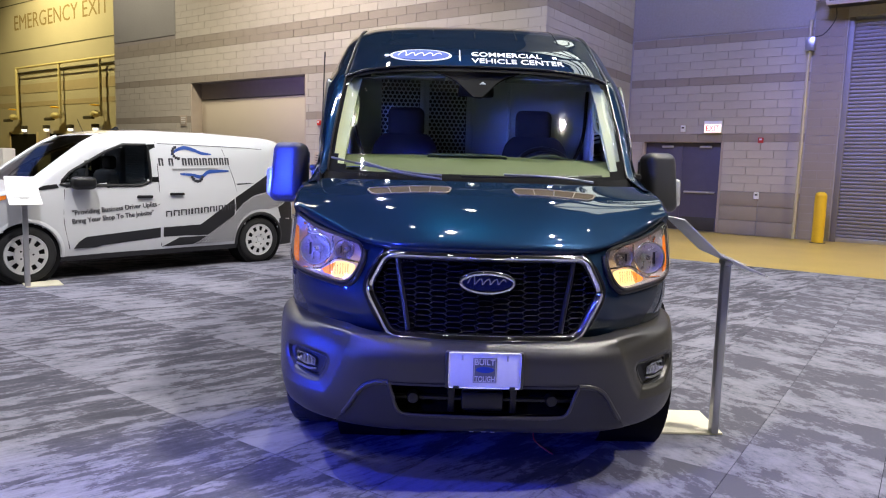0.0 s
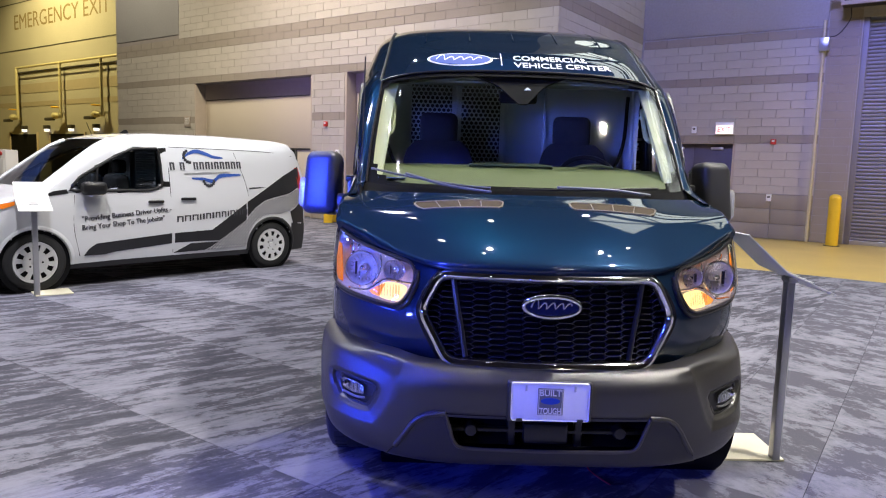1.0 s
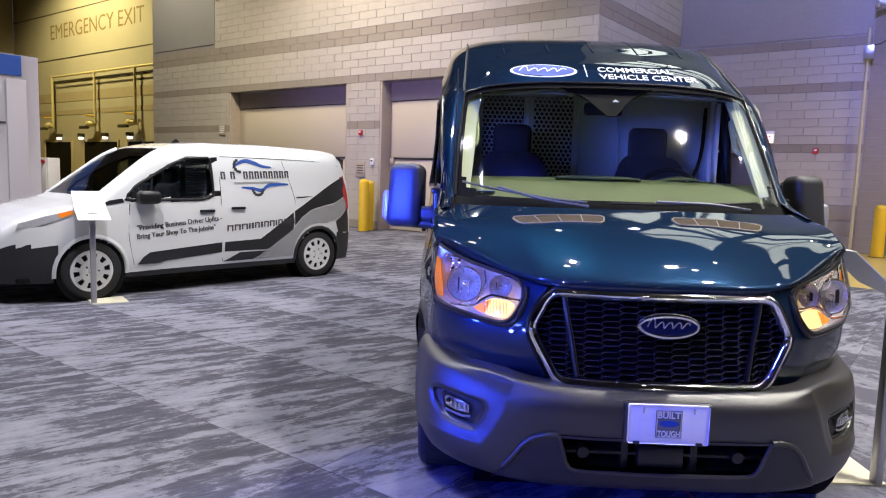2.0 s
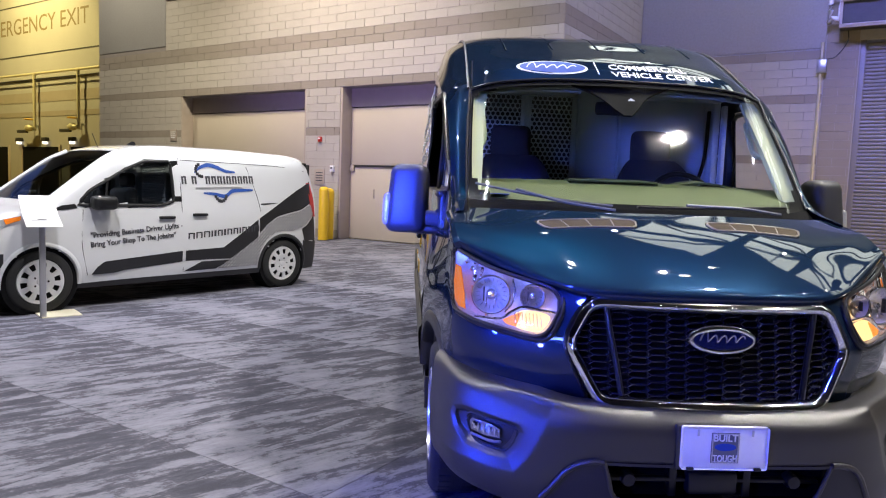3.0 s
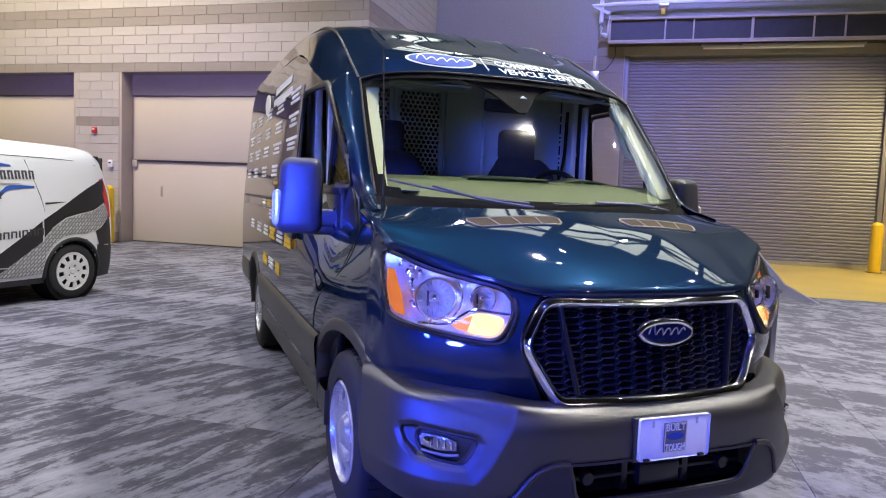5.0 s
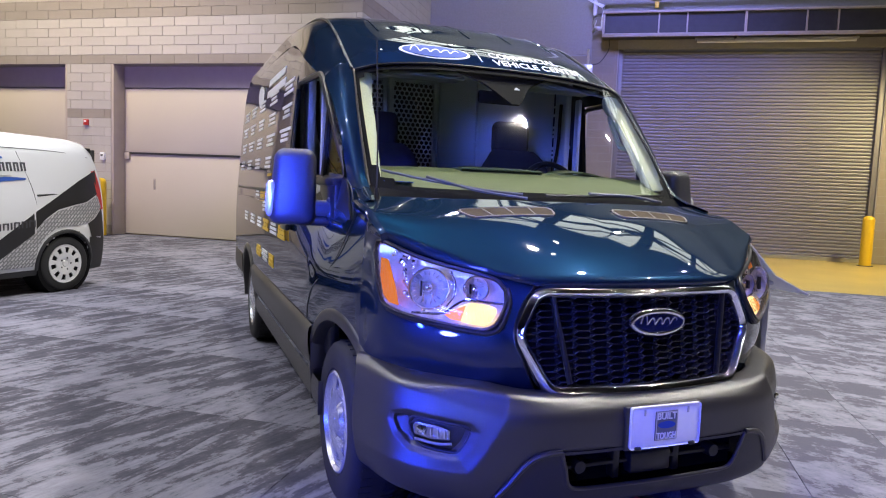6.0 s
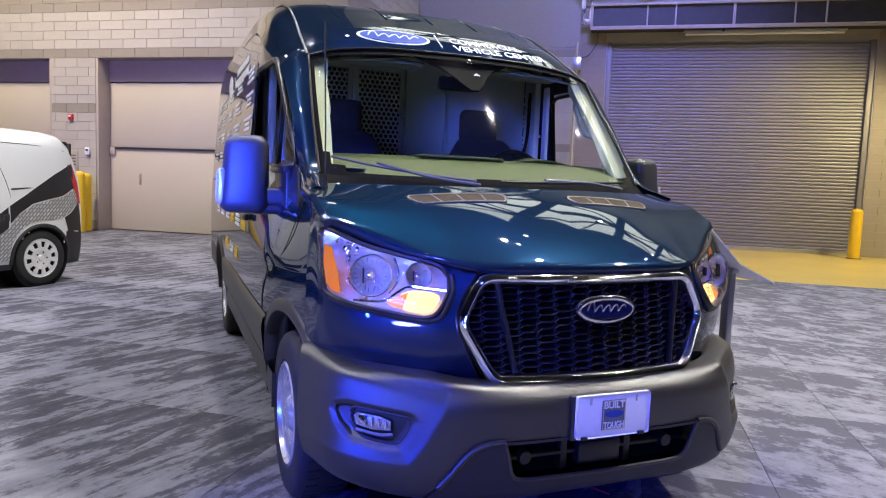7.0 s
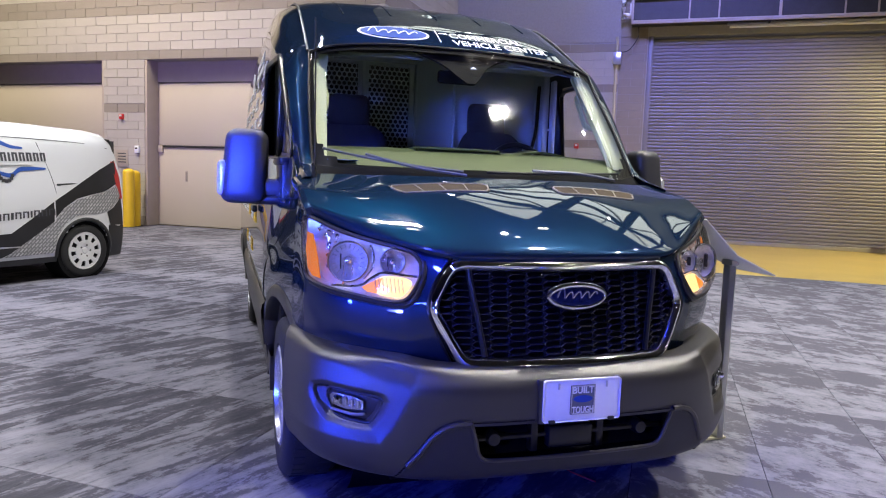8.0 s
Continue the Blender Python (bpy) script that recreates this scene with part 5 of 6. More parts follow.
    def side_bar(y, z, w, h, mat, name):
        part(name, box(0.004, w, h, (0, 0, 0), 0), mat, side, m=pose(s * (side_x(z, y) + 0.002), y, z, 0, s * math.degrees(math.atan2(side_x(z - 0.05, y) - side_x(z + 0.05, y), 0.1)) * -1, 0))

    for z in (1.99, 1.84, 1.69, 1.53):
        for y in (2.82, 3.50, 4.14, 4.76, 5.34):
            for k in range(3):
                side_bar(y, z + 0.032 - 0.032 * k, (0.40, 0.26, 0.34)[k] * rnd.uniform(0.75, 1.1), 0.019, WHITE, "wording_bar")
    for z, ys, tints in ((1.285, (3.30, 3.62, 3.94), "wyw"), (1.215, (3.12, 3.44), "yw"), (1.085, (2.62, 2.98, 3.36, 3.74, 4.20, 4.70), "ywywww"), (0.865, (3.05, 3.40, 3.75), "ywy")):
        for y, c in zip(ys, tints):
            for k in range(3):
                side_bar(y, z + 0.028 - 0.028 * k, rnd.uniform(0.20, 0.30), 0.018 if c == "w" else 0.024, WHITE if c == "w" else YELLOW, "wording_bar" if c == "w" else "colour_bar")
    side_bar(3.36, 1.44, 0.20, 0.020, YELLOW, "colour_bar")
    for z, w in ((2.115, 0.80), (2.035, 0.92)):
        side_bar(3.45, z + 0.02, w, 0.050, WHITE, "wording_bar")
    lg = mesh_of(oval(0.34, 0.17, 0.004), "side_badge")
    lg.transform(Matrix.Rotation(radians(90), 4, "Z"))
    part("side_badge", lg, WHITE, side, "pale oval badge", m=pose(s * (side_x(2.08) + 0.004), 4.28, 2.08))
part("tail", loft([[(0.0, 5.76, 0.45), (0.985, 5.74, 0.45)], [(0, 5.78, 1.2), (1.005, 5.74, 1.2)], [(0, 5.76, 2.0), (0.955, 5.73, 2.0)], [(0, 5.74, 2.30), (0.90, 5.72, 2.30)], [(0, 5.70, 2.555), (0.785, 5.70, 2.50)]], 12, 12, True), PAINT, van, "rear doors of the van")
part("underbody", box(1.7, 4.9, 0.06, (0, 3.15, 0.40), 0.02), MATTBLACK, van)
part("splash_tray", box(1.3, 0.5, 0.02, (0, 0.70, 0.285), 0.005), MATTBLACK, van)
part("cargo_floor", box(1.85, 3.1, 0.05, (0, 4.15, 0.62), 0.01), DARKSTEEL, van)
part("radiator", box(0.95, 0.04, 0.36, (0, 0.56, 0.88), 0.01), MATTBLACK, van)
part("engine_bay", box(1.5, 0.10, 0.9, (0, 1.02, 0.80)), MATTBLACK, van)


# wheels
def wheel_parts(parent, r, width, rim_r, spokes, m, mat, style):
    h = width / 2
    tyre = part("wheel", lathe([(rim_r, -h * 0.8), (rim_r + 0.01, -h), (r * 0.90, -h * 1.02), (r * 0.975, -h * 0.86), (r, -h * 0.6), (r, h * 0.6), (r * 0.975, h * 0.86), (r * 0.90, h * 1.02), (rim_r + 0.01, h), (rim_r, h * 0.8)], 56), RUBBER, parent, "black road tyre on a silver wheel", m=m)
    bm = bmesh.new()
    for k in range(48):
        w = 2 * math.pi * k / 48
        for a in (-0.25, 0.25):
            box(0.004 + h * 0.42, 0.012, 0.006, (a * h * 2 * 0.9, 0, r), bm=bm)
            bm.verts.ensure_lookup_table()
            bmesh.ops.rotate(bm, verts=bm.verts[-8:], cent=(0, 0, 0), matrix=Matrix.Rotation(w, 3, "X"))
    tagged(part("tread", bm, RUBBER, tyre), kind="stuff")
    # a dished disc with windows cut between the spokes
    bm = bmesh.new()
    n = spokes * 8
    rr = (0.0, 0.055, 0.085, rim_r * 0.46, rim_r * 0.62, rim_r * 0.84, rim_r * 0.94, rim_r)
    dish = (h * 0.86, h * 0.85, h * 0.60, h * 0.72, h * 0.82, h * 0.74, h * 0.80, h * 0.98)
    if style == "cover":
        rr = (0.0, 0.03, 0.04, rim_r * 0.30, rim_r * 0.58, rim_r * 0.86, rim_r * 0.94, rim_r)
        dish = (h * 0.98, h * 0.97, h * 0.88, h * 1.0, h * 1.0, h * 0.95, h * 0.93, h * 0.98)
    rings = [[bm.verts.new((d, a * math.cos(2 * math.pi * k / n), a * math.sin(2 * math.pi * k / n))) for k in range(n)] for a, d in zip(rr[1:], dish[1:])]
    cut = (3,)
    for i in range(len(rings) - 1):
        for k in range(n):
            gap = (k % 8) in ((0, 1, 2) if style == "spoke" else (0, 1, 2, 3))
            if i in cut and gap:
                continue
            bm.faces.new((rings[i][k], rings[i][(k + 1) % n], rings[i + 1][(k + 1) % n], rings[i + 1][k]))
    bm.faces.new(rings[0])
    bmesh.ops.recalc_face_normals(bm, faces=bm.faces)
    bmesh.ops.solidify(bm, geom=bm.faces[:], thickness=0.012)
    part("rim", bm, mat, tyre, "silver wheel face", 35)
    part("drum", cyl(rim_r * 0.98, (-h * 0.2, 0, 0), (h * 0.35, 0, 0), seg=32), MATTBLACK, tyre)
    for k in range(5):
        w = 2 * math.pi * k / 5
        part("nut", cyl(0.011, (dish[2] - 0.01, 0.07 * math.cos(w), 0.07 * math.sin(w)), (dish[2] + 0.014, 0.07 * math.cos(w), 0.07 * math.sin(w)), seg=6), mat if style == "spoke" else MATTBLACK, tyre)
    return tyre


for y in (AXLE_F, AXLE_R):
    for s in (1, -1):
        wheel_parts(van, TYRE, 0.235, 0.222, 8, pose(s * 0.855, y, TYRE, 0, 0, 0 if s > 0 else 180), SILVER, "spoke")


def soft_ring(pts, n):
    """A closed outline with rounded corners through points of the plane."""
    q = [(x, z, 0) for x, z in pts]
    out = spline(q[-2:] + q + q[:3], 200)
    a = int(np.argmin(np.linalg.norm(out[:60, :2] - np.array(pts[0]), axis=1)))
    b = 100 + int(np.argmin(np.linalg.norm(out[100:, :2] - np.array(pts[0]), axis=1)))
    return [tuple(out[int(k)][:2]) for k in np.linspace(a, b, n + 1)[:-1]]


# headlamps, built on the right and mirrored to the left
for s in (1, -1):
    def on(x, z, lift):
        p, n = fascia_at(x, z)
        p = p + n * lift
        return Vector((s * p.x, p.y, p.z))

    def patch(rows, lift, thick=0.004, swell=0.0):
        """A fan-shaped skin that follows the nose, filled from its middle."""
        bm = bmesh.new()
        cx, cz = sum(r[0] for r in rows) / len(rows), sum(r[1] for r in rows) / len(rows)
        rings = []
        for f in (1.0, 0.93, 0.75, 0.5, 0.25):
            up = lift + swell * (1 - f ** 4)
            rings.append([bm.verts.new(on(cx + (x - cx) * f, cz + (z - cz) * f, up)) for x, z in rows])
        for a, b in zip(rings, rings[1:]):
            for k in range(len(rows)):
                n = (k + 1) % len(rows)
                bm.faces.new((a[k], a[n], b[n], b[k]))
        bm.faces.new(rings[-1])
        bmesh.ops.recalc_face_normals(bm, faces=bm.faces)
        if thick:
            bmesh.ops.solidify(bm, geom=bm.faces[:], thickness=thick)
        return bm

    fine = LAMP_EDGE
    bm = bmesh.new()
    rings = []
    for f, lift in ((1.03, 0.002), (0.985, -0.012), (0.95, -0.045), (0.80, -0.055), (0.55, -0.060), (0.25, -0.060)):
        rings.append([bm.verts.new(on(0.74 + (x - 0.74) * f, 1.02 + (z - 1.02) * f, lift)) for x, z in fine])
    for a, b in zip(rings, rings[1:]):
        for k in range(len(fine)):
            n = (k + 1) % len(fine)
            bm.faces.new((a[k], a[n], b[n], b[k]))
    bm.faces.new(rings[-1])
    hl = part("headlamp", bm, REFLECTOR, van, "clear headlamp with amber corner, lit low lamp")
    part("bezel", tube([on(x, z, 0.010) for x, z in fine], 0.008, 6, closed=True), BLACK, hl)
    lens = part("lens", patch(fine, 0.020, 0, 0.022), LENS, hl, "clear lamp glass")
    lens.visible_shadow = False
    for cx, cz, r in ((0.778, 1.034, 0.070), (0.632, 1.042, 0.044)):
        c, n = fascia_at(cx, cz)
        c = Vector((s * c.x, c.y, c.z))
        way = Vector((s * 0.25 * n.x, -1, 0.05)).normalized()
        turn = Matrix.Translation(c - way * 0.004) @ way.to_track_quat("Y", "Z").to_matrix().to_4x4()
        bowl = part("bowl", lathe([(r, 0.016), (r * 1.04, 0.012), (r * 0.98, -0.004), (r * 0.86, -0.022), (r * 0.66, -0.038), (r * 0.42, -0.050), (r * 0.2, -0.056), (0.0, -0.058)], 18, "y"), BOWL, hl, "bright faceted reflector bowl", 4, m=turn)
        part("bulb", lathe([(0, 0.006), (r * 0.16, 0.002), (r * 0.20, -0.012), (r * 0.20, -0.05)], 20, "y"), BRIGHT, bowl)
        part("ring", lathe([(r * 1.0, 0.010), (r * 1.03, 0.018), (r * 1.08, 0.018), (r * 1.11, 0.008), (r * 1.08, 0.0)], 40, "y"), CHROME, bowl)
        part("shield", box(r * 0.08, 0.02, r * 0.8, (-s * r * 0.40, 0.0, 0), 0.002), BLACK, bowl)
        for k in range(20):
            w = 2 * math.pi * k / 20 + 0.1
            part("rib", box(0.0022, 0.006, r * 0.26, (0, 0, 0), 0), CHROME if k % 4 else EMBLEM, bowl, m=pose(r * 0.80 * math.cos(w), -0.020, r * 0.80 * math.sin(w), 0, 90 - math.degrees(w), 0))
        part("hood", lathe([(r * 0.20, -0.010), (r * 0.23, -0.012), (r * 0.25, -0.046)], 16, "y"), ALU, bowl)
        for k in (-1, 1):
            part("blade", box(r * 0.05, 0.012, r * 0.55, (k * r * 0.24, -0.018, -r * 0.50), 0.001), BRIGHT, bowl)
    part("amber_corner", patch([(0.884, 1.122), (0.901, 1.128), (0.907, 1.06), (0.903, 0.992), (0.890, 0.968), (0.866, 0.962), (0.872, 1.03)], 0.006), AMBER, hl, "amber corner marker")
    part("lit_lamp", patch(soft_ring([(0.575, 0.975), (0.598, 0.990), (0.660, 0.992), (0.700, 0.968), (0.690, 0.930), (0.640, 0.922), (0.606, 0.930)], 28), 0.004), LAMP_ON, hl, "lit warm white running lamp")
    part("amber_turn", patch([(0.690, 0.930), (0.668, 0.985), (0.705, 0.968), (0.736, 0.948), (0.720, 0.934)], 0.006), AMBER_LIT, hl, "lit amber turn lamp")
    part("divider", tube([on(x, z, 0.008) for x, z in ((0.552, 0.998), (0.600, 1.000), (0.662, 1.004), (0.700, 0.984), (0.745, 0.952), (0.83, 0.945))], 0.005, 6, 24), CHROME, hl)
    part("inner_ridge", tube([on(x, z, -0.004) for x, z in ((0.70, 1.095), (0.694, 1.05), (0.705, 1.01), (0.730, 0.975))], 0.005, 6, 16), BRIGHT, hl)
    rnd = random.Random(3)
    for k in range(26):
        z = 1.00 + 0.165 * rnd.random()
        x = 0.850 + 0.014 * rnd.random() if z < 1.12 else 0.82 + 0.065 * rnd.random()
        part("facet", box(0.006 + 0.012 * rnd.random(), 0.004, 0.005 + 0.016 * rnd.random(), (0, 0, 0), 0.001), CHROME if k % 3 else BRIGHT, hl, m=Matrix.Translation(on(x, min(z, 1.03 + (x - 0.7) * 0.75), -0.026)) @ pose(0, 0, 0, rnd.uniform(-40, 40), rnd.uniform(-40, 40), s * 40 + rnd.uniform(-40, 40)))
    for k in range(40):
        x, z = rnd.uniform(0.57, 0.86), rnd.uniform(0.955, 1.115)
        if min(math.hypot(x - 0.778, z - 1.034) - 0.074, math.hypot(x - 0.632, z - 1.042) - 0.048) < 0.008 or z > 1.02 + (x - 0.62) * 0.55 or (x < 0.74 and z < 1.0):
            continue
        part("facet", box(0.008 + 0.012 * rnd.random(), 0.004, 0.006 + 0.014 * rnd.random(), (0, 0, 0), 0.001), CHROME if k % 2 else BRIGHT, hl, m=Matrix.Translation(on(x, z, -0.030)) @ pose(0, 0, 0, rnd.uniform(-35, 35), rnd.uniform(-35, 35), s * 30 + rnd.uniform(-35, 35)))
    for k in range(8):
        part("flute", tube([on(0.602 + 0.0125 * k, 0.936, 0.010), on(0.604 + 0.0125 * k, 0.984, 0.010)], 0.0025, 6), LENS, hl)
    part("washer_gasket", tube([on(x, z, 0.006) for x, z in ((0.530, 1.050), (0.532, 1.010), (0.545, 0.970), (0.572, 0.920), (0.605, 0.897), (0.66, 0.897), (0.755, 0.909), (0.84, 0.923), (0.895, 0.944))], 0.010, 8, 40), BLACK, hl, "black gasket under the lamp")
    # fog lamp in its pocket
    def bp(x, z, lift):
        p, n = bumper_at(x, z)
        p = p + n * lift
        return Vector((s * p.x, p.y, p.z))

    def bpatch(rows, lift, thick=0.006):
        bm = bmesh.new()
        cx, cz = sum(r[0] for r in rows) / len(rows), sum(r[1] for r in rows) / len(rows)
        rings = [[bm.verts.new(bp(cx + (x - cx) * f, cz + (z - cz) * f, lift)) for x, z in rows] for f in (1, 0.66, 0.33)]
        for a, b in zip(rings, rings[1:]):
            for k in range(len(rows)):
                bm.faces.new((a[k], a[(k + 1) % len(rows)], b[(k + 1) % len(rows)], b[k]))
        bm.faces.new(rings[-1])
        bmesh.ops.recalc_face_normals(bm, faces=bm.faces)
        bmesh.ops.solidify(bm, geom=bm.faces[:], thickness=thick)
        return bm

    def ring_of(f, lift):
        """The outline of the pocket, drawn in towards its middle."""
        return [bp(0.795 + (x - 0.795) * f, 0.540 + (z - 0.540) * f, lift) for x, z in soft_ring(POCKET, 40)]

    fog = part("fog_lamp", bpatch([(0.795 + (x - 0.795) * 0.92, 0.540 + (z - 0.540) * 0.90) for x, z in soft_ring(POCKET, 40)], -0.044), BLACK, van, "clear fog lamp in a black angular pocket")
    part("inner_rim", tube(ring_of(0.76, -0.034), 0.006, 8, closed=True), DARKPLASTIC, fog)
    part("reflector", bpatch([(0.765, 0.528), (0.765, 0.560), (0.80, 0.572), (0.864, 0.572), (0.872, 0.560), (0.868, 0.530), (0.82, 0.522)], -0.031), FOGGLASS, fog, "clear fog lamp lens")
    for k in range(5):
        part("flute", tube([bp(0.778 + 0.020 * k, 0.534, -0.025), bp(0.780 + 0.020 * k, 0.562, -0.025)], 0.003, 6), CHROME, fog)
    part("sill_bar", tube([bp(x, z, -0.028) for x, z in ((0.758, 0.516), (0.80, 0.509), (0.865, 0.514))], 0.005, 6, 8), ALU, fog)
    part("bulb", lathe([(0, -0.012), (0.012, -0.008), (0.015, 0.01)], 14, "y"), CHROME, fog, m=Matrix.Translation(bp(0.845, 0.552, -0.024)))

# door mirrors: long arm, tall head, side lamp
def mirror_shell(s):
    """A rounded case, narrower at the top and drawn back towards the outer edge."""
    bm = box(0.205, 0.16, 0.355, (0, 0, 0), 0.05, 5)
    for v in bm.verts:
        x, y, z = v.co
        v.co.x = x * (1 - 0.42 * z) - s * 0.05 * max(0.0, z)
        v.co.y = y + 0.30 * max(0.0, s * x) * (0.5 - y / 0.16) * 0.6 + 0.05 * max(0.0, z)
    return bm


for s in (1, -1):
    mir = part("mirror_head", mirror_shell(s), MIRRORCASE, van, "black door mirror with a clear side lamp", m=pose(s * 1.115, 1.63, 1.375, -4, 0, s * 14))
    part("glass", box(0.17, 0.006, 0.30, (0, 0.080, 0), 0.03, 3), CHROME, mir)
    part("arm", box(0.22, 0.10, 0.085, (-s * 0.11, 0.01, -0.10), 0.028, 3), MIRRORCASE, mir)
    part("arm_lower", box(0.20, 0.09, 0.05, (-s * 0.13, 0.01, -0.155), 0.02, 3), BLACK, mir)
    sl = part("side_lamp", box(0.06, 0.09, 0.17, (s * 0.092, -0.010, -0.06), 0.025, 3), REFLECTOR, mir, "clear repeater lamp")
    part("stalk", box(0.10, 0.12, 0.14, (-s * 0.20, 0.02, -0.11), 0.03, 3), BLACK, mir)
    low, high = ((1.22, 1.245), (1.42, 1.275), (1.64, 1.30)), ((1.225, 1.255), (1.44, 1.42), (1.66, 1.45))
    part("sail", loft([[(s * (side_x(z, y) + 0.010), y, z) for y, z in line] for line in (low, high)], 12, 6, thick=0.008), BLACK, van, "black corner panel under the mirror")

# ---- inside the cab ----
part("dashboard", loft([[(-0.80, 1.325, 1.378), (-0.4, 1.146, 1.364), (0.4, 1.146, 1.364), (0.80, 1.325, 1.378)], [(-0.87, 1.47, 1.450), (-0.4, 1.38, 1.440), (0.4, 1.38, 1.440), (0.87, 1.47, 1.450)],
                        [(-0.87, 1.68, 1.490), (-0.4, 1.66, 1.500), (0.4, 1.66, 1.500), (0.87, 1.68, 1.490)], [(-0.87, 1.78, 1.470), (-0.4, 1.77, 1.480), (0.4, 1.77, 1.480), (0.87, 1.78, 1.470)], [(-0.87, 1.82, 1.38), (-0.4, 1.82, 1.38), (0.4, 1.82, 1.38), (0.87, 1.82, 1.38)],
                        [(-0.87, 1.78, 0.95), (-0.4, 1.78, 0.95), (0.4, 1.78, 0.95), (0.87, 1.78, 0.95)]], 24, 30), DASH, van, "grey-green moulded dashboard top")
part("instrument_hood", loft([[(0.26, 1.66, 1.490), (0.46, 1.62, 1.515), (0.66, 1.66, 1.490)], [(0.26, 1.82, 1.485), (0.46, 1.80, 1.530), (0.66, 1.82, 1.485)]], 16, 8, thick=0.01), DASH, van)
part("dash_tray", box(0.46, 0.14, 0.012, (-0.05, 1.64, 1.502), 0.004), DASH, van, "tray on top of the dash")
part("tray_edge", tube([(-0.28, 1.58, 1.492), (-0.22, 1.70, 1.508), (0.12, 1.70, 1.508), (0.18, 1.58, 1.492)], 0.008, 8, 20), DASH, van)
sw = part("steering_wheel", lathe([(0.19 + 0.016 * math.cos(w), 0.016 * math.sin(w)) for w in np.linspace(0, 2 * math.pi, 13)], 40, "z"), BLACK, van, "black steering wheel", m=pose(0.46, 1.92, 1.40, 62))
part("hub", box(0.16, 0.14, 0.05, (0, 0, -0.01), 0.02), BLACK, sw)
for w in (0, 180, 270):
    part("spoke", box(0.14, 0.035, 0.02, (0.10, 0, 0), 0.008), BLACK, sw, m=pose(0, 0, 0, 0, 0, w))
part("column", cyl(0.05, (0.46, 1.92, 1.38), (0.46, 1.72, 1.26)), BLACK, van)
for x in (-0.46, 0.46):
    st = part("seat", box(0.50, 0.52, 0.18, (x, 2.22, 0.92), 0.06, 3), SEAT, van, "dark cloth cab seat with headrest")
    part("backrest", loft([[(x - 0.22, 2.40, 0.95), (x, 2.38, 0.95), (x + 0.22, 2.40, 0.95)], [(x - 0.25, 2.44, 1.25), (x, 2.42, 1.25), (x + 0.25, 2.44, 1.25)], [(x - 0.22, 2.50, 1.52), (x, 2.485, 1.52), (x + 0.22, 2.50, 1.52)], [(x - 0.14, 2.54, 1.60), (x, 2.53, 1.61), (x + 0.14, 2.54, 1.60)]], 14, 14, thick=0.10), SEAT, st)
    part("headrest", box(0.26, 0.10, 0.22, (x, 2.52, 1.745), 0.045, 3), SEAT, st)
    for d in (-0.05, 0.05):
        part("post", cyl(0.008, (x + d, 2.53, 1.55), (x + d, 2.53, 1.68), seg=8), ALU, st)
part("armrest_box", box(0.16, 0.10, 0.10, (-0.12, 2.42, 1.46), 0.02), SEAT, van)

# bulkhead with two perforated doors
bulk = part("bulkhead", boxes([(-0.90, -0.66, 2.72, 2.74, 0.60, 2.30), (-0.66, -0.02, 2.72, 2.74, 0.60, 1.42), (-0.66, -0.02, 2.72, 2.74, 2.08, 2.30), (-0.37, -0.30, 2.715, 2.735, 1.42, 2.08), (-0.02, 0.90, 2.72, 2.74, 0.60, 2.30)]), STEEL, van, "grey steel bulkhead with perforated panels", 0)


def perforated(w, h, pitch, hole):
    """A plate with real six-sided holes in staggered rows."""
    bm = bmesh.new()
    dz = pitch * 0.866
    for j in range(int(h / dz)):
        for i in range(int(w / pitch)):
            cx, cz = (i + 0.5 + 0.5 * (j % 2)) * pitch, (j + 0.5) * dz
            out, inn, bk = [], [], []
            for k in range(6):
                a = math.pi / 6 + k * math.pi / 3
                out.append(bm.verts.new((cx + pitch / 1.732 * math.cos(a), 0, cz + pitch / 1.732 * math.sin(a))))
                inn.append(bm.verts.new((cx + hole * math.cos(a), 0, cz + hole * math.sin(a))))
                bk.append(bm.verts.new((cx + hole * math.cos(a), 0.004, cz + hole * math.sin(a))))
            for k in range(6):
                n = (k + 1) % 6
                bm.faces.new((out[k], out[n], inn[n], inn[k]))
                bm.faces.new((inn[k], inn[n], bk[n], bk[k]))
    return mesh_of(bm, "perforated_panel", 0)


pm = perforated(0.31, 0.66, 0.033, 0.0135)
pm.materials.append(STEEL)
part("perforated_panel", pm, None, bulk, m=pose(-0.675, 2.722, 1.42))
part("perforated_panel", pm, None, bulk, m=pose(-0.325, 2.722, 1.42))
for x in (-0.335, 0.02, 0.30):
    part("fold", box(0.02, 0.03, 1.66, (x, 2.71, 1.46), 0.006), STEEL, bulk)
part("cargo_lining", boxes([(-0.86, 0.86, 5.6, 5.64, 0.64, 2.3), (-0.86, 0.86, 2.8, 5.6, 2.30, 2.33), (-0.89, -0.87, 2.8, 5.6, 0.64, 2.3), (0.87, 0.89, 2.8, 5.6, 0.64, 2.3)]), DARKSTEEL, van, smooth=0)
part("cab_floor", box(1.8, 1.5, 0.04, (0, 1.98, 0.55), 0.01), MATTBLACK, van)
part("headlining", loft([[(-0.78, 1.82, 1.96), (0, 1.76, 2.02), (0.78, 1.82, 1.96)], [(-0.80, 2.2, 2.06), (0, 2.2, 2.12), (0.80, 2.2, 2.06)], [(-0.82, 2.7, 2.20), (0, 2.7, 2.28), (0.82, 2.7, 2.20)]], 12, 8, thick=0.01), HEADLINER, van, "grey headlining")
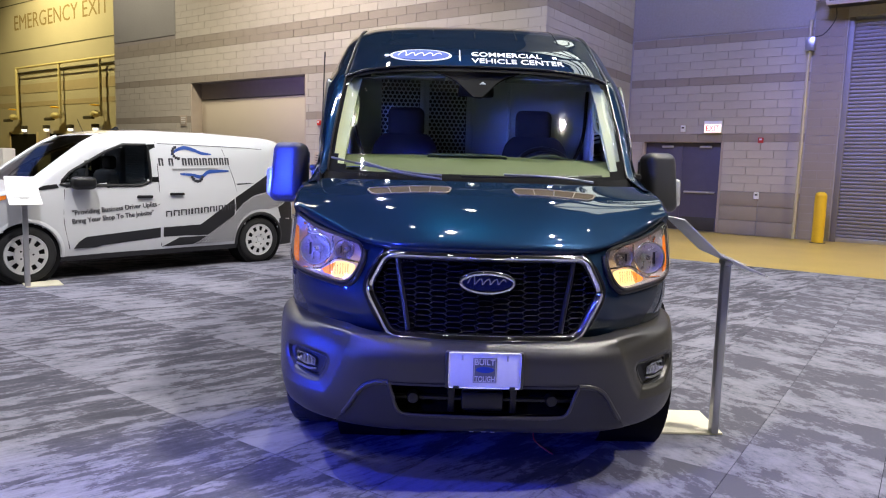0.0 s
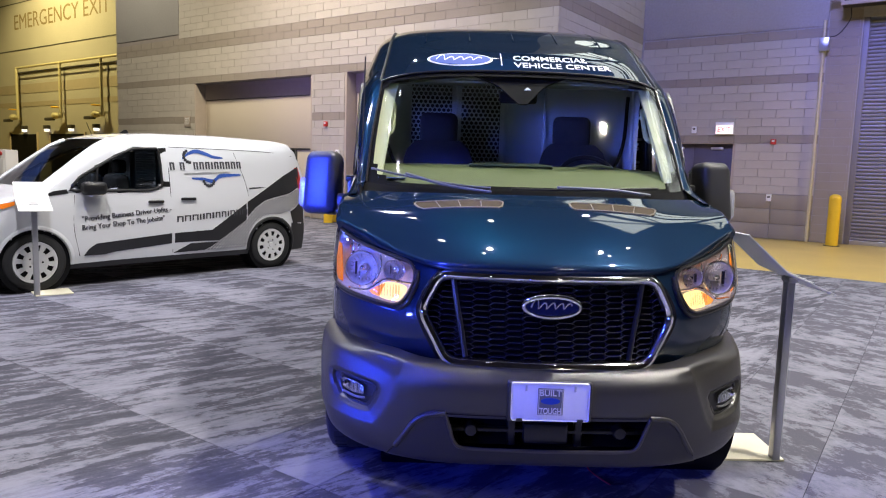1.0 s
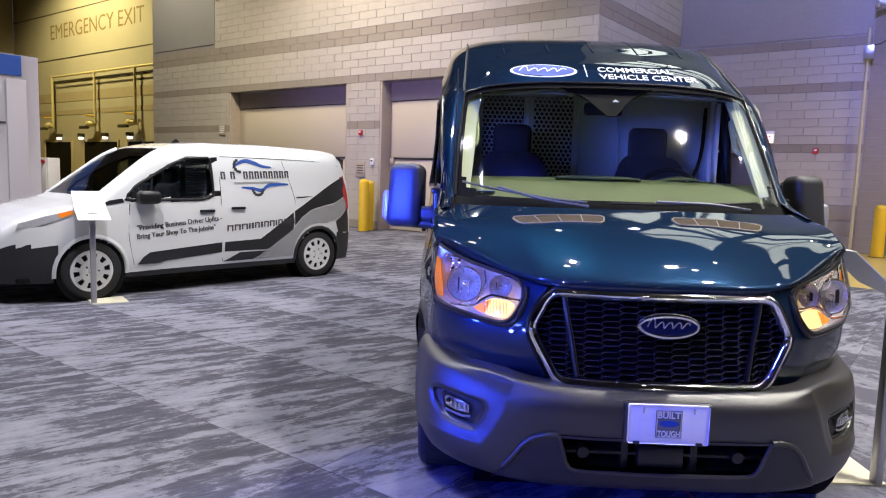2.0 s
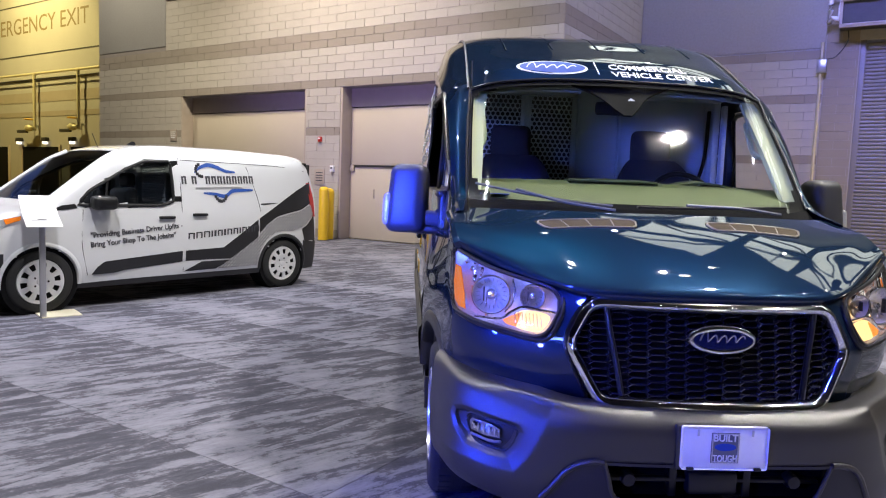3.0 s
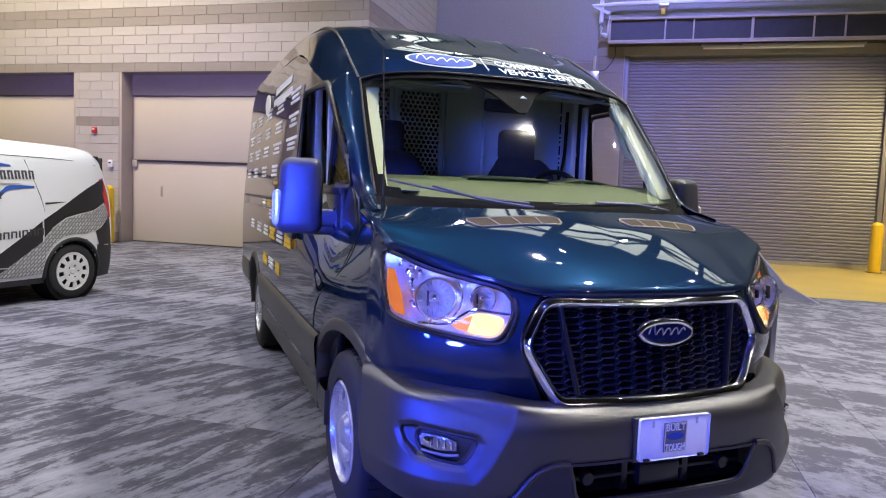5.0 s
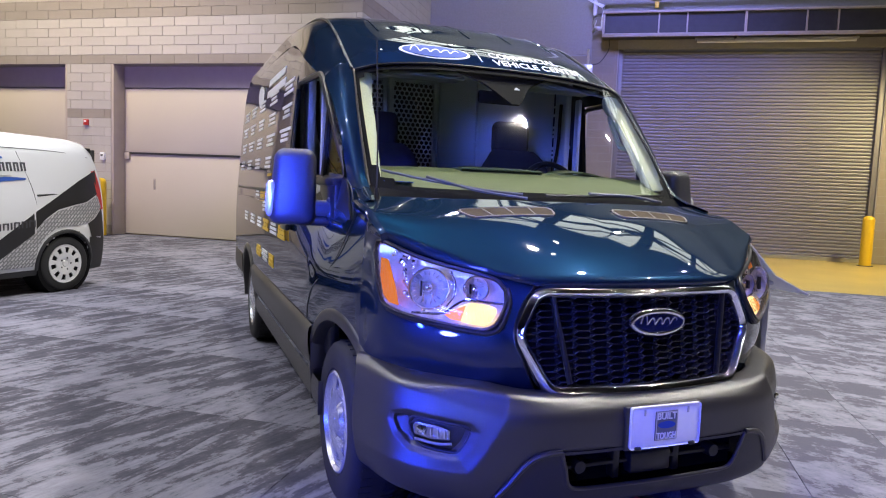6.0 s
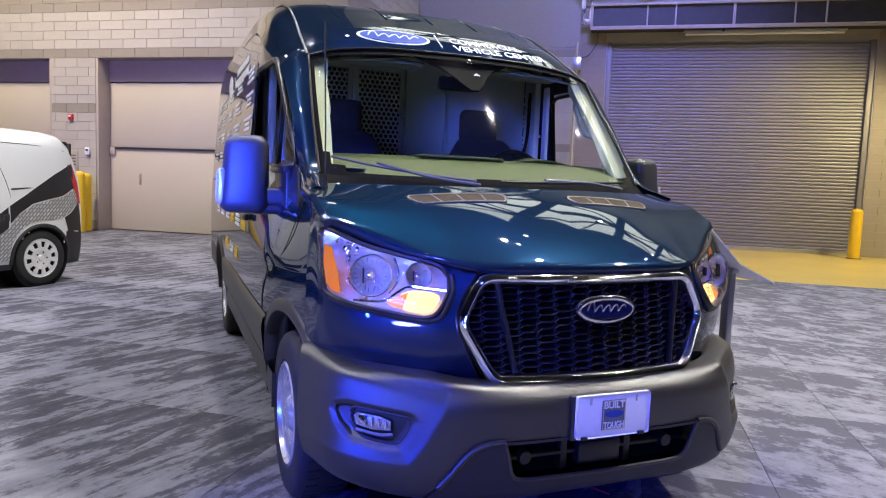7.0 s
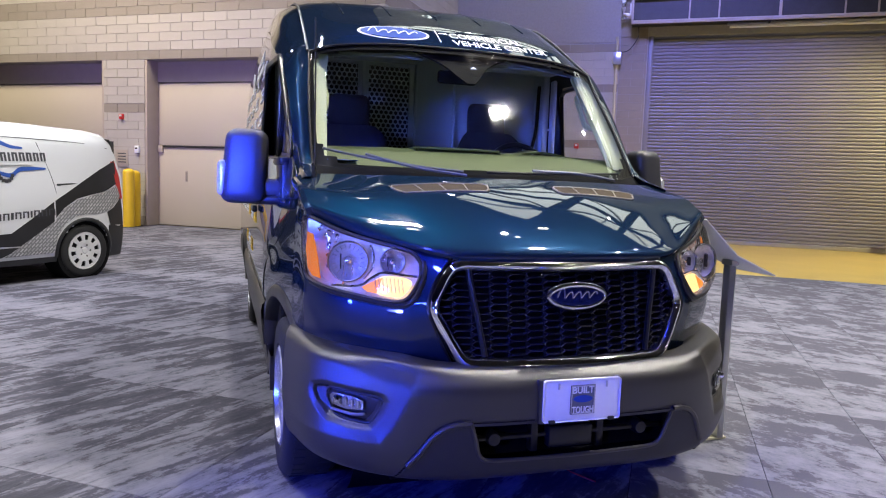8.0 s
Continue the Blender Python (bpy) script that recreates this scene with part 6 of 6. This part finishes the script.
for s in (1, -1):
    part("pillar_trim", loft([[(s * 0.828, 1.36, 1.425), (s * 0.765, 1.41, 1.425), (s * 0.86, 1.56, 1.42)], [(s * 0.822, 1.53, 1.62), (s * 0.745, 1.56, 1.62), (s * 0.85, 1.70, 1.60)], [(s * 0.810, 1.68, 1.80), (s * 0.735, 1.71, 1.80), (s * 0.85, 1.86, 1.79)], [(s * 0.795, 1.81, 1.955), (s * 0.715, 1.825, 1.96), (s * 0.85, 2.02, 1.93)]], 8, 14, thick=0.01), TRIM, van, "pale moulded pillar trim")
    part("grab_handle", tube([(s * 0.765, 1.66, 1.66), (s * 0.728, 1.67, 1.68), (s * 0.722, 1.72, 1.76), (s * 0.728, 1.78, 1.84), (s * 0.765, 1.78, 1.86)], 0.014, 8, 20), TRIM, van)
    part("door_card", box(0.05, 1.0, 0.85, (s * 0.93, 1.98, 1.0), 0.02), BLACK, van)
    part("door_top_trim", box(0.06, 1.0, 0.04, (s * 0.935, 1.98, 1.405), 0.015), BLACK, van)
    part("b_pillar_trim", box(0.05, 0.16, 0.95, (s * 0.875, 2.55, 1.75), 0.02), STEEL, van, "grey door pillar trim")
    part("seat_side", box(0.03, 0.05, 0.62, (s * 0.84, 2.30, 1.70), 0.012), STEEL, van, "grey partition edge behind the seat")
    part("belt", tube([(s * 0.84, 2.52, 2.0), (s * 0.80, 2.50, 1.6), (s * 0.55, 2.36, 1.2)], 0.012, 6, 16), MATTBLACK, van)
for x in (-0.42, 0.42):
    part("sun_visor", box(0.46, 0.16, 0.02, (x, 1.88, 1.985), 0.008), HEADLINER, van, m=None)
part("mirror_inside", box(0.22, 0.03, 0.07, (0.0, 1.80, 1.90), 0.015), MATTBLACK, van)
part("dash_paper", box(0.14, 0.05, 0.004, (-0.70, 1.33, 1.418), 0.001), LOGOBLUE, van, "small blue and white paper on the dash")


# ---- the smaller white van ----
cv = thing("compact_van", "white compact panel van with black and grey side graphics", "van", pose(-5.48, 5.75, 0, 0, 0, -41.1))
CR, CAX = 0.325, (0.0, 3.06)


def c_top(y):
    return float(np.interp(y, (-0.86, -0.80, -0.66, -0.40, -0.05, 0.10, 0.40, 0.72, 0.95, 1.15, 1.5, 2.4, 3.3, 3.52, 3.64, 3.70), (0.66, 0.80, 0.90, 1.00, 1.085, 1.14, 1.38, 1.62, 1.735, 1.785, 1.815, 1.83, 1.81, 1.78, 1.66, 1.40)))


def c_side(z, y):
    x = np.interp(z, (0.22, 0.35, 0.55, 0.80, 1.05, 1.35, 1.62, 1.72, 1.78), (0.86, 0.895, 0.912, 0.915, 0.90, 0.85, 0.785, 0.73, 0.66))
    nose_in = 0.30 * max(0.0, (-0.30 - y) / 0.56) ** 2.2
    tail_in = 0.10 * max(0.0, (y - 3.25) / 0.45) ** 2
    return float(x - nose_in - tail_in)


def c_ring(y, n=34):
    """Half a cross-section, from the sill up over to the middle."""
    top = c_top(y)
    zs = [0.22, 0.40, 0.60, 0.80, 1.0, 1.2, 1.4, 1.55, 1.66]
    pts = [(c_side(z, y), y, z) for z in zs if z < top - 0.10]
    xs = pts[-1][0]
    soft = 0.10 if y < 0.05 else 0.13
    pts.append((min(c_side(top - 0.06, y), xs) - soft * 0.12, y, top - 0.060))
    pts.append((pts[-1][0] - soft * 0.75, y, top - 0.016))
    pts += [(pts[-1][0] * 0.5, y, top - 0.002), (0, y, top)]
    return spline(pts, n)


C_WIN = [(0.36, 1.105), (0.50, 1.26), (0.92, 1.505), (1.14, 1.60), (1.46, 1.615), (1.46, 1.155), (1.30, 1.105)]


def inside(poly, y, z):
    hit = False
    for k in range(len(poly)):
        (a, b), (c, d) = poly[k - 1], poly[k]
        if (b > z) != (d > z) and y < (c - a) * (z - b) / (d - b) + a:
            hit = not hit
    return hit


ys = np.r_[np.linspace(-0.86, -0.5, 10), np.linspace(-0.46, 3.4, 100), np.linspace(3.44, 3.70, 8)]
CG = np.array([c_ring(y) for y in ys])
skins = {k: bmesh.new() for k in ("body", "bumper", "screen", "glass", "glass_far")}
for s in (1, -1):
    for i in range(len(CG) - 1):
        for j in range(CG.shape[1] - 1):
            q = [CG[i, j], CG[i, j + 1], CG[i + 1, j + 1], CG[i + 1, j]]
            c = sum(q) / 4
            if min(math.hypot(c[1] - a, c[2] - CR) for a in CAX) < 0.375 and c[0] > 0.5:
                continue
            key = "body"
            n = Vector(q[2] - q[0]).cross(Vector(q[3] - q[1])).normalized()
            if 0.09 < c[1] < 0.90 and c[0] < 0.70 - 0.10 * (c[2] - 1.1) and abs(n.z) > 0.3 and c[2] > 1.13:
                key = "screen"
            elif inside(C_WIN, c[1], c[2]) and c[0] > 0.6:
                key = "glass" if s > 0 else "glass_far"
            elif c[2] < 0.62 and c[1] < -0.36 or c[2] < 0.30 or c[2] < 0.62 and c[1] > 3.40:
                key = "bumper"
            f = [skins[key].verts.new((s * p[0], p[1], p[2])) for p in q]
            skins[key].faces.new(f if s > 0 else f[::-1])
for bm in skins.values():
    bmesh.ops.remove_doubles(bm, verts=bm.verts, dist=1e-4)
cbody = part("body", skins["body"], VANWHITE, cv, "white painted body", 50)
part("bumper", skins["bumper"], DARKPLASTIC, cv, "dark grey bumper and sill plastic", 50)
w = part("windscreen", skins["screen"], DARKGLASS, cv, "raked windscreen", 50)
w.visible_shadow = False
for key in ("glass", "glass_far"):
    w = part("door_glass", skins[key], DARKGLASS, cv, "door window glass", 50)
    w.visible_shadow = False
part("tail", sheet(np.array([[(f * p[0], 3.70 + 0.02 * (1 - f), p[2]) for p in c_ring(3.70)] for f in (1, 0.5, 0.0)]), True), VANWHITE, cv)
part("floor_pan", box(1.6, 4.3, 0.05, (0, 1.45, 0.26), 0.01), MATTBLACK, cv)
part("nose_panel", sheet(np.array([[(f * p[0], -0.86 - 0.015 * (1 - f), p[2]) for p in c_ring(-0.86)] for f in (1, 0.5, 0.0)]), True), DARKPLASTIC, cv)

for s in (1, -1):
    def sk(y, z, out=0.0):
        return (s * (c_side(z, y) + out), y, z)

    part("window_trim", tube([sk(y, z, 0.002) for (y0, z0), (y1, z1) in zip(C_WIN, C_WIN[1:] + C_WIN[:1]) for f in (0.08, 0.3, 0.5, 0.7, 0.92) for y, z in [(y0 + (y1 - y0) * f, z0 + (z1 - z0) * f)]], 0.018, 8, closed=True), BLACK, cv)
    part("pillar_post", tube([sk(0.66, 1.11, 0.002), sk(0.70, 1.37, 0.002)], 0.014, 6), BLACK, cv)
    quarter = bmesh.new()
    quarter.faces.new([quarter.verts.new(sk(y, z, 0.005)) for y, z in ((0.06, 1.035), (0.36, 1.075), (0.34, 1.12), (0.20, 1.10))])
    part("quarter_trim", quarter, BLACK, cv)
    rear = [(1.46, 1.15), (1.56, 1.15), (1.56, 1.63), (1.46, 1.62)]
    bm = bmesh.new()
    bm.faces.new([bm.verts.new(sk(y, z, 0.003)) for y, z in rear])
    bmesh.ops.solidify(bm, geom=bm.faces[:], thickness=0.004)
    part("post_trim", bm, BLACK, cv)
    part("screen_pillar", tube([(s * 0.74, 0.08, 1.10), (s * 0.70, 0.40, 1.35), (s * 0.665, 0.72, 1.59), (s * 0.64, 0.92, 1.70)], 0.030, 8, 20), VANWHITE, cv)
    for a in CAX:
        secs = []
        for w in np.linspace(radians(-8), radians(188), 24):
            row = []
            for r, out in ((0.355, -0.06), (0.362, 0.008), (0.385, 0.014), (0.405, 0.003)):
                y, z = a - math.cos(w) * r, max(CR + math.sin(w) * r, 0.20)
                row.append((s * (c_side(z, y) + out), y, z))
            secs.append(row)
        part("arch_trim", loft(secs, 8, 30), VANWHITE if a == 0 else DARKPLASTIC, cv)
        part("arch_liner", lathe([(0.37, 0.0), (0.37, 0.26), (0, 0.26)], 28, "x"), MATTBLACK, cv, m=pose(s * 0.62, a, CR) if s > 0 else pose(-0.88, a, CR))
    # shut lines
    for pts in ([(1.575, 1.66), (1.56, 1.1), (1.58, 0.33)], [(2.52, 1.60), (2.66, 1.15), (2.72, 0.72)], [(0.42, 1.06), (0.40, 0.7), (0.46, 0.36)], [(1.6, 1.64), (3.0, 1.63), (3.5, 1.58)]):
        part("shut_line", tube([sk(y, z, 0.0) for y, z in pts], 0.004, 6, 16), DARKTEXT, cv)
    part("rail_groove", tube([sk(2.70, 1.125, 0.002), sk(3.52, 1.165, 0.002)], 0.010, 6, 8), BLACK, cv)
    for y in (1.26, 1.69):
        part("door_handle", box(0.03, 0.20, 0.035, sk(y + 0.1, 0.965 + (0.03 if y > 1.5 else 0), 0.018), 0.012), BLACK, cv)
    mr = part("door_mirror", box(0.16, 0.26, 0.15, sk(0.60, 1.135, 0.10), 0.05, 3), BLACK, cv, "black door mirror")
    hl = bmesh.new()
    rows = [[(-0.70, 0.80), (-0.45, 0.86), (-0.20, 0.95)], [(-0.68, 0.86), (-0.45, 0.94), (-0.18, 1.00)]]
    hlp = part("headlamp", loft([[sk(y, z, 0.012) for y, z in r] for r in rows], 12, 6, thick=0.01), REFLECTOR, cv, "swept headlamp with amber corner")
    part("amber_corner", loft([[sk(y, z, 0.016) for y, z in r] for r in ([(-0.32, 0.915), (-0.19, 0.955)], [(-0.34, 0.965), (-0.185, 0.995)])], 6, 4, thick=0.008), AMBER, hlp)
    part("tail_lamp", loft([[sk(y, z, 0.006) for y, z in r] for r in ([(3.56, 0.95), (3.68, 0.95)], [(3.56, 1.2), (3.66, 1.2)], [(3.52, 1.42), (3.60, 1.42)])], 6, 8, thick=0.01), RED, cv, "red tail lamp")
    # graphics: black swooshes, chequer-plate print, words
    def decal(poly, out, mat, name, label=""):
        bm = bmesh.new()
        ring = [bm.verts.new((0, y, z)) for y, z in poly]
        bm.faces.new(ring)
        bmesh.ops.triangulate(bm, faces=bm.faces[:])
        bmesh.ops.subdivide_edges(bm, edges=bm.edges[:], cuts=3, use_grid_fill=True)
        bmesh.ops.subdivide_edges(bm, edges=bm.edges[:], cuts=1, use_grid_fill=True)
        for v in bm.verts:
            v.co.x = s * (c_side(v.co.z, v.co.y) + out)
        bmesh.ops.solidify(bm, geom=bm.faces[:], thickness=0.001)
        return part(name, bm, mat, cv, label, 30)

    decal([(0.50, 0.36), (0.56, 0.44), (0.64, 0.495), (1.56, 0.568), (1.56, 0.44), (0.85, 0.385), (0.74, 0.362)], 0.004, VINYL, "graphic_band", "black vinyl band along the door")
    decal([(1.60, 0.445), (1.60, 0.568), (2.12, 0.585), (2.39, 0.76), (2.64, 0.925), (2.64, 0.70), (2.53, 0.585), (2.40, 0.475), (2.25, 0.435), (2.0, 0.445)], 0.004, VINYL, "graphic_band", "black vinyl swoosh on the sliding door")
    decal([(2.66, 0.94), (2.97, 1.12), (3.30, 1.31), (3.60, 1.44), (3.57, 1.14), (3.36, 1.05), (3.16, 1.01), (2.95, 0.96), (2.77, 0.85), (2.66, 0.74)], 0.004, VINYL, "graphic_band", "black vinyl swoosh over the rear wing")
    decal([(1.58, 0.315), (1.82, 0.425), (2.24, 0.425), (2.14, 0.375), (2.02, 0.322)], 0.004, VINYL, "graphic_band")
    decal([(2.05, 0.322), (2.16, 0.375), (2.26, 0.425), (2.42, 0.468), (2.54, 0.58), (2.64, 0.70), (2.75, 0.83), (2.95, 0.945), (3.16, 0.995), (3.36, 1.035), (3.57, 1.125), (3.63, 0.98), (3.47, 0.85), (3.36, 0.80), (3.20, 0.765), (3.05, 0.77), (2.90, 0.74), (2.77, 0.65), (2.68, 0.53), (2.645, 0.33)], 0.006, TREAD, "chequer_print", "grey chequer-plate print")
    decal([(3.37, 0.79), (3.48, 0.84), (3.64, 0.97), (3.68, 0.62), (3.43, 0.62), (3.42, 0.72)], 0.006, VINYL, "graphic_band")

    def words(me, y, z, slope, mat, label, name="wording"):
        me.transform(Matrix.Rotation(-slope, 4, "Y"))
        for v in me.vertices:
            yy = y + (v.co.x if s > 0 else -v.co.x)
            zz = z + v.co.z
            v.co = (s * (c_side(zz, yy) + 0.006 - v.co.y), yy, zz)
        part(name, me, mat, cv, label)

    rnd = random.Random(2)
    for text, y, z, size, width, slope in (("\"Providing Business Driver Upfits -", 0.49, 0.755, 0.085, 1.07, 0.085), ("Bring Your Shop To The Jobsite\"", 0.49, 0.655, 0.085, 0.98, 0.085)):
        words(fit_width(lettering(text, size), width), y if s > 0 else y + width, z, slope if s > 0 else -slope, DARKTEXT, "dark slogan wording")
    # company names as plain blocks, one to a letter
    def blocks_of(y, z, heights, w, gap, h, slope, mat, label):
        total = sum(w * (k or 0.5) + gap for k in heights) - gap
        at = 0.0
        for k in heights:
            if k:
                lw, st = w * k * 1.02 / total, h * 0.19
                mesh = mesh_of(boxes([(-lw / 2, lw / 2, -0.001, 0.001, h - st, h), (-lw / 2, -lw / 2 + st * 1.3, -0.001, 0.001, 0, h - st), (lw / 2 - st * 1.3, lw / 2, -0.001, 0.001, 0, h - st)] if k > 0.5 else [(-lw / 2, lw / 2, -0.001, 0.001, 0, h)]), "letter_block", 0)
                c = (at + w * k / 2) * 1.02 / total
                words(mesh, y + (c if s > 0 else 1.02 - c), z + c * slope, 0, mat, label, "letter_block")
            at += w * (k or 0.5) + gap

    blocks_of(1.58, 1.355, (1, 0, 1, 0, 0, 1, 1, 1, 0.4, 1, 1, 1, 1, 1), 0.07, 0.022, 0.095, 0.035, DARKTEXT, "dark company name as plain blocks")
    blocks_of(1.63, 0.700, (1.2, 1.2, 1.2, 0.3, 0.4, 1, 0.4, 1, 1, 0.3, 1, 1, 1.2), 0.07, 0.020, 0.075, 0.075, DARKTEXT, "dark web address as plain blocks")
    for k in range(18):
        words(fit_width(mesh_of(box(0.026, 0.002, 0.022, (0, 0, 0)), "bar", 0), 0.026), 1.76 + 0.037 * k if s > 0 else 1.786 + 0.037 * k, 1.312 + 0.0013 * k, 0, ALU, "")
    for pts, mt in (([(1.76, 1.50), (1.84, 1.56), (1.96, 1.60), (2.10, 1.57), (2.20, 1.535), (2.34, 1.525)], BLUEPRINT_AND_LIGHT), ([(1.86, 1.255), (2.02, 1.245), (2.16, 1.22), (2.26, 1.285), (2.40, 1.30), (2.58, 1.305)], BLUEPRINT_AND_LIGHT)):
        p = spline([(y, z, 0) for y, z in pts], 20)
        wd = 0.005 + 0.020 * np.sin(np.linspace(0.25, 2.9, 20))
        g = np.array([[(s * (c_side(z + k, y) + 0.006), y, z + k) for y, z, k in ((a[0], a[1], d * e) for d in (1, -1))] for a, e in zip(p, wd)])
        part("swoosh", sheet(g), mt, cv, "blue swoosh mark")
    for cy, cz in ((1.80, 1.56), (2.10, 1.195)):
        for k in range(7):
            a = (2.0 + 0.45 * k) if cz > 1.4 else (-2.9 + 0.45 * k)
            y, z = cy + 0.075 * math.cos(a) + (0.06 if cz > 1.4 else 0), cz + 0.075 * math.sin(a) - (0.03 if cz > 1.4 else -0.04)
            part("gear_tooth", box(0.003, 0.036, 0.036, sk(y, z, 0.007), 0), DARKTEXT, cv)
for a in CAX:
    for s in (1, -1):
        wheel_parts(cv, CR, 0.205, 0.225, 10, pose(s * 0.795, a, CR, 0, 0, 0 if s > 0 else 180), HUBCOVER, "cover")
# inside
part("dash", box(1.45, 0.35, 0.10, (0, 0.42, 1.06), 0.04), BLACK, cv)
for x in (-0.38, 0.38):
    st = part("seat", box(0.46, 0.16, 0.62, (x, 1.12, 0.98), 0.07, 3), SEAT, cv, "dark cab seat with headrest")
    part("headrest", box(0.24, 0.10, 0.17, (x, 1.16, 1.38), 0.04, 3), SEAT, st)
sw2 = part("steering_wheel", lathe([(0.17 + 0.014 * math.cos(w), 0.014 * math.sin(w)) for w in np.linspace(0, 2 * math.pi, 11)], 32, "z"), BLACK, cv, m=pose(0.38, 0.66, 1.10, 60))
pm2 = perforated(0.55, 0.60, 0.034, 0.0135)
pm2.materials.append(STEEL)
for x in (-0.60, 0.08):
    part("mesh_guard", pm2, None, cv, "perforated steel cab guard", m=pose(x, 1.50, 1.02))
part("guard_base", box(1.5, 0.02, 0.75, (0, 1.50, 0.65)), STEEL, cv)
part("cargo_dark", boxes([(-0.74, 0.74, 3.60, 3.63, 0.4, 1.68), (-0.70, 0.70, 1.6, 3.6, 1.68, 1.70)]), DARKSTEEL, cv, smooth=0)
part("roof_aerial", plate([(0, 0), (0.12, 0), (0.10, 0.045), (0.07, 0.05)], 0.02), BLACK, cv, m=pose(0, 1.35, 1.805, 0, 0, 90))
part("whip", tube([(-0.1, 1.05, 1.75), (-0.1, 0.98, 1.92)], 0.004, 6), BLACK, cv)


# ---- information stands ----
def info_stand(m, label):
    st = thing("info_stand", label, "stand", m, "information stands beside the vans")
    part("pole", box(0.042, 0.055, 0.955, (0, 0, 0.485), 0.008), POLE, st, "square aluminium pole")
    bm = plate([(-0.62, -0.035), (0.045, -0.02), (0.05, 0.34), (-0.30, 0.34), (-0.36, 0.02), (-0.60, 0.01)], 0.010)
    for v in bm.verts:
        v.co = (v.co.x, v.co.z, 0.012 - v.co.y)
    part("foot_plate", bm, CREAM, st, "cream steel foot plate")
    prof = [(-0.295, 1.20), (-0.09, 1.02), (0.16, 0.915)]
    g = np.array([[(x, y, z) for y in (-0.155, 0.0, 0.155)] for x, z in prof])
    part("board", sheet(g, thick=0.006), SIGNWHITE, st, "white folded information board")
    for k in range(4):
        part("print_line", box(0.012, 0.22, 0.002, (-0.055 + 0.038 * k, 0.0, 1.007 - 0.0160 * k), 0), ALU, st, m=Matrix.Translation((0, 0, 0.008)))
    part("bracket", box(0.05, 0.085, 0.03, (0, 0, 0.965), 0.008), POLE, st)
    return st


info_stand(pose(1.352, 1.15, 0), "aluminium information stand with a tilted white board beside the teal van")
info_stand(pose(-4.68, 4.95, 0, 0, 0, -53), "aluminium information stand with a tilted white board beside the white van")
cable = thing("loose_cable", "thin red cable hanging to the carpet under the bumper", "cable")
part("wire", tube([(0.30, 0.95, 0.30), (0.31, 0.90, 0.15), (0.33, 0.98, 0.01), (0.37, 0.86, 0.006), (0.40, 0.80, 0.006)], 0.004, 6, 20), RED, cable)
